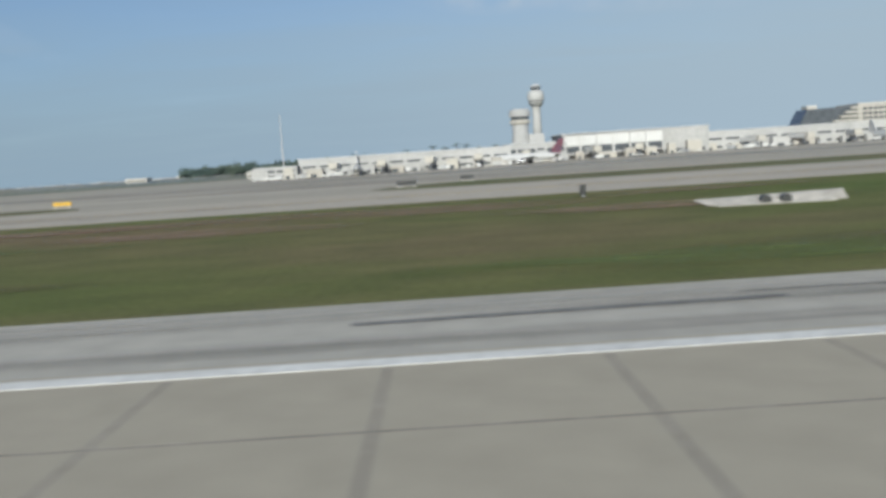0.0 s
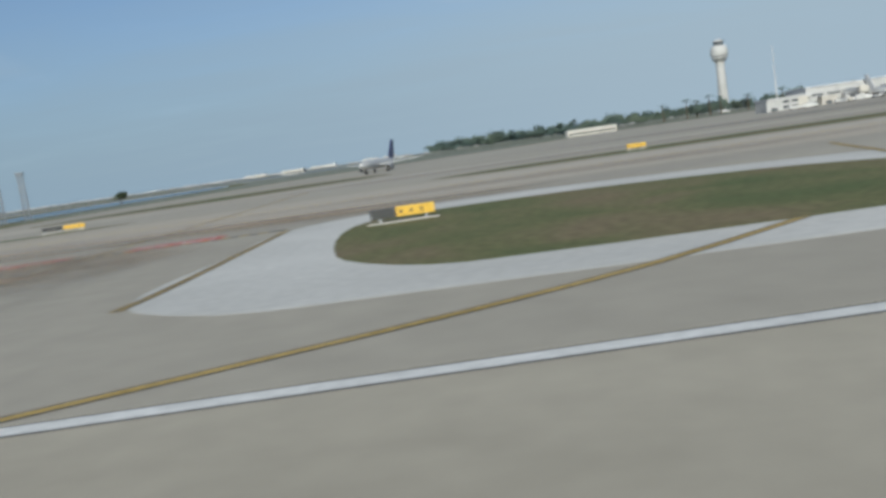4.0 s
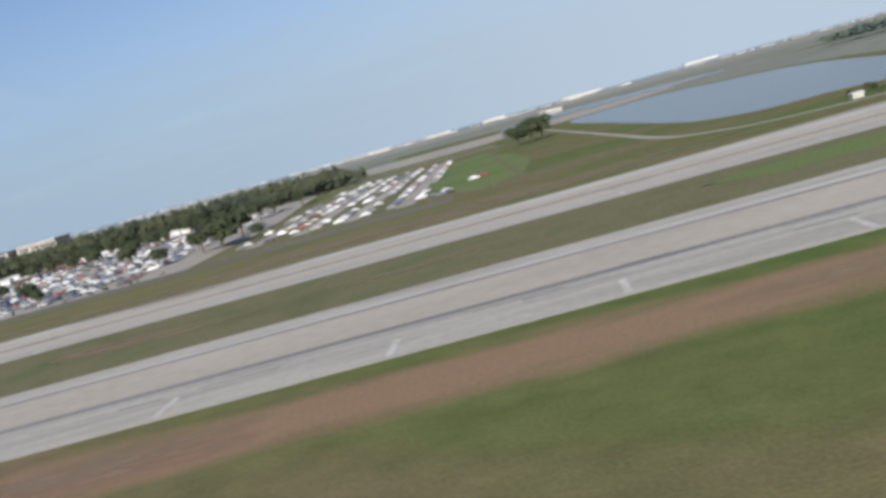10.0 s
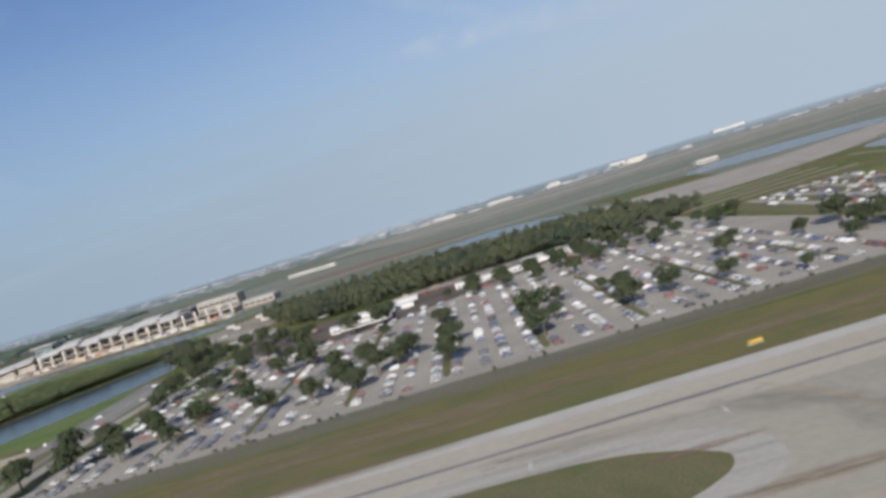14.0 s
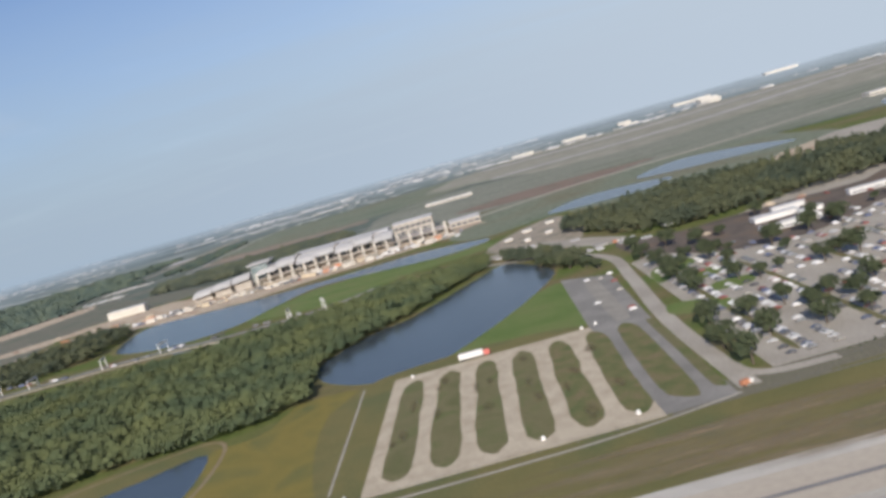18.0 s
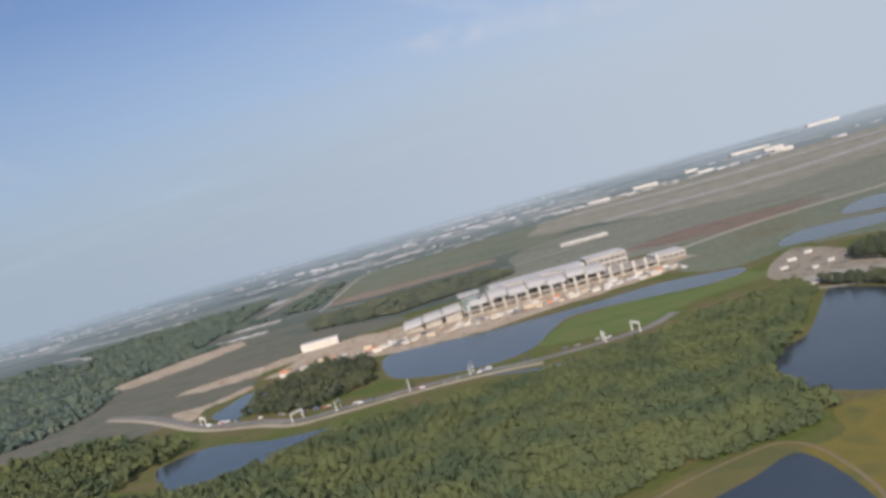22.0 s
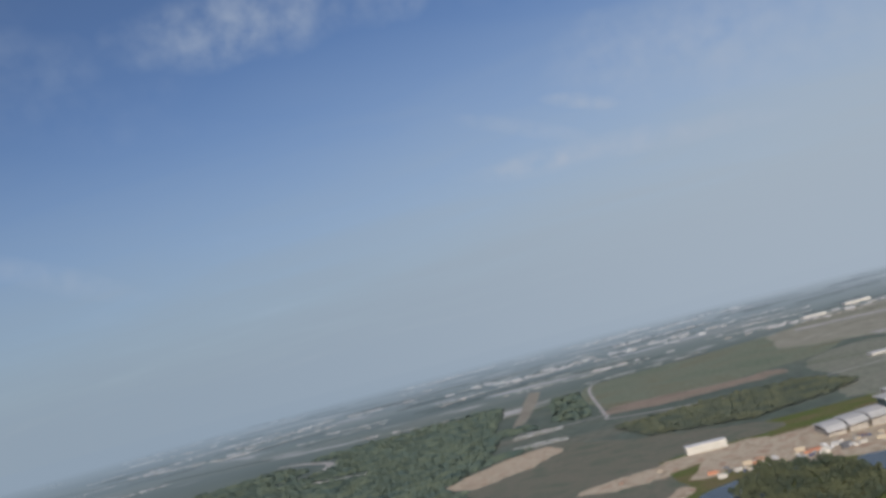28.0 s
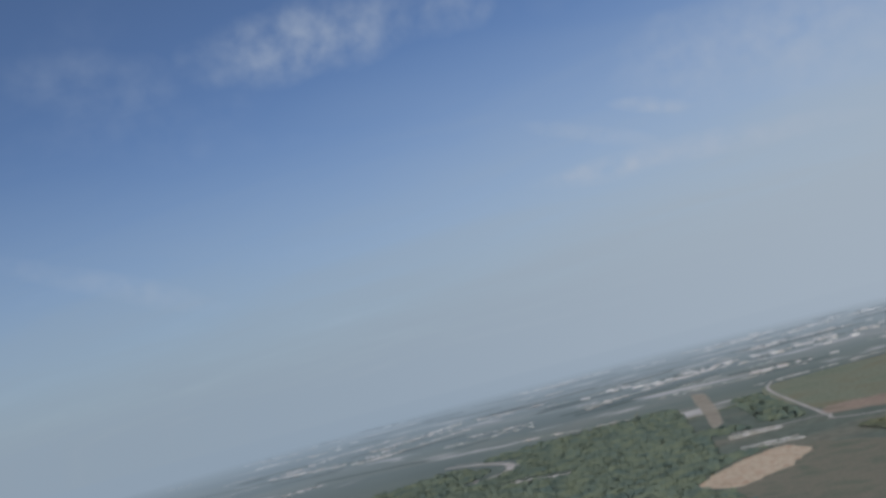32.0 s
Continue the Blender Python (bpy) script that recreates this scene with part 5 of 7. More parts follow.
AISLES = [-564.2 + 9.41 * i for i in range(18)]
for x in (-378, -368.7, -359.2, -349):
    tagged(part("aisle", ribbon([(x, 149), (x + 3, 200), (x + 8, 288)], 3.4, 0.125), LOT), "pale concrete aisle between parked cars", "aisle", kind="structure")
for i in range(7):
    y = 300 + i * 16
    tagged(part("aisle", ribbon([(-385, y), (-320, y + 6)], 3.0, 0.07), LOT), "pale lane between grass strips", "aisle", kind="structure")
for i, x in enumerate(AISLES):
    if i % 2 == 0:
        sheet("planted_island", [(x + 4.0, 150), (x + 4.8, 147), (x + 5.6, 150), (x + 7.0, 225), (x + 6.2, 230), (x + 5.4, 225)], 0.14, GRASS_DULL, "narrow planted strip between rows of cars", "grass", rounded=3)

# ---- trees ----
tree_rng = random.Random(11)
TREE_MESHES = []
for i in range(5):
    r = tree_rng.uniform(2.3, 3.1)
    crown = quads_mesh("crown", [crown_arrays(tree_rng, r, r * 1.35, 0.9, 420, 0.36, 9)], LEAVES)
    TREE_MESHES.append((trunk_mesh(tree_rng, 2.0, 0.2), crown))


def tree(x, y, scale, label, z=0.01):
    tr, cr = tree_rng.choice(TREE_MESHES)
    t = thing("tree", (x, y, z), tree_rng.uniform(0, 360), label, "tree", "broad-leaved trees")
    t.scale = (scale, scale, scale * tree_rng.uniform(0.85, 1.15))
    part("trunk", tr, BARK, t)
    part("crown", cr, LEAVES, t)
    return t


lot_rng = random.Random(21)
for i, x in enumerate(AISLES):
    for y in np.arange(148, 300, 9.5):
        if y > 240 and lot_rng.random() < 0.36:
            tree(x + 4.8 + (y - 145) * 0.02 + lot_rng.uniform(-0.8, 0.8), y + lot_rng.uniform(-3, 3), lot_rng.uniform(0.8, 1.3), "dark green oak between rows of parked cars")
# oaks of the car park, from its road northwards
OAKS_ROAD = [(-570, 159, 1.2), (-569, 146, 1.2), (-567, 176, 1.2), (-560, 159, 1.1), (-560, 227, 1.1), (-559, 208, 0.8), (-559, 214, 1.2), (-558, 175, 1.1), (-556, 236, 1.2), (-549, 177, 1.2), (-549, 157, 1.1), (-547, 210, 1.0), (-546, 170, 1.1), (-545, 223, 0.7), (-544, 242, 1.0), (-543, 205, 1.1), (-542, 231, 1.2), (-541, 256, 1.0), (-539, 176, 1.0), (-539, 158, 0.9), (-537, 207, 0.9), (-536, 168, 1.2), (-536, 247, 0.8), (-528, 177, 1.1), (-527, 225, 1.0)]
OAKS_MIDDLE = [(-526, 237, 1.3), (-526, 204, 1.0), (-520, 162, 1.1), (-520, 208, 1.0), (-517, 203, 1.3), (-511, 160, 1.0), (-509, 182, 1.2), (-505, 164, 1.1), (-502, 158, 1.0), (-501, 180, 1.1), (-499, 215, 0.9), (-498, 167, 1.3), (-494, 172, 1.0), (-492, 177, 1.3), (-484, 215, 1.1), (-483, 159, 1.2), (-482, 177, 1.3), (-482, 210, 0.9), (-465, 188, 0.7), (-464, 158, 1.3), (-463, 175, 1.3), (-460, 170, 1.0), (-456, 192, 0.7), (-454, 239, 0.9)]
OAKS_NORTH = [(-446, 186, 0.8), (-446, 162, 1.3), (-444, 232, 1.1), (-444, 176, 1.3), (-437, 163, 1.0), (-433, 250, 0.9), (-426, 160, 0.8), (-417, 146, 0.7), (-416, 188, 1.1), (-415, 248, 0.9), (-407, 208, 0.7), (-404, 272, 1.2), (-400, 162, 0.8), (-399, 185, 0.9), (-395, 251, 1.1), (-389, 187, 1.5), (-388, 167, 1.5), (-391, 176, 1.3), (-393, 169, 1.2), (-387, 256, 1.2), (-381, 171, 0.7)]
for x, y, size in OAKS_ROAD + OAKS_MIDDLE + OAKS_NORTH:
    tree(x, y, size, "dark green oak between rows of parked cars")
for x, y, size in ((-312, 262, 1.5), (-316, 266, 1.4), (-308, 266, 1.4), (-243.1, 141.5, 0.8), (-239.2, 140.5, 0.85), (-227.4, 150.6, 0.8), (-216.5, 214, 0.9), (-575, 283, 1.2), (-580, 290, 1.2), (-585, 298, 1.2), (-578, 300, 1.1), (-589, 305, 1.2), (-572, 276, 1.0)):
    tree(x, y, size, "broad dark green tree standing alone")

# woods, too many to count
wood_rng = random.Random(31)


def wood(name, plan, step, size, height, clumps, leaf, mat, label, base=0.8, holes=()):
    kinds = [crown_arrays(wood_rng, size, height, base, clumps, leaf, 5) for _ in range(6)]
    arrays = []
    for x, y in scatter(plan, step, wood_rng):
        if any(inside(x, y, h) for h in holes):
            continue
        a, s = wood_rng.uniform(0, 6.283), wood_rng.uniform(0.65, 1.2)
        c, d = math.cos(a), math.sin(a)
        arrays.append(wood_rng.choice(kinds) * (s, s, s * wood_rng.uniform(0.8, 1.2)) @ np.array(((c, d, 0), (-d, c, 0), (0, 0, 1))) + (x, y, 0))
    ob = new(name, quads_mesh(name, arrays, mat))
    return tagged(ob, label, "woods", kind="stuff")


wood("wood", [(-880, 262), (-830, 225), (-785, 186), (-766, 180), (-750, 177), (-735, 184), (-718, 191), (-691, 193), (-676, 198), (-667, 207), (-670, 236), (-668, 250), (-641, 286), (-608, 342), (-606, 366), (-654, 349), (-700, 330), (-750, 320), (-822, 322), (-848, 300), (-880, 290)], 2.5, 2.6, 3.0, 100, 0.42, LEAVES_WOOD, "dense green wood of mixed pines and broad-leaved trees")
wood("wood", [(-980, 330), (-905, 300), (-880, 290), (-810, 232), (-860, 150), (-1000, 180)], 4.0, 2.6, 4.6, 50, 0.75, LEAVES_WOOD, "dense green wood under the flight path")
wood("pine_wood", [(-570, 388), (-557, 356), (-547, 324), (-532, 309), (-509, 312), (-464, 312), (-415, 328), (-388, 336), (-392, 392), (-436, 396), (-492, 428), (-562, 398)], 3.0, 1.9, 5.4, 48, 0.55, LEAVES_PINE, "dark pine wood behind the car park")
wood("wood", [(-883, 404), (-883, 452), (-853, 500), (-817, 470), (-812, 402), (-844, 378)], 3.6, 2.2, 4.0, 46, 0.65, LEAVES_PINE, "dark wood on an island in the lake")
wood("wood", [(-907, 778), (-878, 786), (-775, 800), (-729, 797), (-700, 720), (-733, 692), (-811, 657), (-888, 693)], 4.4, 2.9, 3.0, 32, 0.9, LEAVES_TERMINAL, "low dark wood behind the terminal")
wood("wood", [(-1010, 330), (-918, 320), (-912, 345), (-895, 366), (-930, 400), (-975, 440), (-1020, 440)], 4.2, 2.4, 4.2, 40, 0.75, LEAVES_WOOD, "green wood beside the pond")
wood("grove", [(-602, 347), (-590, 324), (-584, 296), (-577, 288), (-571, 300), (-582, 336), (-597, 358)], 2.6, 1.9, 3.4, 70, 0.5, LEAVES_PINE, "dark grove at the head of the pond")
wood("treeline", [(-135, 410), (-60, 400), (-20, 412), (110, 420), (110, 440), (-20, 440), (-135, 436)], 5.0, 3.2, 5.2, 60, 0.7, LEAVES_HAZED, "dark treeline beyond the apron")
wood("treeline", [(-420, 430), (-370, 330), (-395, 300), (-450, 330)], 4.0, 2.6, 4.6, 46, 0.7, LEAVES_PINE, "dark trees behind the car park")
wood("shrubs", [(-560, 139.8), (-388, 139.8), (-388, 141.6), (-560, 141.6)], 2.1, 0.55, 0.8, 24, 0.18, LEAVES, "clipped hedge shrubs along the car park", 0.1)
wood("shrubs", [(-290, 126), (-262, 118), (-245, 128), (-268, 137)], 4.5, 0.8, 0.9, 24, 0.25, LEAVES, "low shrubs on the lake shore", 0.1)
HOLES = [
    [(-1030, 950), (-1015, 1400), (-945, 1400), (-960, 1000), (-985, 945)],
    [(-1380, 1200), (-1250, 1100), (-1235, 1010), (-1285, 950), (-1310, 955), (-1275, 1040), (-1370, 1150)],
    [(-1066, 672), (-1050, 708), (-1021, 748), (-990, 772), (-950, 780), (-940, 700), (-1000, 600), (-1045, 638)],
    [(-1030, 780), (-1020, 900), (-935, 900), (-940, 770)],
    [(-1260, 930), (-1250, 900), (-1170, 870), (-1165, 905)],
]
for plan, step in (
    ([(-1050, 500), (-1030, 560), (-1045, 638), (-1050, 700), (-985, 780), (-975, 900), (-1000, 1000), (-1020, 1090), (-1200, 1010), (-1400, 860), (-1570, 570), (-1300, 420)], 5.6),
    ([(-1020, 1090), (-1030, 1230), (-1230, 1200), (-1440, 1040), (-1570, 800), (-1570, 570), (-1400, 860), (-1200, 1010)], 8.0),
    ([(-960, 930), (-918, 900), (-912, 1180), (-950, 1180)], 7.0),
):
    wood("far_wood", plan, step, step * 0.72, 2.2, 16, step * 0.3, LEAVES_HAZED, "wide hazy green woods round the airport", 0.4, holes=HOLES)
# dark belts of trees towards the horizon
belt_rng = random.Random(44)
for k in range(130):
    x, y = (belt_rng.uniform(-450, 900), belt_rng.uniform(1640, 2700)) if k < 60 else (belt_rng.uniform(-2200, -350), belt_rng.uniform(1400, 2800))
    d, a, w = belt_rng.uniform(60, 260), belt_rng.uniform(-0.25, 0.5), belt_rng.uniform(14, 40) * y / 1900
    line = [(x + d * math.cos(a) * q / 5 + belt_rng.uniform(-9, 9), y + d * math.sin(a) * q / 5 + belt_rng.uniform(-9, 9)) for q in range(6)]
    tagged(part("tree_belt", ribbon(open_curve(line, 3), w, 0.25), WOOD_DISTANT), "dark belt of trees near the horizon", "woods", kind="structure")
# pale built-up streaks among the far woods: start, end, width
STREAKS_WEST = [(-1682, 1329, -1617, 1363, 12), (-1867, 1721, -1595, 1600, 15), (-1595, 1600, -1422, 1784, 15), (-1654, 1811, -1468, 1996, 18), (-1429, 1974, -1260, 1982, 17), (-1391, 1583, -1264, 1562, 10), (-1254, 1299, -1094, 1238, 9), (-2250, 2451, -2107, 2531, 24), (-2371, 2176, -2328, 2227, 18), (-1841, 2702, -1741, 2660, 26), (-1304, 2623, -1137, 2708, 26), (-1244, 920, -1178, 888, 5), (-1432, 1494, -1260, 1506, 8), (-1177, 1640, -1087, 1660, 9), (-2108, 2192, -1858, 2141, 20), (-1861, 1768, -1638, 2059, 16), (-1623, 1665, -1489, 2076, 14)]
STREAKS_EAST = [(-1154, 1569, -1074, 1665, 11), (-1074, 1665, -847, 1816, 15), (-1045, 1446, -844, 1438, 9), (-731, 2712, -588, 2755, 34), (-776, 2074, -642, 2180, 26), (-522, 2486, -461, 2421, 26), (-383, 2635, -299, 2491, 30), (-775, 2518, -566, 2675, 26), (-614, 2119, -496, 2132, 20), (-542, 1486, -464, 1416, 8), (-633, 1596, -501, 1519, 10), (-902, 1290, -685, 1349, 7), (-150, 1800, 200, 1700, 20), (-500, 1440, -300, 1420, 7)]
STREAKS = STREAKS_WEST + STREAKS_EAST
suburb_rng = random.Random(90)
for i in range(64):
    x, y = (suburb_rng.uniform(-1150, -350), suburb_rng.uniform(1430, 2900)) if i < 40 else (suburb_rng.uniform(-2200, -1150), suburb_rng.uniform(1500, 3100))
    d, a = suburb_rng.uniform(30, 130), suburb_rng.uniform(-0.2, 0.7)
    if y < 2750:
        STREAKS.append((x, y, x + d * math.cos(a), y + d * math.sin(a), 4 + (y - 1400) * 0.011))
streak_rng = random.Random(72)
for x0, y0, x1, y1, w in STREAKS:
    k = 7
    pts = [(x0 + (x1 - x0) * i / k + streak_rng.uniform(-w, w) * 0.6, y0 + (y1 - y0) * i / k + streak_rng.uniform(-w, w) * 0.5) for i in range(k + 1)]
    for i in range(k):
        a, b = pts[i], pts[i + 1]
        v = streak_rng.uniform(0.35, 1.45) * w
        mid = ((a[0] + b[0]) / 2 + streak_rng.uniform(-w, w), (a[1] + b[1]) / 2 + streak_rng.uniform(-w, w))
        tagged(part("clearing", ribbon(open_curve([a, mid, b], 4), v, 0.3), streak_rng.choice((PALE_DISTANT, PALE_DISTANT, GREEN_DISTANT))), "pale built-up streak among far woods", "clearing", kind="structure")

# ---- airport buildings ----
def windows_row(parent, x0, x1, y, z0, z1, pitch, mat=None, face=-1):
    """A row of separate window panes set a little proud of a wall."""
    k = max(1, int((x1 - x0) / pitch))
    step = (x1 - x0) / k
    me = mesh_of("window", box(0.12 * step, 0.88 * step, 0, 0.12, z0, z1), mat or DARK_GLASS)
    for i in range(k):
        ob = part("window", me, None, parent)
        ob.location = (x0 + i * step, y - (0.1 if face < 0 else 0.02), 0)


def block(name, x0, x1, y0, y1, h, label, wall=None, roof=None, rows=(), pitch=3.0, lip=0.25):
    t = thing(name, ((x0 + x1) / 2, y0, 0), 0, label, "building")
    w, d = (x1 - x0) / 2, y1 - y0
    part("wall", box(-w, w, 0, d, 0, h), wall or WHITE_WALL, t)
    part("roof", box(-w - lip, w + lip, -lip, d + lip, h, h + 0.35, 0.08), roof or GREY_ROOF, t)
    for z0, z1 in rows:
        windows_row(t, -w + 0.4, w - 0.4, 0, z0, z1, pitch)
    return t


block("concourse", -47, -36, 207, 216, 3.0, "low white end of an airport concourse", TERMINAL_WALL, WHITE_ROOF, rows=((0.5, 1.2), (1.9, 2.5)), pitch=2.2)
block("concourse", -36, 19, 210, 222, 4.6, "long white airport concourse with ribbon windows", TERMINAL_WALL, WHITE_ROOF, rows=((0.6, 1.2), (2.5, 3.0)), pitch=4.2)
block("concourse", 19, 36, 226, 238, 5.2, "white airport concourse beside the old control tower", TERMINAL_WALL, WHITE_ROOF, rows=((0.5, 1.5), (2.8, 3.9)), pitch=2.6)
hub = block("terminal_hub", 36, 65, 233, 255, 7.2, "white airport terminal hub with broad glazed bays", TERMINAL_WALL, WHITE_ROOF, lip=0.5)
for k in range(6):
    x0 = -14.2 + 4.75 * k
    bay = part("bay", box(x0 + 0.25, x0 + 4.5, -0.25, 0.0, 3.9, 6.7, 0.05), WHITE_WALL, hub, "white panelled bay")
    for q in range(4):
        part("rib", box(x0 + 0.9 + q, x0 + 0.98 + q, -0.3, -0.25, 4.0, 6.6), GREY_ROOF, bay)
    part("window", box(x0 + 0.35, x0 + 4.4, -0.12, 0.0, 1.9, 3.7), DARK_GLASS, hub)
    part("pier", box(x0 - 0.15, x0 + 0.2, -0.7, 0.0, 0, 6.9), WHITE_WALL, hub)
part("canopy", box(-14.4, 14.4, -2.6, -0.7, 1.45, 1.8, 0.06), GREY_ROOF, hub, "flat grey canopy over the gates")
block("plant_block", 65, 79, 236, 252, 7.2, "plain cream-coloured service block", TERMINAL_WALL, rows=((0.3, 1.4),), pitch=6.0)
block("concourse", 79, 150, 240, 252, 5.4, "long white airport concourse with ribbon windows", TERMINAL_WALL, WHITE_ROOF, rows=((0.6, 1.3), (3.0, 3.6)), pitch=5.2)
block("concourse", 150, 260, 246, 262, 5.6, "long white airport concourse with ribbon windows", TERMINAL_WALL, WHITE_ROOF, rows=((0.6, 1.3), (3.0, 3.6)), pitch=5.2)
# hotel with stepped glass atrium beyond the concourse
hotel = thing("hotel", (212, 420, 0), 0, "pale stepped hotel with a dark sloping glass atrium", "building")
part("main_block", box(6, 34, 0, 24, 0, 17.5, 0.2), CONCRETE_WALL, hotel)
for z in np.arange(2, 16, 2.4):
    windows_row(hotel, 8, 33, 0, z, z + 1.2, 2.6)
for k in range(7):
    part("balcony_band", box(-16 + 3.0 * k, 6.5, -4.0 + 0.5 * k, 0.0 + 0.5 * k, 2.2 + 2.1 * k, 3.3 + 2.1 * k, 0.1), CREAM_WALL, hotel, "pale stepped balcony band")
bm = bmesh.new()
prof = [(-28, 0), (8, 0), (8, 16.4), (-14, 16.0), (-20, 16.0), (-24, 9.0)]
lo = [bm.verts.new((px, 0.4, pz)) for px, pz in prof]
hi = [bm.verts.new((px, 14, pz)) for px, pz in prof]
for k in range(6):
    bm.faces.new((lo[k], lo[(k + 1) % 6], hi[(k + 1) % 6], hi[k]))
bm.faces.new(lo[::-1])
bm.faces.new(hi)
bmesh.ops.recalc_face_normals(bm, faces=bm.faces)
part("atrium", bm, DARK_GLASS, hotel, "dark sloping glass atrium")
part("roof_cabin", box(-19, -14, 3, 10, 16, 17.8, 0.1), CREAM_WALL, hotel)


clutter_rng = random.Random(14)
for i in range(34):
    x = -44 + i * 6.6 + clutter_rng.uniform(-2, 2)
    y = (209 if x < 19 else 225 if x < 36 else 232 if x < 79 else 239 if x < 150 else 245) - 1.2
    t = thing("gate_annex", (x, y, 0.02), 0, "small grey gate building against the concourse", "building", "gate annexes")
    w, h = clutter_rng.uniform(0.8, 2.6), clutter_rng.uniform(1.2, 3.6)
    part("wall", box(-w, w, -1.0, 1.0, 0, h, 0.05), clutter_rng.choice((CONCRETE_WALL, TERMINAL_WALL, GREY_ROOF, CREAM_WALL)), t)
    part("roof", box(-w - 0.1, w + 0.1, -1.1, 1.1, h, h + 0.15, 0.03), GREY_ROOF, t)
    d = part("door", box(-w * 0.5, w * 0.3, -1.05, -1.0, 0.05, min(0.9, h * 0.6)), DARK_GLASS, t)
    part("handle", box(w * 0.2, w * 0.25, -1.08, -1.05, 0.35, 0.5), STEEL, d)

def palm(x, y, tall):
    t = thing("palm_tree", (x, y, 0), tree_rng.uniform(0, 360), "tall palm with a thin trunk and drooping fronds", "tree", "palm trees")
    part("trunk", lathe([(0, 0.35), (tall * 0.5, 0.24), (tall, 0.2)], 8), BARK, t)
    quads = []
    for k in range(14):
        a, up = k * 2.399, tree_rng.uniform(-0.1, 0.8)
        d = Vector((math.cos(a), math.sin(a), 0))
        side = Vector((-d.y, d.x, 0)) * 0.28
        c = Vector((0, 0, tall))
        for q in range(3):
            e = c + d * 0.9 + Vector((0, 0, up * 0.6 - 0.35 * q))
            quads += [c - side, e - side * 0.8, e + side * 0.8, c + side]
            c = e
    part("fronds", quads_mesh("fronds", [np.array([tuple(v) for v in quads])], LEAVES_HAZED), None, t)
    return t


for x, y, tall in ((-2, 415, 9.5), (4, 418, 8.5), (10, 416, 10), (15, 414, 9), (30, 416, 8), (46, 412, 9), (-15, 412, 8)):
    palm(x, y, tall)

# control towers
tower = thing("control_tower", (69.5, 559, 0), 0, "tall white concrete airport control tower", "tower")
part("shaft", lathe([(0, 3.5), (10, 3.2), (30, 2.8), (34.2, 2.9)], 20), TERMINAL_WALL, tower)
part("lower_ring", lathe([(34.2, 3.0), (35.4, 4.5), (35.7, 4.6)], 24), TERMINAL_WALL, tower)
# recessed grooves between the rings, coloured dark
part("shadow_gap", lathe([(35.7, 4.1), (36.3, 4.1)], 24), DARK_GLASS, tower, "dark recessed gap between rings")
part("middle_ring", lathe([(36.3, 4.9), (37.0, 5.3), (37.8, 5.3)], 24), TERMINAL_WALL, tower)
part("shadow_gap", lathe([(37.8, 4.7), (38.4, 4.7)], 24), DARK_GLASS, tower, "dark recessed gap between rings")
part("drum", lathe([(38.4, 5.4), (39.2, 5.7), (42.2, 5.6), (44.4, 4.9), (45.2, 3.9)], 24), TERMINAL_WALL, tower)
part("cab", lathe([(45.2, 3.0), (47.8, 3.5)], 16), DARK_GLASS, tower, "dark blue glazed tower cab")
part("cab_roof", lathe([(47.8, 3.6), (48.4, 3.6), (49.0, 2.0), (49.2, 1.8)], 16), GREY_ROOF, tower)
bm = bmesh.new()
for ax in (-1.2, 0.4, 1.3):
    beam(bm, (ax, 0, 49), (ax, 0, 50.6), 0.08)
part("antenna", bm, STEEL, tower)
old = thing("old_control_tower", (26, 251, 0), 0, "short white airport control tower above the concourse", "tower")
part("shaft", lathe([(0, 3.6), (4.5, 3.0), (9, 2.5), (11.5, 2.5)], 16), TERMINAL_WALL, old)
part("lower_deck", lathe([(11.5, 2.5), (12.0, 3.1), (12.9, 3.1), (13.0, 2.7)], 16), CREAM_WALL, old)
part("cab", lathe([(13.0, 2.6), (14.0, 2.9)], 16), DARK_GLASS, old, "dark glazed tower cab")
part("cab_roof", lathe([(14.0, 3.3), (15.6, 3.3), (16.3, 2.6)], 16), TERMINAL_WALL, old)
part("annex", box(2.4, 7, -2, 6, 0, 8.5, 0.1), TERMINAL_WALL, old)
mast = thing("antenna_mast", (-41, 216, 0), 0, "thin white antenna mast", "mast")
part("pole", lathe([(0, 0.22), (8, 0.16), (17, 0.07)], 8), TERMINAL_WALL, mast)
part("foot", box(-0.5, 0.5, -0.5, 0.5, 0, 0.3), CONCRETE_WALL, mast)

# jet bridges
bridge = thing("jet_bridge", (-26, 202, 0), 0, "white jet bridge on a wheeled column", "jet bridge", "jet bridges")
part("tunnel", box(-0.75, 0.75, 0, 8.6, 2.0, 3.3, 0.1), WHITE_WALL, bridge)
part("cabin", box(-1.1, 1.1, -1.6, 0.2, 1.9, 3.5, 0.15), CREAM_WALL, bridge)
part("column", box(-0.25, 0.25, 1.6, 2.1, 0.4, 2.0), STEEL, bridge)
part("bogie", box(-0.8, 0.8, 1.4, 2.3, 0.05, 0.5), DARK_STEEL, bridge)
for x, y in ((-14, 202), (-2, 202), (10, 202), (24, 218), (44, 225), (56, 225), (92, 232), (106, 232), (120, 232), (136, 232), (160, 238), (180, 238)):
    copy_thing(bridge, pose(x, y, 0, 0, 0, tree_rng.uniform(-14, 14)))


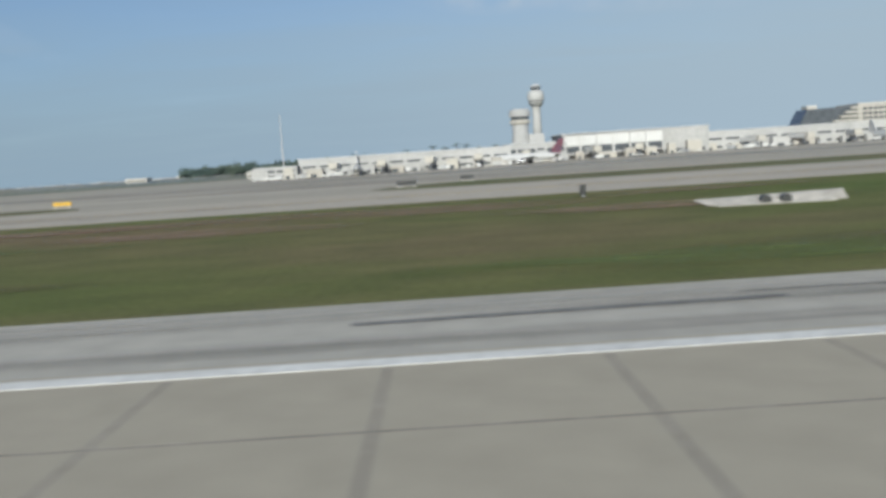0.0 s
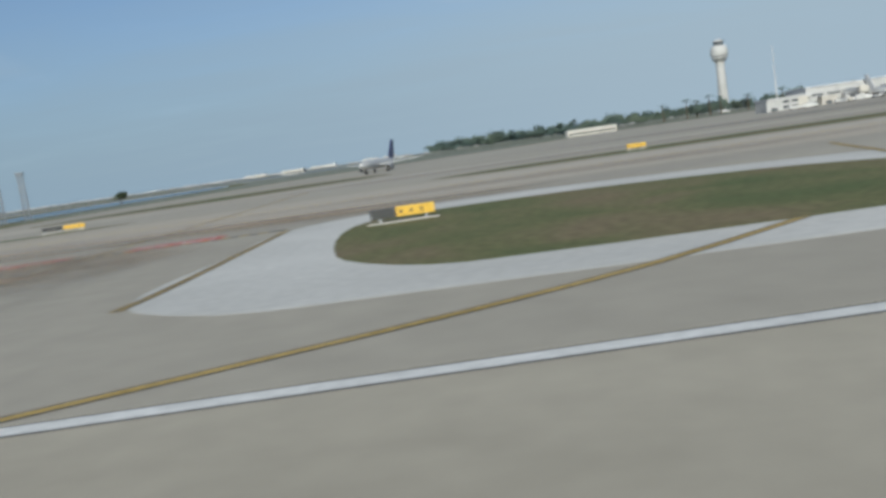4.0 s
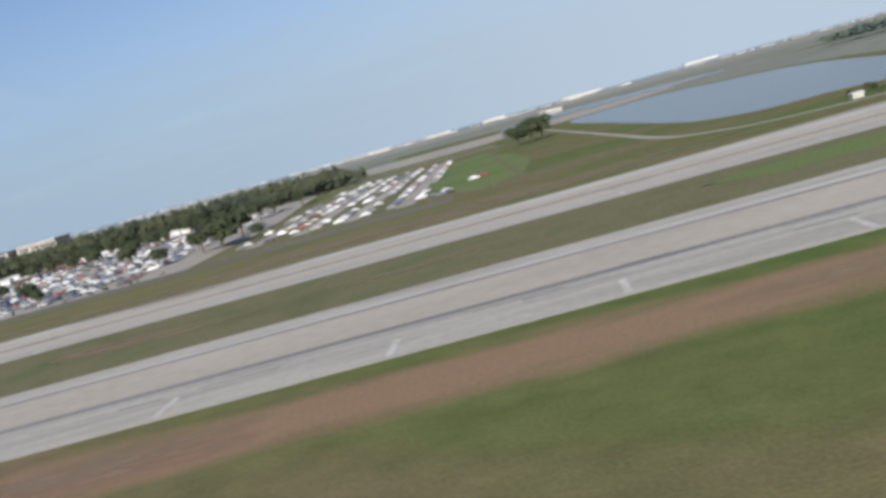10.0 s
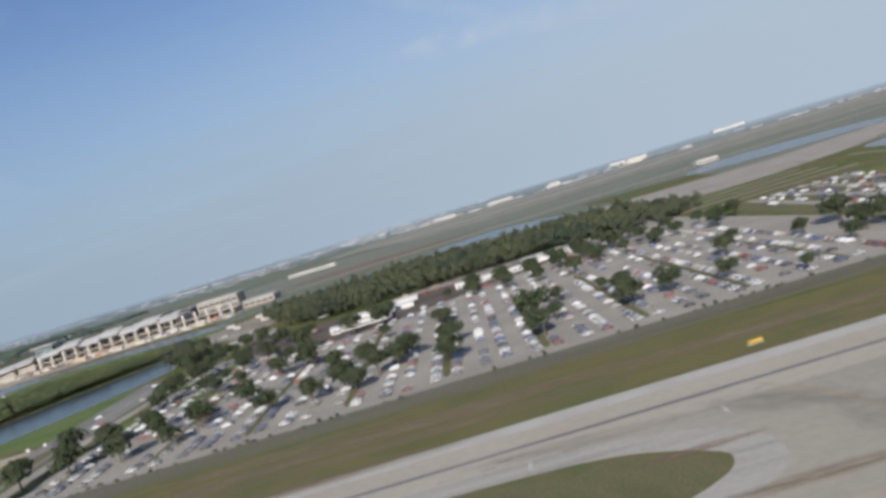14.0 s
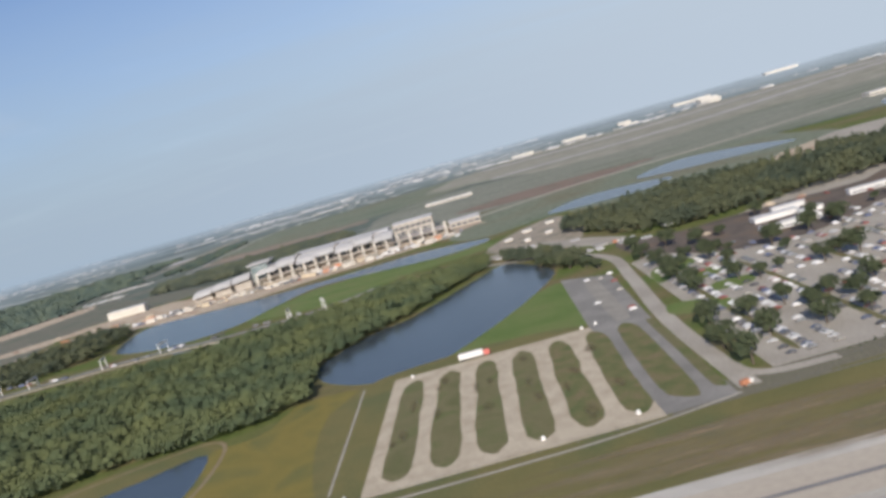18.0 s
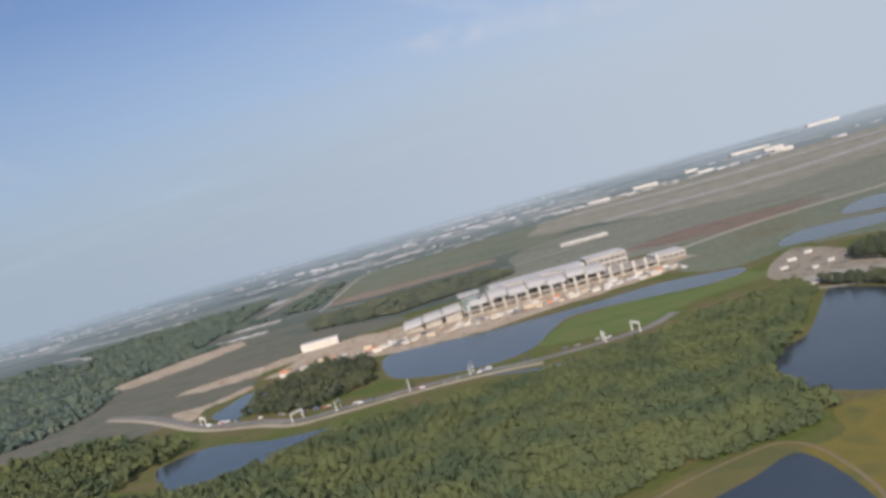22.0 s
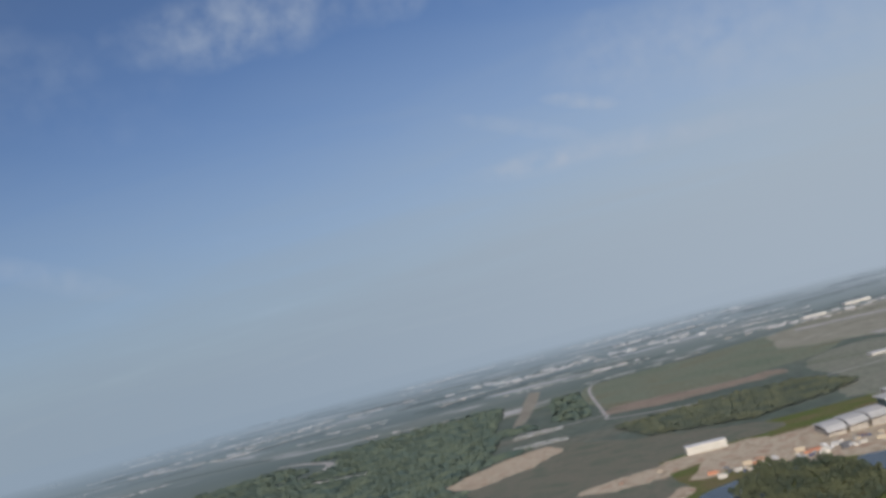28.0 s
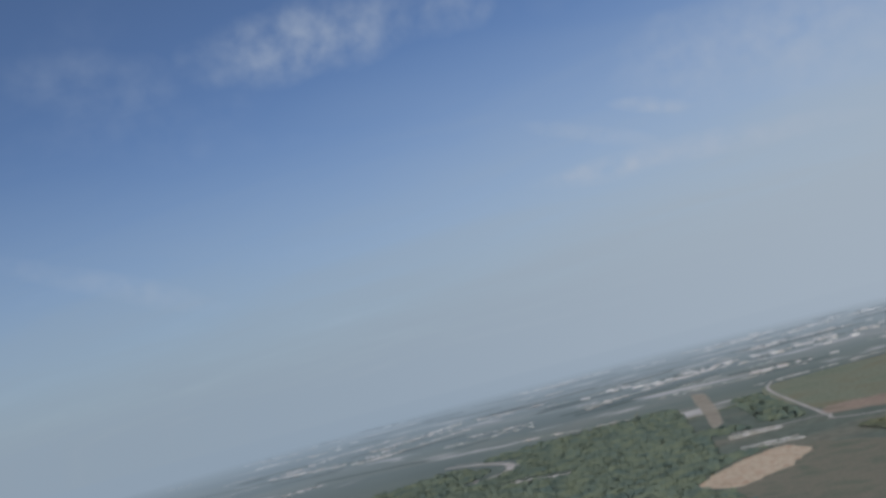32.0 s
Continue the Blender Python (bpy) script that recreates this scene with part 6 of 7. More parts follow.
# ground vehicles on the apron
apron_rng = random.Random(81)
for _ in range(46):
    x = apron_rng.uniform(-44, 150)
    y = (203 if x < 20 else 224 if x < 80 else 232) - apron_rng.uniform(0.5, 7)
    t = thing("service_vehicle", (x, y, 0.02), apron_rng.choice((0, 90, 180)) + apron_rng.uniform(-8, 8), "small pale service vehicle on the apron", "vehicle", "service vehicles")
    L, h = apron_rng.uniform(0.9, 2.0), apron_rng.uniform(0.6, 1.3)
    mat = apron_rng.choice((WHITE_WALL, WHITE_WALL, CREAM_WALL, STEEL, GREY_ROOF))
    part("body", box(-L, L * 0.45, -0.45, 0.45, 0.22, h, 0.05), mat, t)
    part("cab", box(L * 0.5, L, -0.42, 0.42, 0.2, 0.75, 0.08), WHITE_WALL, t)
    for wx in (-L * 0.7, L * 0.75):
        for wy in (-0.4, 0.4):
            part("wheel", lathe([(-0.07, 0.18), (0.07, 0.18)], 8, (wx, wy, 0.18), "y"), TYRE, t)


# airliners
def airliner(x, y, turn, tail_mat, label, s=1.0):
    t = thing("airliner", (x, y, 0), turn, label, "aeroplane", "airliners")
    part("fuselage", lathe([(-9, 0.05), (-8.6, 0.45), (-7.6, 0.8), (-6, 0.94), (4, 0.94), (6.5, 0.7), (8.6, 0.28), (9, 0.1)], 14, (0, 0, 1.75), "x"), WHITE_ROOF, t)
    for side in (-1, 1):
        bm = bmesh.new()
        a = [(-1.6, 0.7 * side, 1.35), (1.6, 0.7 * side, 1.35), (4.0, 8.0 * side, 1.9), (3.1, 8.0 * side, 1.9)]
        lo = [bm.verts.new(c) for c in a]
        hi = [bm.verts.new((c[0], c[1], c[2] + (0.25 if i < 2 else 0.08))) for i, c in enumerate(a)]
        for i in range(4):
            bm.faces.new((lo[i], lo[(i + 1) % 4], hi[(i + 1) % 4], hi[i]))
        bm.faces.new(lo[::-1])
        bm.faces.new(hi)
        bmesh.ops.recalc_face_normals(bm, faces=bm.faces)
        part("wing", bm, WHITE_ROOF, t)
        jet = part("engine", lathe([(-2.2, 0.42), (-1.9, 0.55), (-0.4, 0.5), (0.2, 0.3)], 12, (0, 2.8 * side, 0.85), "x"), STEEL, t, "round grey jet engine")
        part("intake", lathe([(-2.215, 0.36), (-2.19, 0.36)], 12, (0, 2.8 * side, 0.85), "x"), TYRE, jet, "dark engine intake")
        bm = bmesh.new()
        add_box(bm, 7.2, 8.6, min(0.1 * side, 3.0 * side), max(0.1 * side, 3.0 * side), 2.1, 2.2)
        part("tailplane", bm, WHITE_ROOF, t)
    bm = bmesh.new()
    a = [(5.6, 2.4), (8.6, 2.2), (9.6, 6.0), (8.3, 6.0)]
    lo = [bm.verts.new((p, -0.12, q)) for p, q in a]
    hi = [bm.verts.new((p, 0.12, q)) for p, q in a]
    for i in range(4):
        bm.faces.new((lo[i], lo[(i + 1) % 4], hi[(i + 1) % 4], hi[i]))
    bm.faces.new(lo[::-1])
    bm.faces.new(hi)
    bmesh.ops.recalc_face_normals(bm, faces=bm.faces)
    part("tail_fin", bm, tail_mat, t)
    part("cockpit_window", box(-8.3, -7.9, -0.5, 0.5, 2.2, 2.42, 0.03), DARK_GLASS, t, "dark cockpit windows")
    for gx, gy in ((-6.6, 0), (0.8, 1.3), (0.8, -1.3)):
        bm = lathe([(-0.16, 0.28), (0.16, 0.28)], 10, (gx, gy, 0.28), "y")
        beam(bm, (gx, gy, 0.3), (gx, gy, 1.4), 0.07)
        part("landing_gear", bm, TYRE, t)
    return t


TAIL_DARK = surface("tail_blue", (0.03, 0.04, 0.10), (0.05, 0.06, 0.14), 0.6, 3.0, 0.4, bump=0)
TAIL_RED = surface("tail_red_blue", (0.035, 0.04, 0.09), (0.16, 0.035, 0.045), 0.5, 2.0, 0.4, bump=0)
airliner(-144, 156, 72, TAIL_DARK, "white airliner taxiing on the apron")
airliner(22.6, 206, -15, TAIL_RED, "white airliner with a dark red tail at its gate")
airliner(-20, 200, 95, WHITE_ROOF, "white airliner parked at the concourse")
airliner(128, 230, 92, WHITE_ROOF, "white airliner parked at the concourse")

# pale sheds and huts beyond the taxiways
for x0, x1, y0, y1, h, label in (
    (-226, -222.6, 150, 152.5, 0.95, "white shed beside the lake"), (-235.2, -234.2, 138, 139, 0.7, "low white hut beside the lake"), (-233.6, -232.6, 138, 139, 0.7, "low white hut beside the lake"), (-247.6, -245, 138.6, 140.6, 0.85, "cream pump house on the lake shore"),
    (-236, -229.6, 141.6, 144.4, 1.0, "low pale greenhouse among trees"), (-241.2, -240.2, 138, 139, 0.55, "small white equipment cabin"), (-255.4, -252.8, 135.4, 136.8, 0.7, "small pale pinkish equipment cabin"),
    (-279.8, -278.2, 122.8, 124, 0.55, "small pale equipment cabin"), (-267.2, -266.2, 129.4, 130.2, 0.45, "small white equipment cabin"),
    (-258, -240, 668, 680, 3.2, "pale hangar on a far apron"), (-60, -22, 1676, 1700, 6, "large white hangar on the horizon"), (-233, -208, 1674, 1695, 5, "white hangar on the horizon"),
    (-110, -74, 1516, 1540, 6, "large white hangar on the horizon"), (-262, -236, 1508, 1530, 4.6, "pale hangar on the horizon"), (-370, -322, 1576, 1596, 4.4, "long pale shed on the horizon"), (-480, -440, 1485, 1500, 4.2, "pale shed on the horizon"),
    (-880, -852, 582, 590, 5.0, "long cream site shed beside the haul road"), (-640, -590, 838, 852, 2.6, "long pale unfinished building"), (-78, -58, 330, 336, 2.4, "low white building beyond the apron"),
    (-520, -500, 258, 262, 1.7, "low white bus shelter in the car park"), (-478, -452, 282, 285, 1.6, "low white bus shelter in the car park"), (-452, -436, 300, 303, 1.6, "low white bus shelter in the car park")):
    block("shed" if h > 1.3 else "equipment_cabin", x0, x1, y0, y1, h, label, CREAM_WALL if "cream" in label or "pale" in label or "beyond" in label or "horizon" in label else WHITE_WALL, WHITE_ROOF if h > 4 else GREY_ROOF, rows=((h * 0.25, h * 0.6),) if 1.3 < h < 4 else (), pitch=1.6 if h < 4 else 9.0, lip=0.12)

# lattice lamp masts
lamp = thing("lattice_mast", (-241, 158, 0), 0, "tall grey steel lattice mast", "mast", "lattice masts")
for sx in (-0.5, 0.5):
    for sy in (-0.5, 0.5):
        bm = bmesh.new()
        beam(bm, (sx, sy, 0), (sx * 0.8, sy * 0.8, 9.4), 0.04)
        part("leg", bm, MAST_STEEL, lamp)
for z in np.arange(0.3, 9.0, 0.9):
    for (a, b), (c, d) in (((-0.5, -0.5), (0.5, -0.5)), ((0.5, -0.5), (0.5, 0.5)), ((0.5, 0.5), (-0.5, 0.5)), ((-0.5, 0.5), (-0.5, -0.5))):
        k0, k1 = 1 - 0.2 * z / 9.4, 1 - 0.2 * (z + 0.9) / 9.4
        for (p, q), (u, v) in (((a, b), (c, d)), ((c, d), (a, b))):
            bm = bmesh.new()
            beam(bm, (p * k0, q * k0, z), (u * k1, v * k1, z + 0.9), 0.022)
            part("brace", bm, MAST_STEEL, lamp)
part("platform", box(-0.7, 0.7, -0.5, 0.5, 9.3, 9.7), MAST_STEEL, lamp)
for x, y in ((-228.6, 158), (-217.6, 157), (-213.2, 158)):
    copy_thing(lamp, pose(x, y, 0, 0, 0, 10))

# airfield signs
def airfield_sign(x, y, w, yellow, label, turn=0.0, h=0.4):
    flip = -1 if turn else 1
    t = thing("airfield_sign", (x, y, 0.02), 0, label, "sign", "airfield signs")
    k = w * (1 - yellow)
    if k > 0.05:
        xa, xb = sorted((-w / 2 * flip, (-w / 2 + k) * flip))
        part("black_panel", box(xa, xb, -0.1, 0.1, 0.2, 0.2 + h, 0.02), SIGN_BLACK, t, "black sign panel")
    if yellow > 0.05:
        xa, xb = sorted(((-w / 2 + k + 0.01) * flip, w / 2 * flip))
        panel = part("yellow_panel", box(xa, xb, -0.1, 0.1, 0.2, 0.2 + h, 0.02), SIGN_YELLOW, t, "yellow sign panel")
        n = max(1, int(w * yellow / 0.45))
        for i in range(n):
            bx = xa + 0.15 + i * (w * yellow - 0.3) / n
            part("dark_bar", box(bx, bx + 0.09, -0.112, -0.1, 0.32, 0.08 + h), SIGN_BLACK, panel)
    for px in (-w * 0.36, w * 0.36):
        part("post", box(px - 0.05, px + 0.05, -0.05, 0.05, 0, 0.22), STEEL, t)
    part("footing", box(-w / 2 - 0.15, w / 2 + 0.15, -0.25, 0.25, -0.02, 0.04), PALE, t)
    return t


def lettering(words, tall, mat, x, z, y):
    """Flat upright letters facing the runway."""
    cu = bpy.data.curves.new("letters", "FONT")
    cu.body, cu.size, cu.align_x, cu.align_y, cu.extrude = words, tall * 1.35, "CENTER", "CENTER", 0.004
    tmp = bpy.data.objects.new("letters", cu)
    scene.collection.objects.link(tmp)
    bpy.context.view_layer.update()
    me = bpy.data.meshes.new_from_object(tmp.evaluated_get(bpy.context.evaluated_depsgraph_get()))
    bpy.data.objects.remove(tmp)
    for v in me.vertices:
        v.co = (v.co.x + x, y - v.co.z, v.co.y + z)
    me.materials.clear()
    me.materials.append(mat)
    return me


def arrow(x, z, size, way, y):
    bm = bmesh.new()
    add_box(bm, x - size * 0.5, x + size * 0.5, y - 0.006, y, z - size * 0.11, z + size * 0.11)
    tip = [bm.verts.new((x + way * size * 0.85, q, z)) for q in (y - 0.006, y)]
    for dz in (-0.42, 0.42):
        tip += [bm.verts.new((x + way * size * 0.3, q, z + dz * size)) for q in (y - 0.006, y)]
    a, b, c, d, e, f = tip
    for face in ((a, c, e), (b, f, d), (a, b, d, c), (c, d, f, e), (e, f, b, a)):
        bm.faces.new(face)
    return bm


def lettered_sign(x, y):
    t = thing("airfield_sign", (x, y, 0.02), 0, "black and yellow taxiway sign with letters and arrows", "sign", "airfield signs")
    part("black_panel", box(-1.05, -0.44, -0.1, 0.1, 0.16, 0.58, 0.02), SIGN_BLACK, t, "blank black sign panel")
    here = part("location_panel", box(-0.42, -0.05, -0.1, 0.1, 0.16, 0.58, 0.02), SIGN_BLACK, t, "black panel with a yellow letter")
    part("letter", lettering("E", 0.26, SIGN_YELLOW, -0.235, 0.37, -0.108), SIGN_YELLOW, here)
    way = part("yellow_panel", box(-0.03, 1.05, -0.1, 0.1, 0.16, 0.58, 0.02), SIGN_YELLOW, t, "yellow panel with a black letter and arrows")
    part("letter", lettering("H", 0.26, SIGN_BLACK, 0.51, 0.37, -0.108), SIGN_BLACK, way)
    part("arrow", arrow(0.22, 0.37, 0.2, -1, -0.102), SIGN_BLACK, way)
    part("arrow", arrow(0.8, 0.37, 0.2, 1, -0.102), SIGN_BLACK, way)
    for px in (-0.75, -0.2, 0.3, 0.8):
        part("post", box(px - 0.04, px + 0.04, -0.04, 0.04, 0, 0.18), STEEL, t)
    part("footing", box(-1.35, 1.35, -0.3, 0.3, -0.02, 0.04), PALE, t)


lettered_sign(-168.0, 35.2)
FLIPPED = {(-78.4, 34.2), (-174.0, 35.4), (-218.4, 35.2)}
for x, y, w, f, label in (
    (-39, 83.5, 1.9, 1.0, "yellow taxiway sign with black figures"), (-78.4, 34.2, 2.0, 0.7, "yellow and black taxiway sign"), (-114.4, 76.4, 1.8, 1.0, "yellow taxiway sign with black figures"), (-71, 73.5, 2.0, 0.0, "dark grey back of a taxiway sign"), (-3.2, 78.5, 1.9, 0.0, "dark grey back of a taxiway sign"),
    (3, 87, 1.4, 0.0, "dark grey back of a taxiway sign"), (-174.0, 35.4, 2.0, 0.55, "yellow and black taxiway sign"), (-171.4, 36.8, 0.6, 0.0, "small dark sign in the grass"),
    (-167.8, 76.2, 2.0, 1.0, "yellow taxiway sign with black figures"), (-170, 76.4, 1.9, 0.0, "dark grey back of a taxiway sign"), (-135, 32.5, 2.6, 0.6, "yellow and black taxiway sign"), (-210.6, 75.2, 1.8, 1.0, "yellow taxiway sign with black figures"), (-211.5, 36.2, 2.2, 0.55, "yellow and black taxiway sign"),
    (-218.4, 35.2, 2.0, 0.55, "yellow and black taxiway sign"), (-214.4, 37.2, 0.8, 0.0, "small dark sign in the grass"), (-266.6, 36.4, 2.2, 0.55, "yellow and black taxiway sign"), (-267.9, 75.4, 1.6, 1.0, "yellow taxiway sign with black figures"), (-248.8, 107.2, 1.8, 1.0, "yellow taxiway sign with black figures"),
    (-441.6, 111, 2.0, 1.0, "yellow taxiway sign with black figures"), (-422, 76.6, 2.6, 0.0, "dark grey back of a taxiway sign")):
    airfield_sign(x, y, w, f, label, 180.0 if (x, y) in FLIPPED else 0.0)
for x, y in ((-256.1, 18.5), (7.4, 41.9), (-49.3, 39.7), (-90.1, 16.8), (-171.6, 22.5)):
    t = thing("distance_marker", (x, y, 0.0), 0, "dark upright airfield marker board on a post", "sign")
    k = 0.6 if x == -90.1 else 1.0
    part("board", box(-0.16 * k, 0.16 * k, -0.06, 0.06, 0.12, 0.12 + 0.55 * k, 0.02), SIGN_YELLOW if k < 1 else SIGN_BLACK, t)
    part("post", box(-0.05, 0.05, -0.04, 0.04, 0, 0.25), STEEL, t)

# culvert head wall with two pipes
culvert = thing("culvert", (12.6, 30.6, 0), -6, "pale concrete culvert head wall with two dark pipe mouths", "culvert")
bm = bmesh.new()
v = [bm.verts.new(c) for c in ((-2.0, -0.4, 0.0), (2.0, -0.4, 0.0), (2.75, 0.5, 0.36), (-2.4, 0.5, 0.22), (-2.4, 0.0, 0.0), (2.75, 0.0, 0.0), (2.9, 0.9, 0.34), (-2.8, 0.9, 0.2))]
for f in ((0, 1, 2, 3), (4, 7, 6, 5), (0, 4, 5, 1), (1, 5, 6, 2), (2, 6, 7, 3), (3, 7, 4, 0)):
    bm.faces.new([v[i] for i in f])
bmesh.ops.recalc_face_normals(bm, faces=bm.faces)
part("head_wall", bm, CONCRETE_WALL, culvert)
for px in (-0.35, 0.4):
    part("pipe", lathe([(-0.52, 0.19), (-0.1, 0.19)], 16, (px, 0.06, 0.14), "y"), SIGN_BLACK, culvert, "dark round pipe mouth")
part("apron_slab", box(-2.2, 2.1, -0.75, -0.38, -0.02, 0.03, 0.01), CONCRETE_WALL, culvert)

# ---- new south terminal ----
south = thing("south_terminal", (-700, 530, 0), 0, "long unfinished terminal with white curved roofs and raw concrete piers", "building")
part("ground_floor", box(-56, 78, 8, 40, 0, 3.4), DUSTY_WALL, south)
part("upper_floor", box(-54, 40, 10, 40, 3.4, 7.0), DUSTY_WALL, south)
part("deck", box(-58, 82, 3, 12, 3.4, 4.0), DUSTY_WALL, south)
me = mesh_of("pier", box(-0.7, 0.7, 3.4, 5.0, 0, 8.2, 0.05), CREAM_WALL)
for i in range(17):
    ob = part("pier", me, None, south)
    ob.location = (-54 + i * 8.2, 0, 0)
for i in range(7):
    bm = bmesh.new()
    x0, x1 = -53 + i * 13.6, -40.2 + i * 13.6
    h = 9.2 + 1.4 * (i % 2)
    prof = [(2, h - 1.6), (8, h + 0.7), (16, h + 1.8), (26, h + 1.6), (38, h)]
    lo = [bm.verts.new((x0, py, pz)) for py, pz in prof] + [bm.verts.new((x0, py, pz - 0.5)) for py, pz in prof[::-1]]
    hi = [bm.verts.new((x1, v.co.y, v.co.z)) for v in lo]
    for k in range(10):
        bm.faces.new((lo[k], lo[(k + 1) % 10], hi[(k + 1) % 10], hi[k]))
    bm.faces.new(lo[::-1])
    bm.faces.new(hi)
    bmesh.ops.recalc_face_normals(bm, faces=bm.faces)
    part("roof_shell", bm, DUSTY_ROOF, south, "white curved roof shell")
windows_row(south, -52, 38, 10, 3.7, 7.0, 4.1)
windows_row(south, 40, 76, 8, 0.8, 3.0, 6.0)
part("glass_hall", box(-57.5, -46, 9, 24, 0, 14.0, 0.15), TEAL_GLASS, south, "tall teal glass entrance hall")
part("hall_roof", box(-59.5, -44, 7, 26, 14.0, 14.8, 0.2), DUSTY_ROOF, south)
for i in range(6):
    part("mullion", box(-57.6 + i * 2.3, -57.35 + i * 2.3, 8.8, 9.0, 0, 14.0), STEEL, south)
for z in (4, 8, 12):
    part("transom", box(-57.5, -46, 8.82, 8.98, z, z + 0.25), STEEL, south)
for i, (a, w, h) in enumerate(((-100, 13, 6.4), (-86, 13, 7.8), (-72, 13, 9.0))):
    bm = bmesh.new()
    prof = [(4, h - 2.4), (9, h - 0.3), (18, h + 0.5), (30, h - 0.6)]
    lo = [bm.verts.new((a, py, pz - 0.6)) for py, pz in prof] + [bm.verts.new((a, py, pz - 1.1)) for py, pz in prof[::-1]]
    hi = [bm.verts.new((a + w, v.co.y, v.co.z + 0.9)) for v in lo]
    for k in range(8):
        bm.faces.new((lo[k], lo[(k + 1) % 8], hi[(k + 1) % 8], hi[k]))
    bm.faces.new(lo[::-1])
    bm.faces.new(hi)
    bmesh.ops.recalc_face_normals(bm, faces=bm.faces)
    part("roof_shell", bm, DUSTY_ROOF, south, "white curved roof shell")
    part("hall", box(a + 1, a + w - 0.5, 7, 30, 0, h - 2.6), DUSTY_WALL, south)
block("terminal_wing", -661, -631, 586, 610, 10.2, "pale flat-roofed back wing of the new terminal", DUSTY_WALL, rows=((2, 4), (6, 8)), pitch=4.0)
block("terminal_wing", -735, -664, 578, 602, 9.4, "long pale back wing of the new terminal", DUSTY_WALL, rows=((2, 4), (6, 8)), pitch=4.0)
block("parking_deck", -620, -598, 552, 575, 4.0, "low raw concrete deck beside the terminal", DUSTY_WALL, rows=((1, 2.6),), pitch=4.0)

# highway gantries
gantry = thing("gantry", (-762, 364, 0.03), 75, "white steel sign gantry over the highway", "gantry", "highway gantries")
for sx in (-3.4, 3.4):
    part("post", lathe([(0, 0.24), (4.6, 0.2)], 8, (sx, 0, 0)), WHITE_WALL, gantry)
bm = bmesh.new()
beam(bm, (-3.5, 0, 4.5), (3.5, 0, 4.5), 0.16)
beam(bm, (-3.5, 0, 3.8), (3.5, 0, 3.8), 0.12)
for i in range(8):
    beam(bm, (-3.4 + i * 0.85, 0, 3.8), (-2.55 + i * 0.85, 0, 4.5), 0.04)
part("truss", bm, WHITE_WALL, gantry)
part("sign_panel", box(-1.8, 1.2, -0.2, -0.1, 3.6, 4.8, 0.03), CREAM_WALL, gantry)
for x, y, a in ((-826, 365, 80), (-846, 366, 50), (-792, 366, 95), (-905, 412, 130), (-700, 357, 90), (-684, 360, 110)):
    copy_thing(gantry, pose(x, y, 0.03, 0, 0, a))


# vehicles
def car_mesh():
    bm = bmesh.new()
    add_box(bm, -1.05, 1.05, -0.41, 0.41, 0.13, 0.42, 0.07)
    v = add_box(bm, -0.62, 0.5, -0.37, 0.37, 0.4, 0.68)
    for q in v[4:]:
        q.co.x *= 0.74
        q.co.y *= 0.88
    return bm


def car_glass():
    bm = bmesh.new()
    v = add_box(bm, -0.66, 0.54, -0.385, 0.385, 0.43, 0.63)
    for q in v[4:]:
        q.co.x *= 0.78
        q.co.y *= 0.9
    return bm


car_body = mesh_of("body", car_mesh(), CAR_PAINT)
car_windows = mesh_of("glasshouse", car_glass(), DARK_GLASS)
car_wheel = mesh_of("wheel", lathe([(-0.08, 0.16), (0.08, 0.16)], 10, (0, 0, 0), "y"), TYRE)
car = thing("car", (-560, 146, 0.12), 90, "parked car facing an aisle", "car", "parked cars")
part("body", car_body, None, car)
part("glasshouse", car_windows, None, car)
for wx in (-0.66, 0.66):
    for wy in (-0.38, 0.38):
        w = part("wheel", car_wheel, None, car)
        w.location = (wx, wy, 0.16)

spots_near, spots_far = [], []
car_rng = random.Random(41)
for i, x in enumerate(AISLES):
    for y in np.arange(146.0, 262, 1.28):
        for off, a in ((-2.75, 0), (2.75, 180)):
            if i == 0 and off < 0:
                continue
            full = 0.56 if y < 200 else 0.42
            full *= 0.55 + 0.45 * math.sin(i * 1.7 + y * 0.06) ** 2
            if car_rng.random() < full:
                p = (x + off + (y - 146) * 0.02 + car_rng.uniform(-0.15, 0.15), y, 0.12, math.radians(a + car_rng.choice((0, 180)) + car_rng.uniform(-2, 2)), 1.0)
                (spots_near if y < 160 else spots_far).append((p[0], p[1], 0.026, p[3], 1.0))
for x in (-378, -368.7, -359.2, -349):
    for y in np.arange(152.0, 282, 1.28):
        for off in (-2.6, 2.6):
            if car_rng.random() < 0.52 * (0.25 + 0.75 * math.sin(x * 1.3 + y * 0.045) ** 2):
                spots_far.append((x + off + (y - 150) * 0.058, y, 0.028, math.radians(car_rng.choice((0, 180)) + 3), 1.0))
for y in np.arange(205.0, 268, 1.4):
    for x in (-585, -580.5, -577):
        if car_rng.random() < 0.07:
            spots_far.append((x + (y - 205) * 0.1, y, 0.035, car_rng.uniform(-0.1, 0.1), 1.0))
for x, y in ((-342, 150), (-340.5, 152), (-343.6, 153), (-341, 156), (-335, 170), (-333, 171)):
    spots_far.append((x, y, 0.03, car_rng.uniform(0, 0.5), 1.1))
for _ in range(70):
    spots_far.append((car_rng.uniform(-555, -400), car_rng.uniform(262, 300), 0.026, car_rng.uniform(0, 6.28), car_rng.uniform(0.9, 1.5)))
for _ in range(36):
    k = car_rng.uniform(0, 1)
    spots_far.append((-905 + 220 * k, 411 - 48 * min(1, k * 2.2) + car_rng.uniform(-2, 2), 0.04, car_rng.uniform(-0.3, 0.1), car_rng.uniform(1.0, 1.8)))
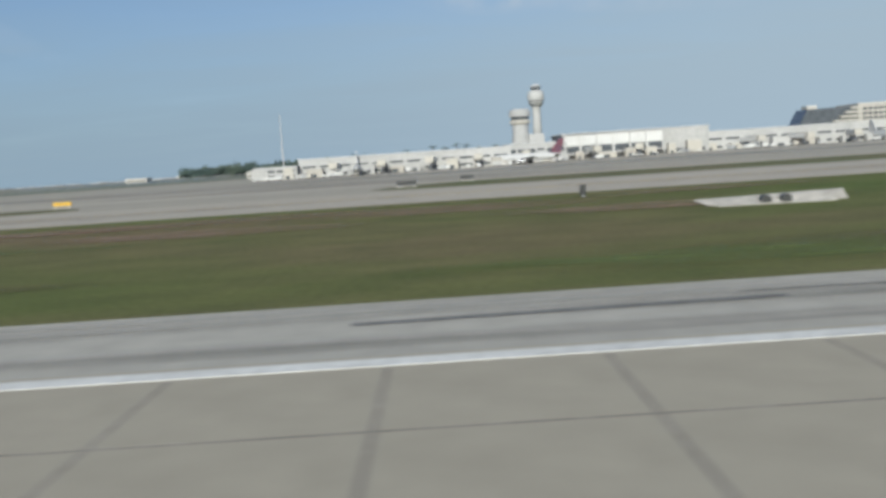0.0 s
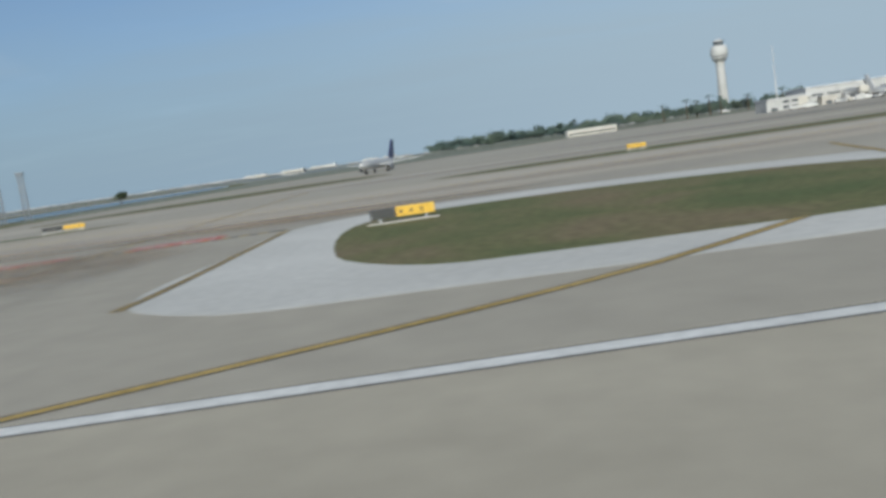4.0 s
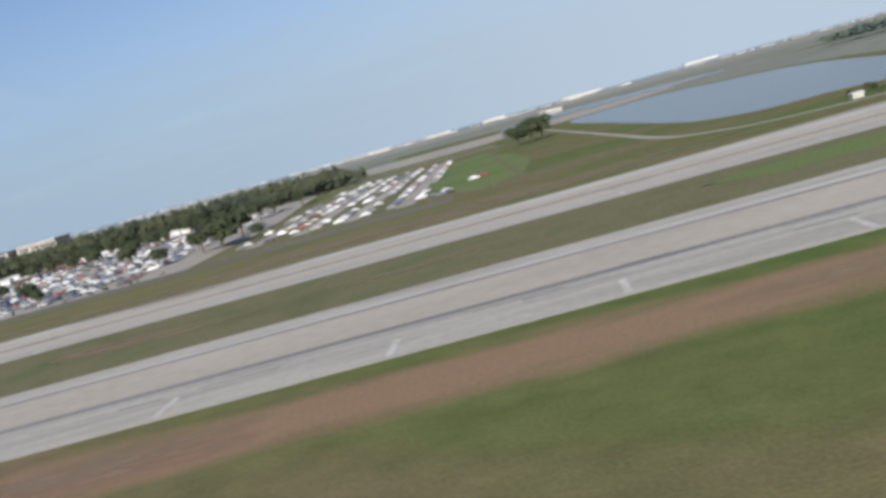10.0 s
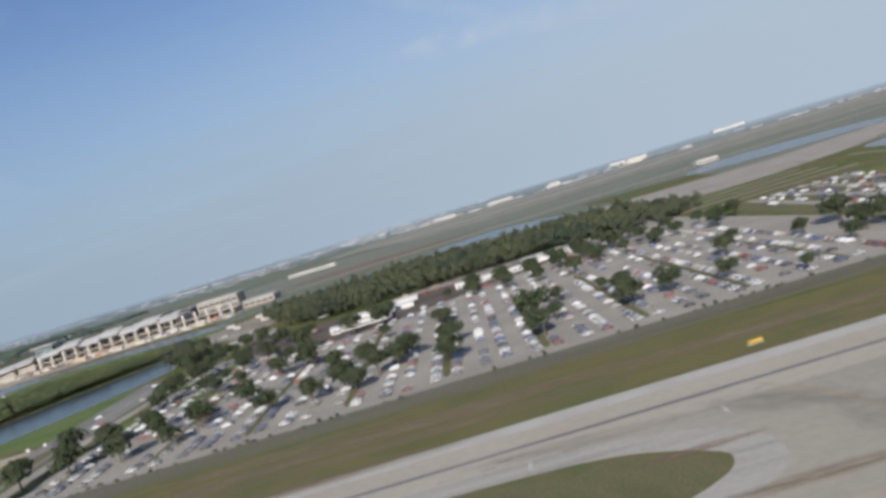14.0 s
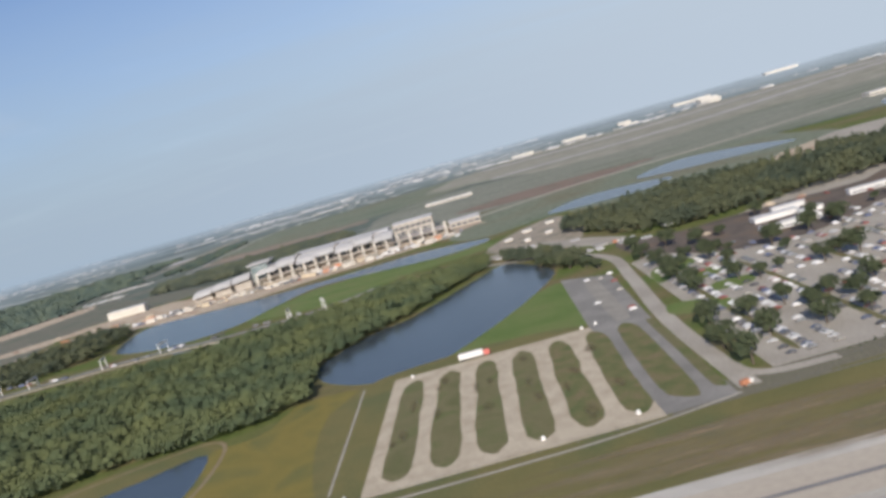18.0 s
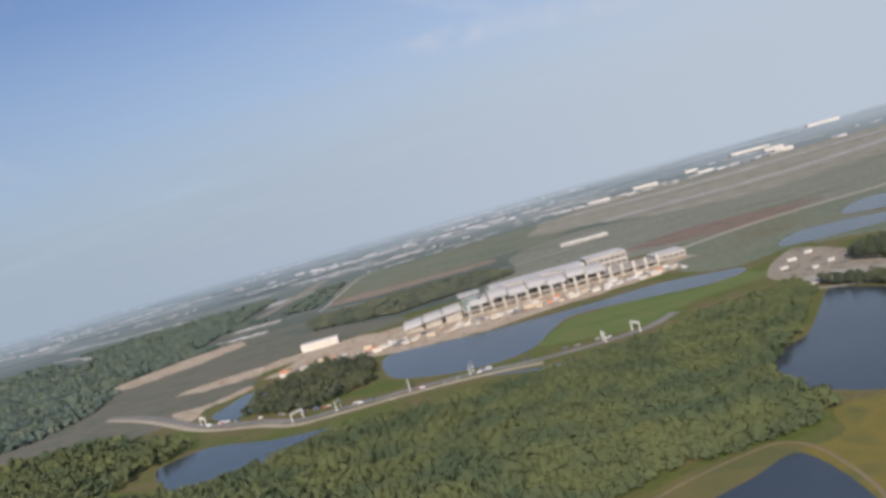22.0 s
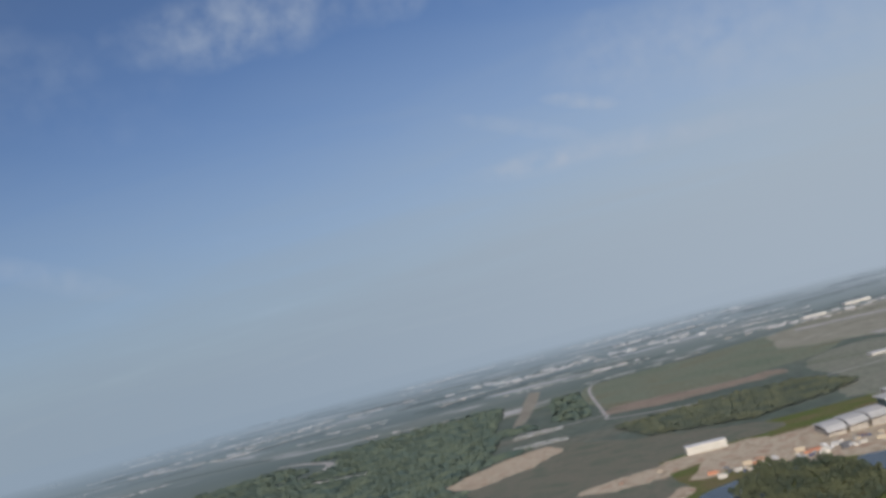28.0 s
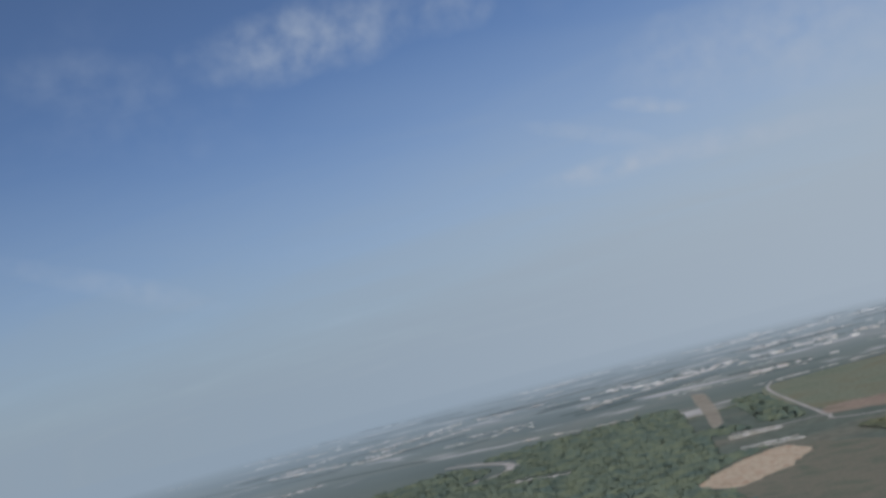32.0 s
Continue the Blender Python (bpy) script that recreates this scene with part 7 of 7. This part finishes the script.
for _ in range(90):
    spots_far.append((car_rng.uniform(-880, -610), car_rng.uniform(498, 522), 0.03, car_rng.uniform(0, 6.28), car_rng.uniform(1.0, 2.2)))
car_rng.shuffle(spots_near)
first = spots_near[0]
car.matrix_basis = pose(first[0], first[1], first[2], 0, 0, math.degrees(first[3]))
for p in spots_near[1:240]:
    copy_thing(car, pose(p[0], p[1], p[2], 0, 0, math.degrees(p[3])))
spots_far += spots_near[240:]
spots_far = [p for p in spots_far if not inside(p[0], p[1], SOIL_ZONE) or car_rng.random() < 0.25]
tv = [(-1.05, -0.41, 0.1), (1.05, -0.41, 0.1), (1.05, 0.41, 0.1), (-1.05, 0.41, 0.1), (-1.05, -0.41, 0.42), (1.05, -0.41, 0.42), (1.05, 0.41, 0.42), (-1.05, 0.41, 0.42), (-0.46, -0.33, 0.68), (0.36, -0.33, 0.68), (0.36, 0.33, 0.68), (-0.46, 0.33, 0.68), (-0.66, -0.4, 0.42), (0.54, -0.4, 0.42), (0.54, 0.4, 0.42), (-0.66, 0.4, 0.42)]
tf = [(0, 1, 5, 4), (1, 2, 6, 5), (2, 3, 7, 6), (3, 0, 4, 7), (4, 5, 13, 12), (5, 6, 14, 13), (6, 7, 15, 14), (7, 4, 12, 15), (8, 9, 10, 11), (12, 13, 9, 8), (14, 15, 11, 10), (13, 14, 10, 9), (15, 12, 8, 11)]
tagged(joined("car_rows", tv, tf, spots_far, CAR_PAINT_FAR), "long rows of parked cars in mixed colours", "cars", kind="stuff")

truck = thing("truck", (-621, 204.6, 0.034), -3, "white box trailer behind a red tractor unit", "truck")
part("trailer", box(-4.2, 2.4, -0.6, 0.6, 0.5, 1.95, 0.05), WHITE_WALL, truck)
part("cab", box(2.6, 4.2, -0.55, 0.55, 0.35, 1.6, 0.12), RED_PAINT, truck, "red tractor unit")
part("chassis", box(-4.1, 4.0, -0.45, 0.45, 0.3, 0.5), DARK_STEEL, truck)
for wx in (-3.6, -2.9, 2.0, 3.6):
    for wy in (-0.5, 0.5):
        part("wheel", lathe([(-0.12, 0.26), (0.12, 0.26)], 10, (wx, wy, 0.26), "y"), TYRE, truck)
for x, y in ((-574, 136.5), (-556, 318)):
    t = thing("work_truck", (x, y, 0.034), 20, "orange and white service truck", "truck")
    part("box", box(-1.2, 0.4, -0.5, 0.5, 0.3, 1.2, 0.05), ORANGE, t)
    part("cab", box(0.45, 1.3, -0.48, 0.48, 0.25, 0.95, 0.1), WHITE_WALL, t)
    for wx in (-0.8, 0.8):
        for wy in (-0.42, 0.42):
            part("wheel", lathe([(-0.1, 0.2), (0.1, 0.2)], 10, (wx, wy, 0.2), "y"), TYRE, t)
for x, y in ((-611.8, 137), (-594, 137), (-649, 134), (-592, 204), (-638, 202.5), (-588, 205)):
    t = thing("white_bollard", (x, y, 0.034), 0, "small white concrete marker at the car park", "marker")
    part("body", lathe([(0, 0.45), (0.5, 0.4), (0.75, 0.15)], 10), WHITE_WALL, t)

# perimeter fence
fence = thing("fence", (-700, 131.5, 0), 0, "thin grey wire fence along the airfield", "fence")
post = mesh_of("post", box(-0.03, 0.03, -0.03, 0.03, 0, 0.95), DARK_STEEL)
for i in range(110):
    ob = part("post", post, None, fence)
    ob.location = (i * 3.6, 0 if i < 40 else 6.0, 0)
for z in (0.35, 0.92):
    part("rail", box(0, 39 * 3.6, -0.01, 0.01, z, z + 0.02), DARK_STEEL, fence)
    part("rail", box(40 * 3.6, 109 * 3.6, 5.99, 6.01, z, z + 0.02), DARK_STEEL, fence)

# scattered pale roofs of far towns and sheds
town_rng = random.Random(51)
tv = [(-1.3, -0.8, 0), (1.3, -0.8, 0), (1.3, 0.8, 0), (-1.3, 0.8, 0), (-1.3, -0.8, 0.26), (1.3, -0.8, 0.26), (1.3, 0.8, 0.26), (-1.3, 0.8, 0.26), (-1.3, 0, 0.36), (1.3, 0, 0.36)]
tf = [(0, 1, 5, 4), (1, 2, 6, 9, 5), (2, 3, 7, 6), (3, 0, 4, 8, 7), (4, 5, 9, 8), (6, 7, 8, 9)]
houses = []
for x0, y0, x1, y1, w in STREAKS:
    for _ in range(int(math.hypot(x1 - x0, y1 - y0) / w * 0.9) + 3):
        k = town_rng.random()
        houses.append((x0 + (x1 - x0) * k + town_rng.gauss(0, w * 0.6), y0 + (y1 - y0) * k + town_rng.gauss(0, w * 0.5), 0, math.atan2(y0 - y1, x1 - x0) + town_rng.uniform(-0.15, 0.15), w * town_rng.uniform(0.12, 0.42)))
for y0, k in ((868, 13), (882, 11), (790, 16), (803, 12)):
    for i in range(k):
        houses.append((-1003 + i * 52 / k + town_rng.uniform(-1, 1), y0 + town_rng.uniform(-2, 2), 0, town_rng.uniform(-0.1, 0.1), town_rng.uniform(1.4, 2.2)))
for cx, cy, sx, sy, k, s0, s1 in ((-985, 1800, 160, 60, 30, 4, 9), (-700, 1850, 200, 80, 36, 4, 10), (-500, 1480, 160, 30, 24, 3, 7), (-250, 1520, 200, 40, 24, 4, 8), (300, 1500, 300, 60, 30, 5, 10), (-820, 1500, 60, 30, 18, 3, 7), (-560, 320, 20, 10, 10, 1.2, 2.2), (-590, 360, 24, 10, 12, 1.2, 2.4)):
    for _ in range(k):
        houses.append((town_rng.gauss(cx, sx * 0.5), town_rng.gauss(cy, sy * 0.5), 0, town_rng.choice((0, 1.57)) + town_rng.uniform(-0.1, 0.1), town_rng.uniform(s0, s1)))
tagged(joined("far_houses", tv, tf, houses, FAR_ROOFS), "scattered pale roofs of far houses and sheds", "houses", kind="stuff")
block("shed", -515, -499, 277, 281.5, 1.6, "long low white shed among trees", WHITE_WALL, WHITE_ROOF)
block("shed", -447, -434, 292, 296.5, 1.7, "low white shed behind the car park", WHITE_WALL, WHITE_ROOF)
block("shed", -504, -492, 288, 291, 1.5, "long low white shed on bare soil", WHITE_WALL, WHITE_ROOF)
block("shed", -501, -493, 272, 274.5, 1.4, "low white shed beside bare soil", WHITE_WALL, WHITE_ROOF)
block("warehouse", -51, 38, 1890, 1916, 5.0, "very long white warehouse far away", CREAM_WALL, WHITE_ROOF)
block("warehouse", 410, 510, 2460, 2490, 6.5, "very long white warehouse far away", CREAM_WALL, WHITE_ROOF)
for x, y, w, d in ((-592, 408, 4, 1.8), (-580, 425, 5, 1.8), (-572, 398, 3.4, 1.6), (-566, 436, 4.4, 2), (-584, 390, 3, 1.5)):
    block("site_cabin", x - w / 2, x + w / 2, y, y + d, 1.0, "pale site cabin on disturbed ground", CREAM_WALL, WHITE_ROOF)
heap_rng = random.Random(77)
for x, y, k, mat in ((-497, 307, 2.2, SAND), (-485, 306, 2.0, SOIL), (-530, 284, 1.4, SAND), (-612, 561, 2.4, SOIL), (-640, 500, 2.2, SAND), (-860, 506, 2.0, SAND), (-905, 553, 2.4, SAND), (-932, 545, 2.2, SOIL)):
    t = thing("soil_heap", (x, y, 0.0), heap_rng.uniform(0, 360), "heap of loose sandy soil", "soil heap", "soil heaps")
    bm = lathe([(0, k), (0.35 * k * 0.5, k * 0.72), (k * 0.4, k * 0.3), (k * 0.48, 0.06 * k)], 14)
    for v in bm.verts:
        v.co.x *= 1.3
        v.co += Vector((heap_rng.uniform(-0.12, 0.12), heap_rng.uniform(-0.12, 0.12), heap_rng.uniform(-0.06, 0.06) if v.co.z > 0.05 else 0)) * k
    part("mound", bm, mat, t)
# clutter of the building site
site_rng = random.Random(61)
for _ in range(110):
    x, y = site_rng.uniform(-880, -615), site_rng.uniform(497, 520)
    s = site_rng.uniform(0.8, 2.2)
    t = thing("site_container", (x, y, 0.02), site_rng.uniform(-20, 20), "pale site container on bare sand", "container", "site containers")
    part("body", box(-1.4 * s, 1.4 * s, -0.6 * s, 0.6 * s, 0, 1.1 * s, 0.03), site_rng.choice((CREAM_WALL, CONCRETE_WALL, GRAVEL, SAND, SOIL, DARK_STEEL, CREAM_WALL, TERMINAL_WALL, ORANGE, DUSTY_WALL, WORN)), t)
    part("door", box(1.4 * s, 1.4 * s + 0.04, -0.5 * s, 0.5 * s, 0.05 * s, 1.0 * s), STEEL, t)

# runway slabs, nearest stretch
slab_me = mesh_of("slab", box(0.03, 2.58, 0.03, 2.27, 0.002, 0.0095), CONCRETE)
for i in range(62):
    for j in range(4):
        ob = part("slab", slab_me, None, runway)
        ob.location = (-118.2 + 2.61 * i, 7.07 - 2.3 * j, 0)
tagged(part("joint_bed", box(-118.4, 44, -2.0, 9.34, 0.002, 0.0078), JOINT), "dark joint filler between runway slabs", "joint", kind="structure")
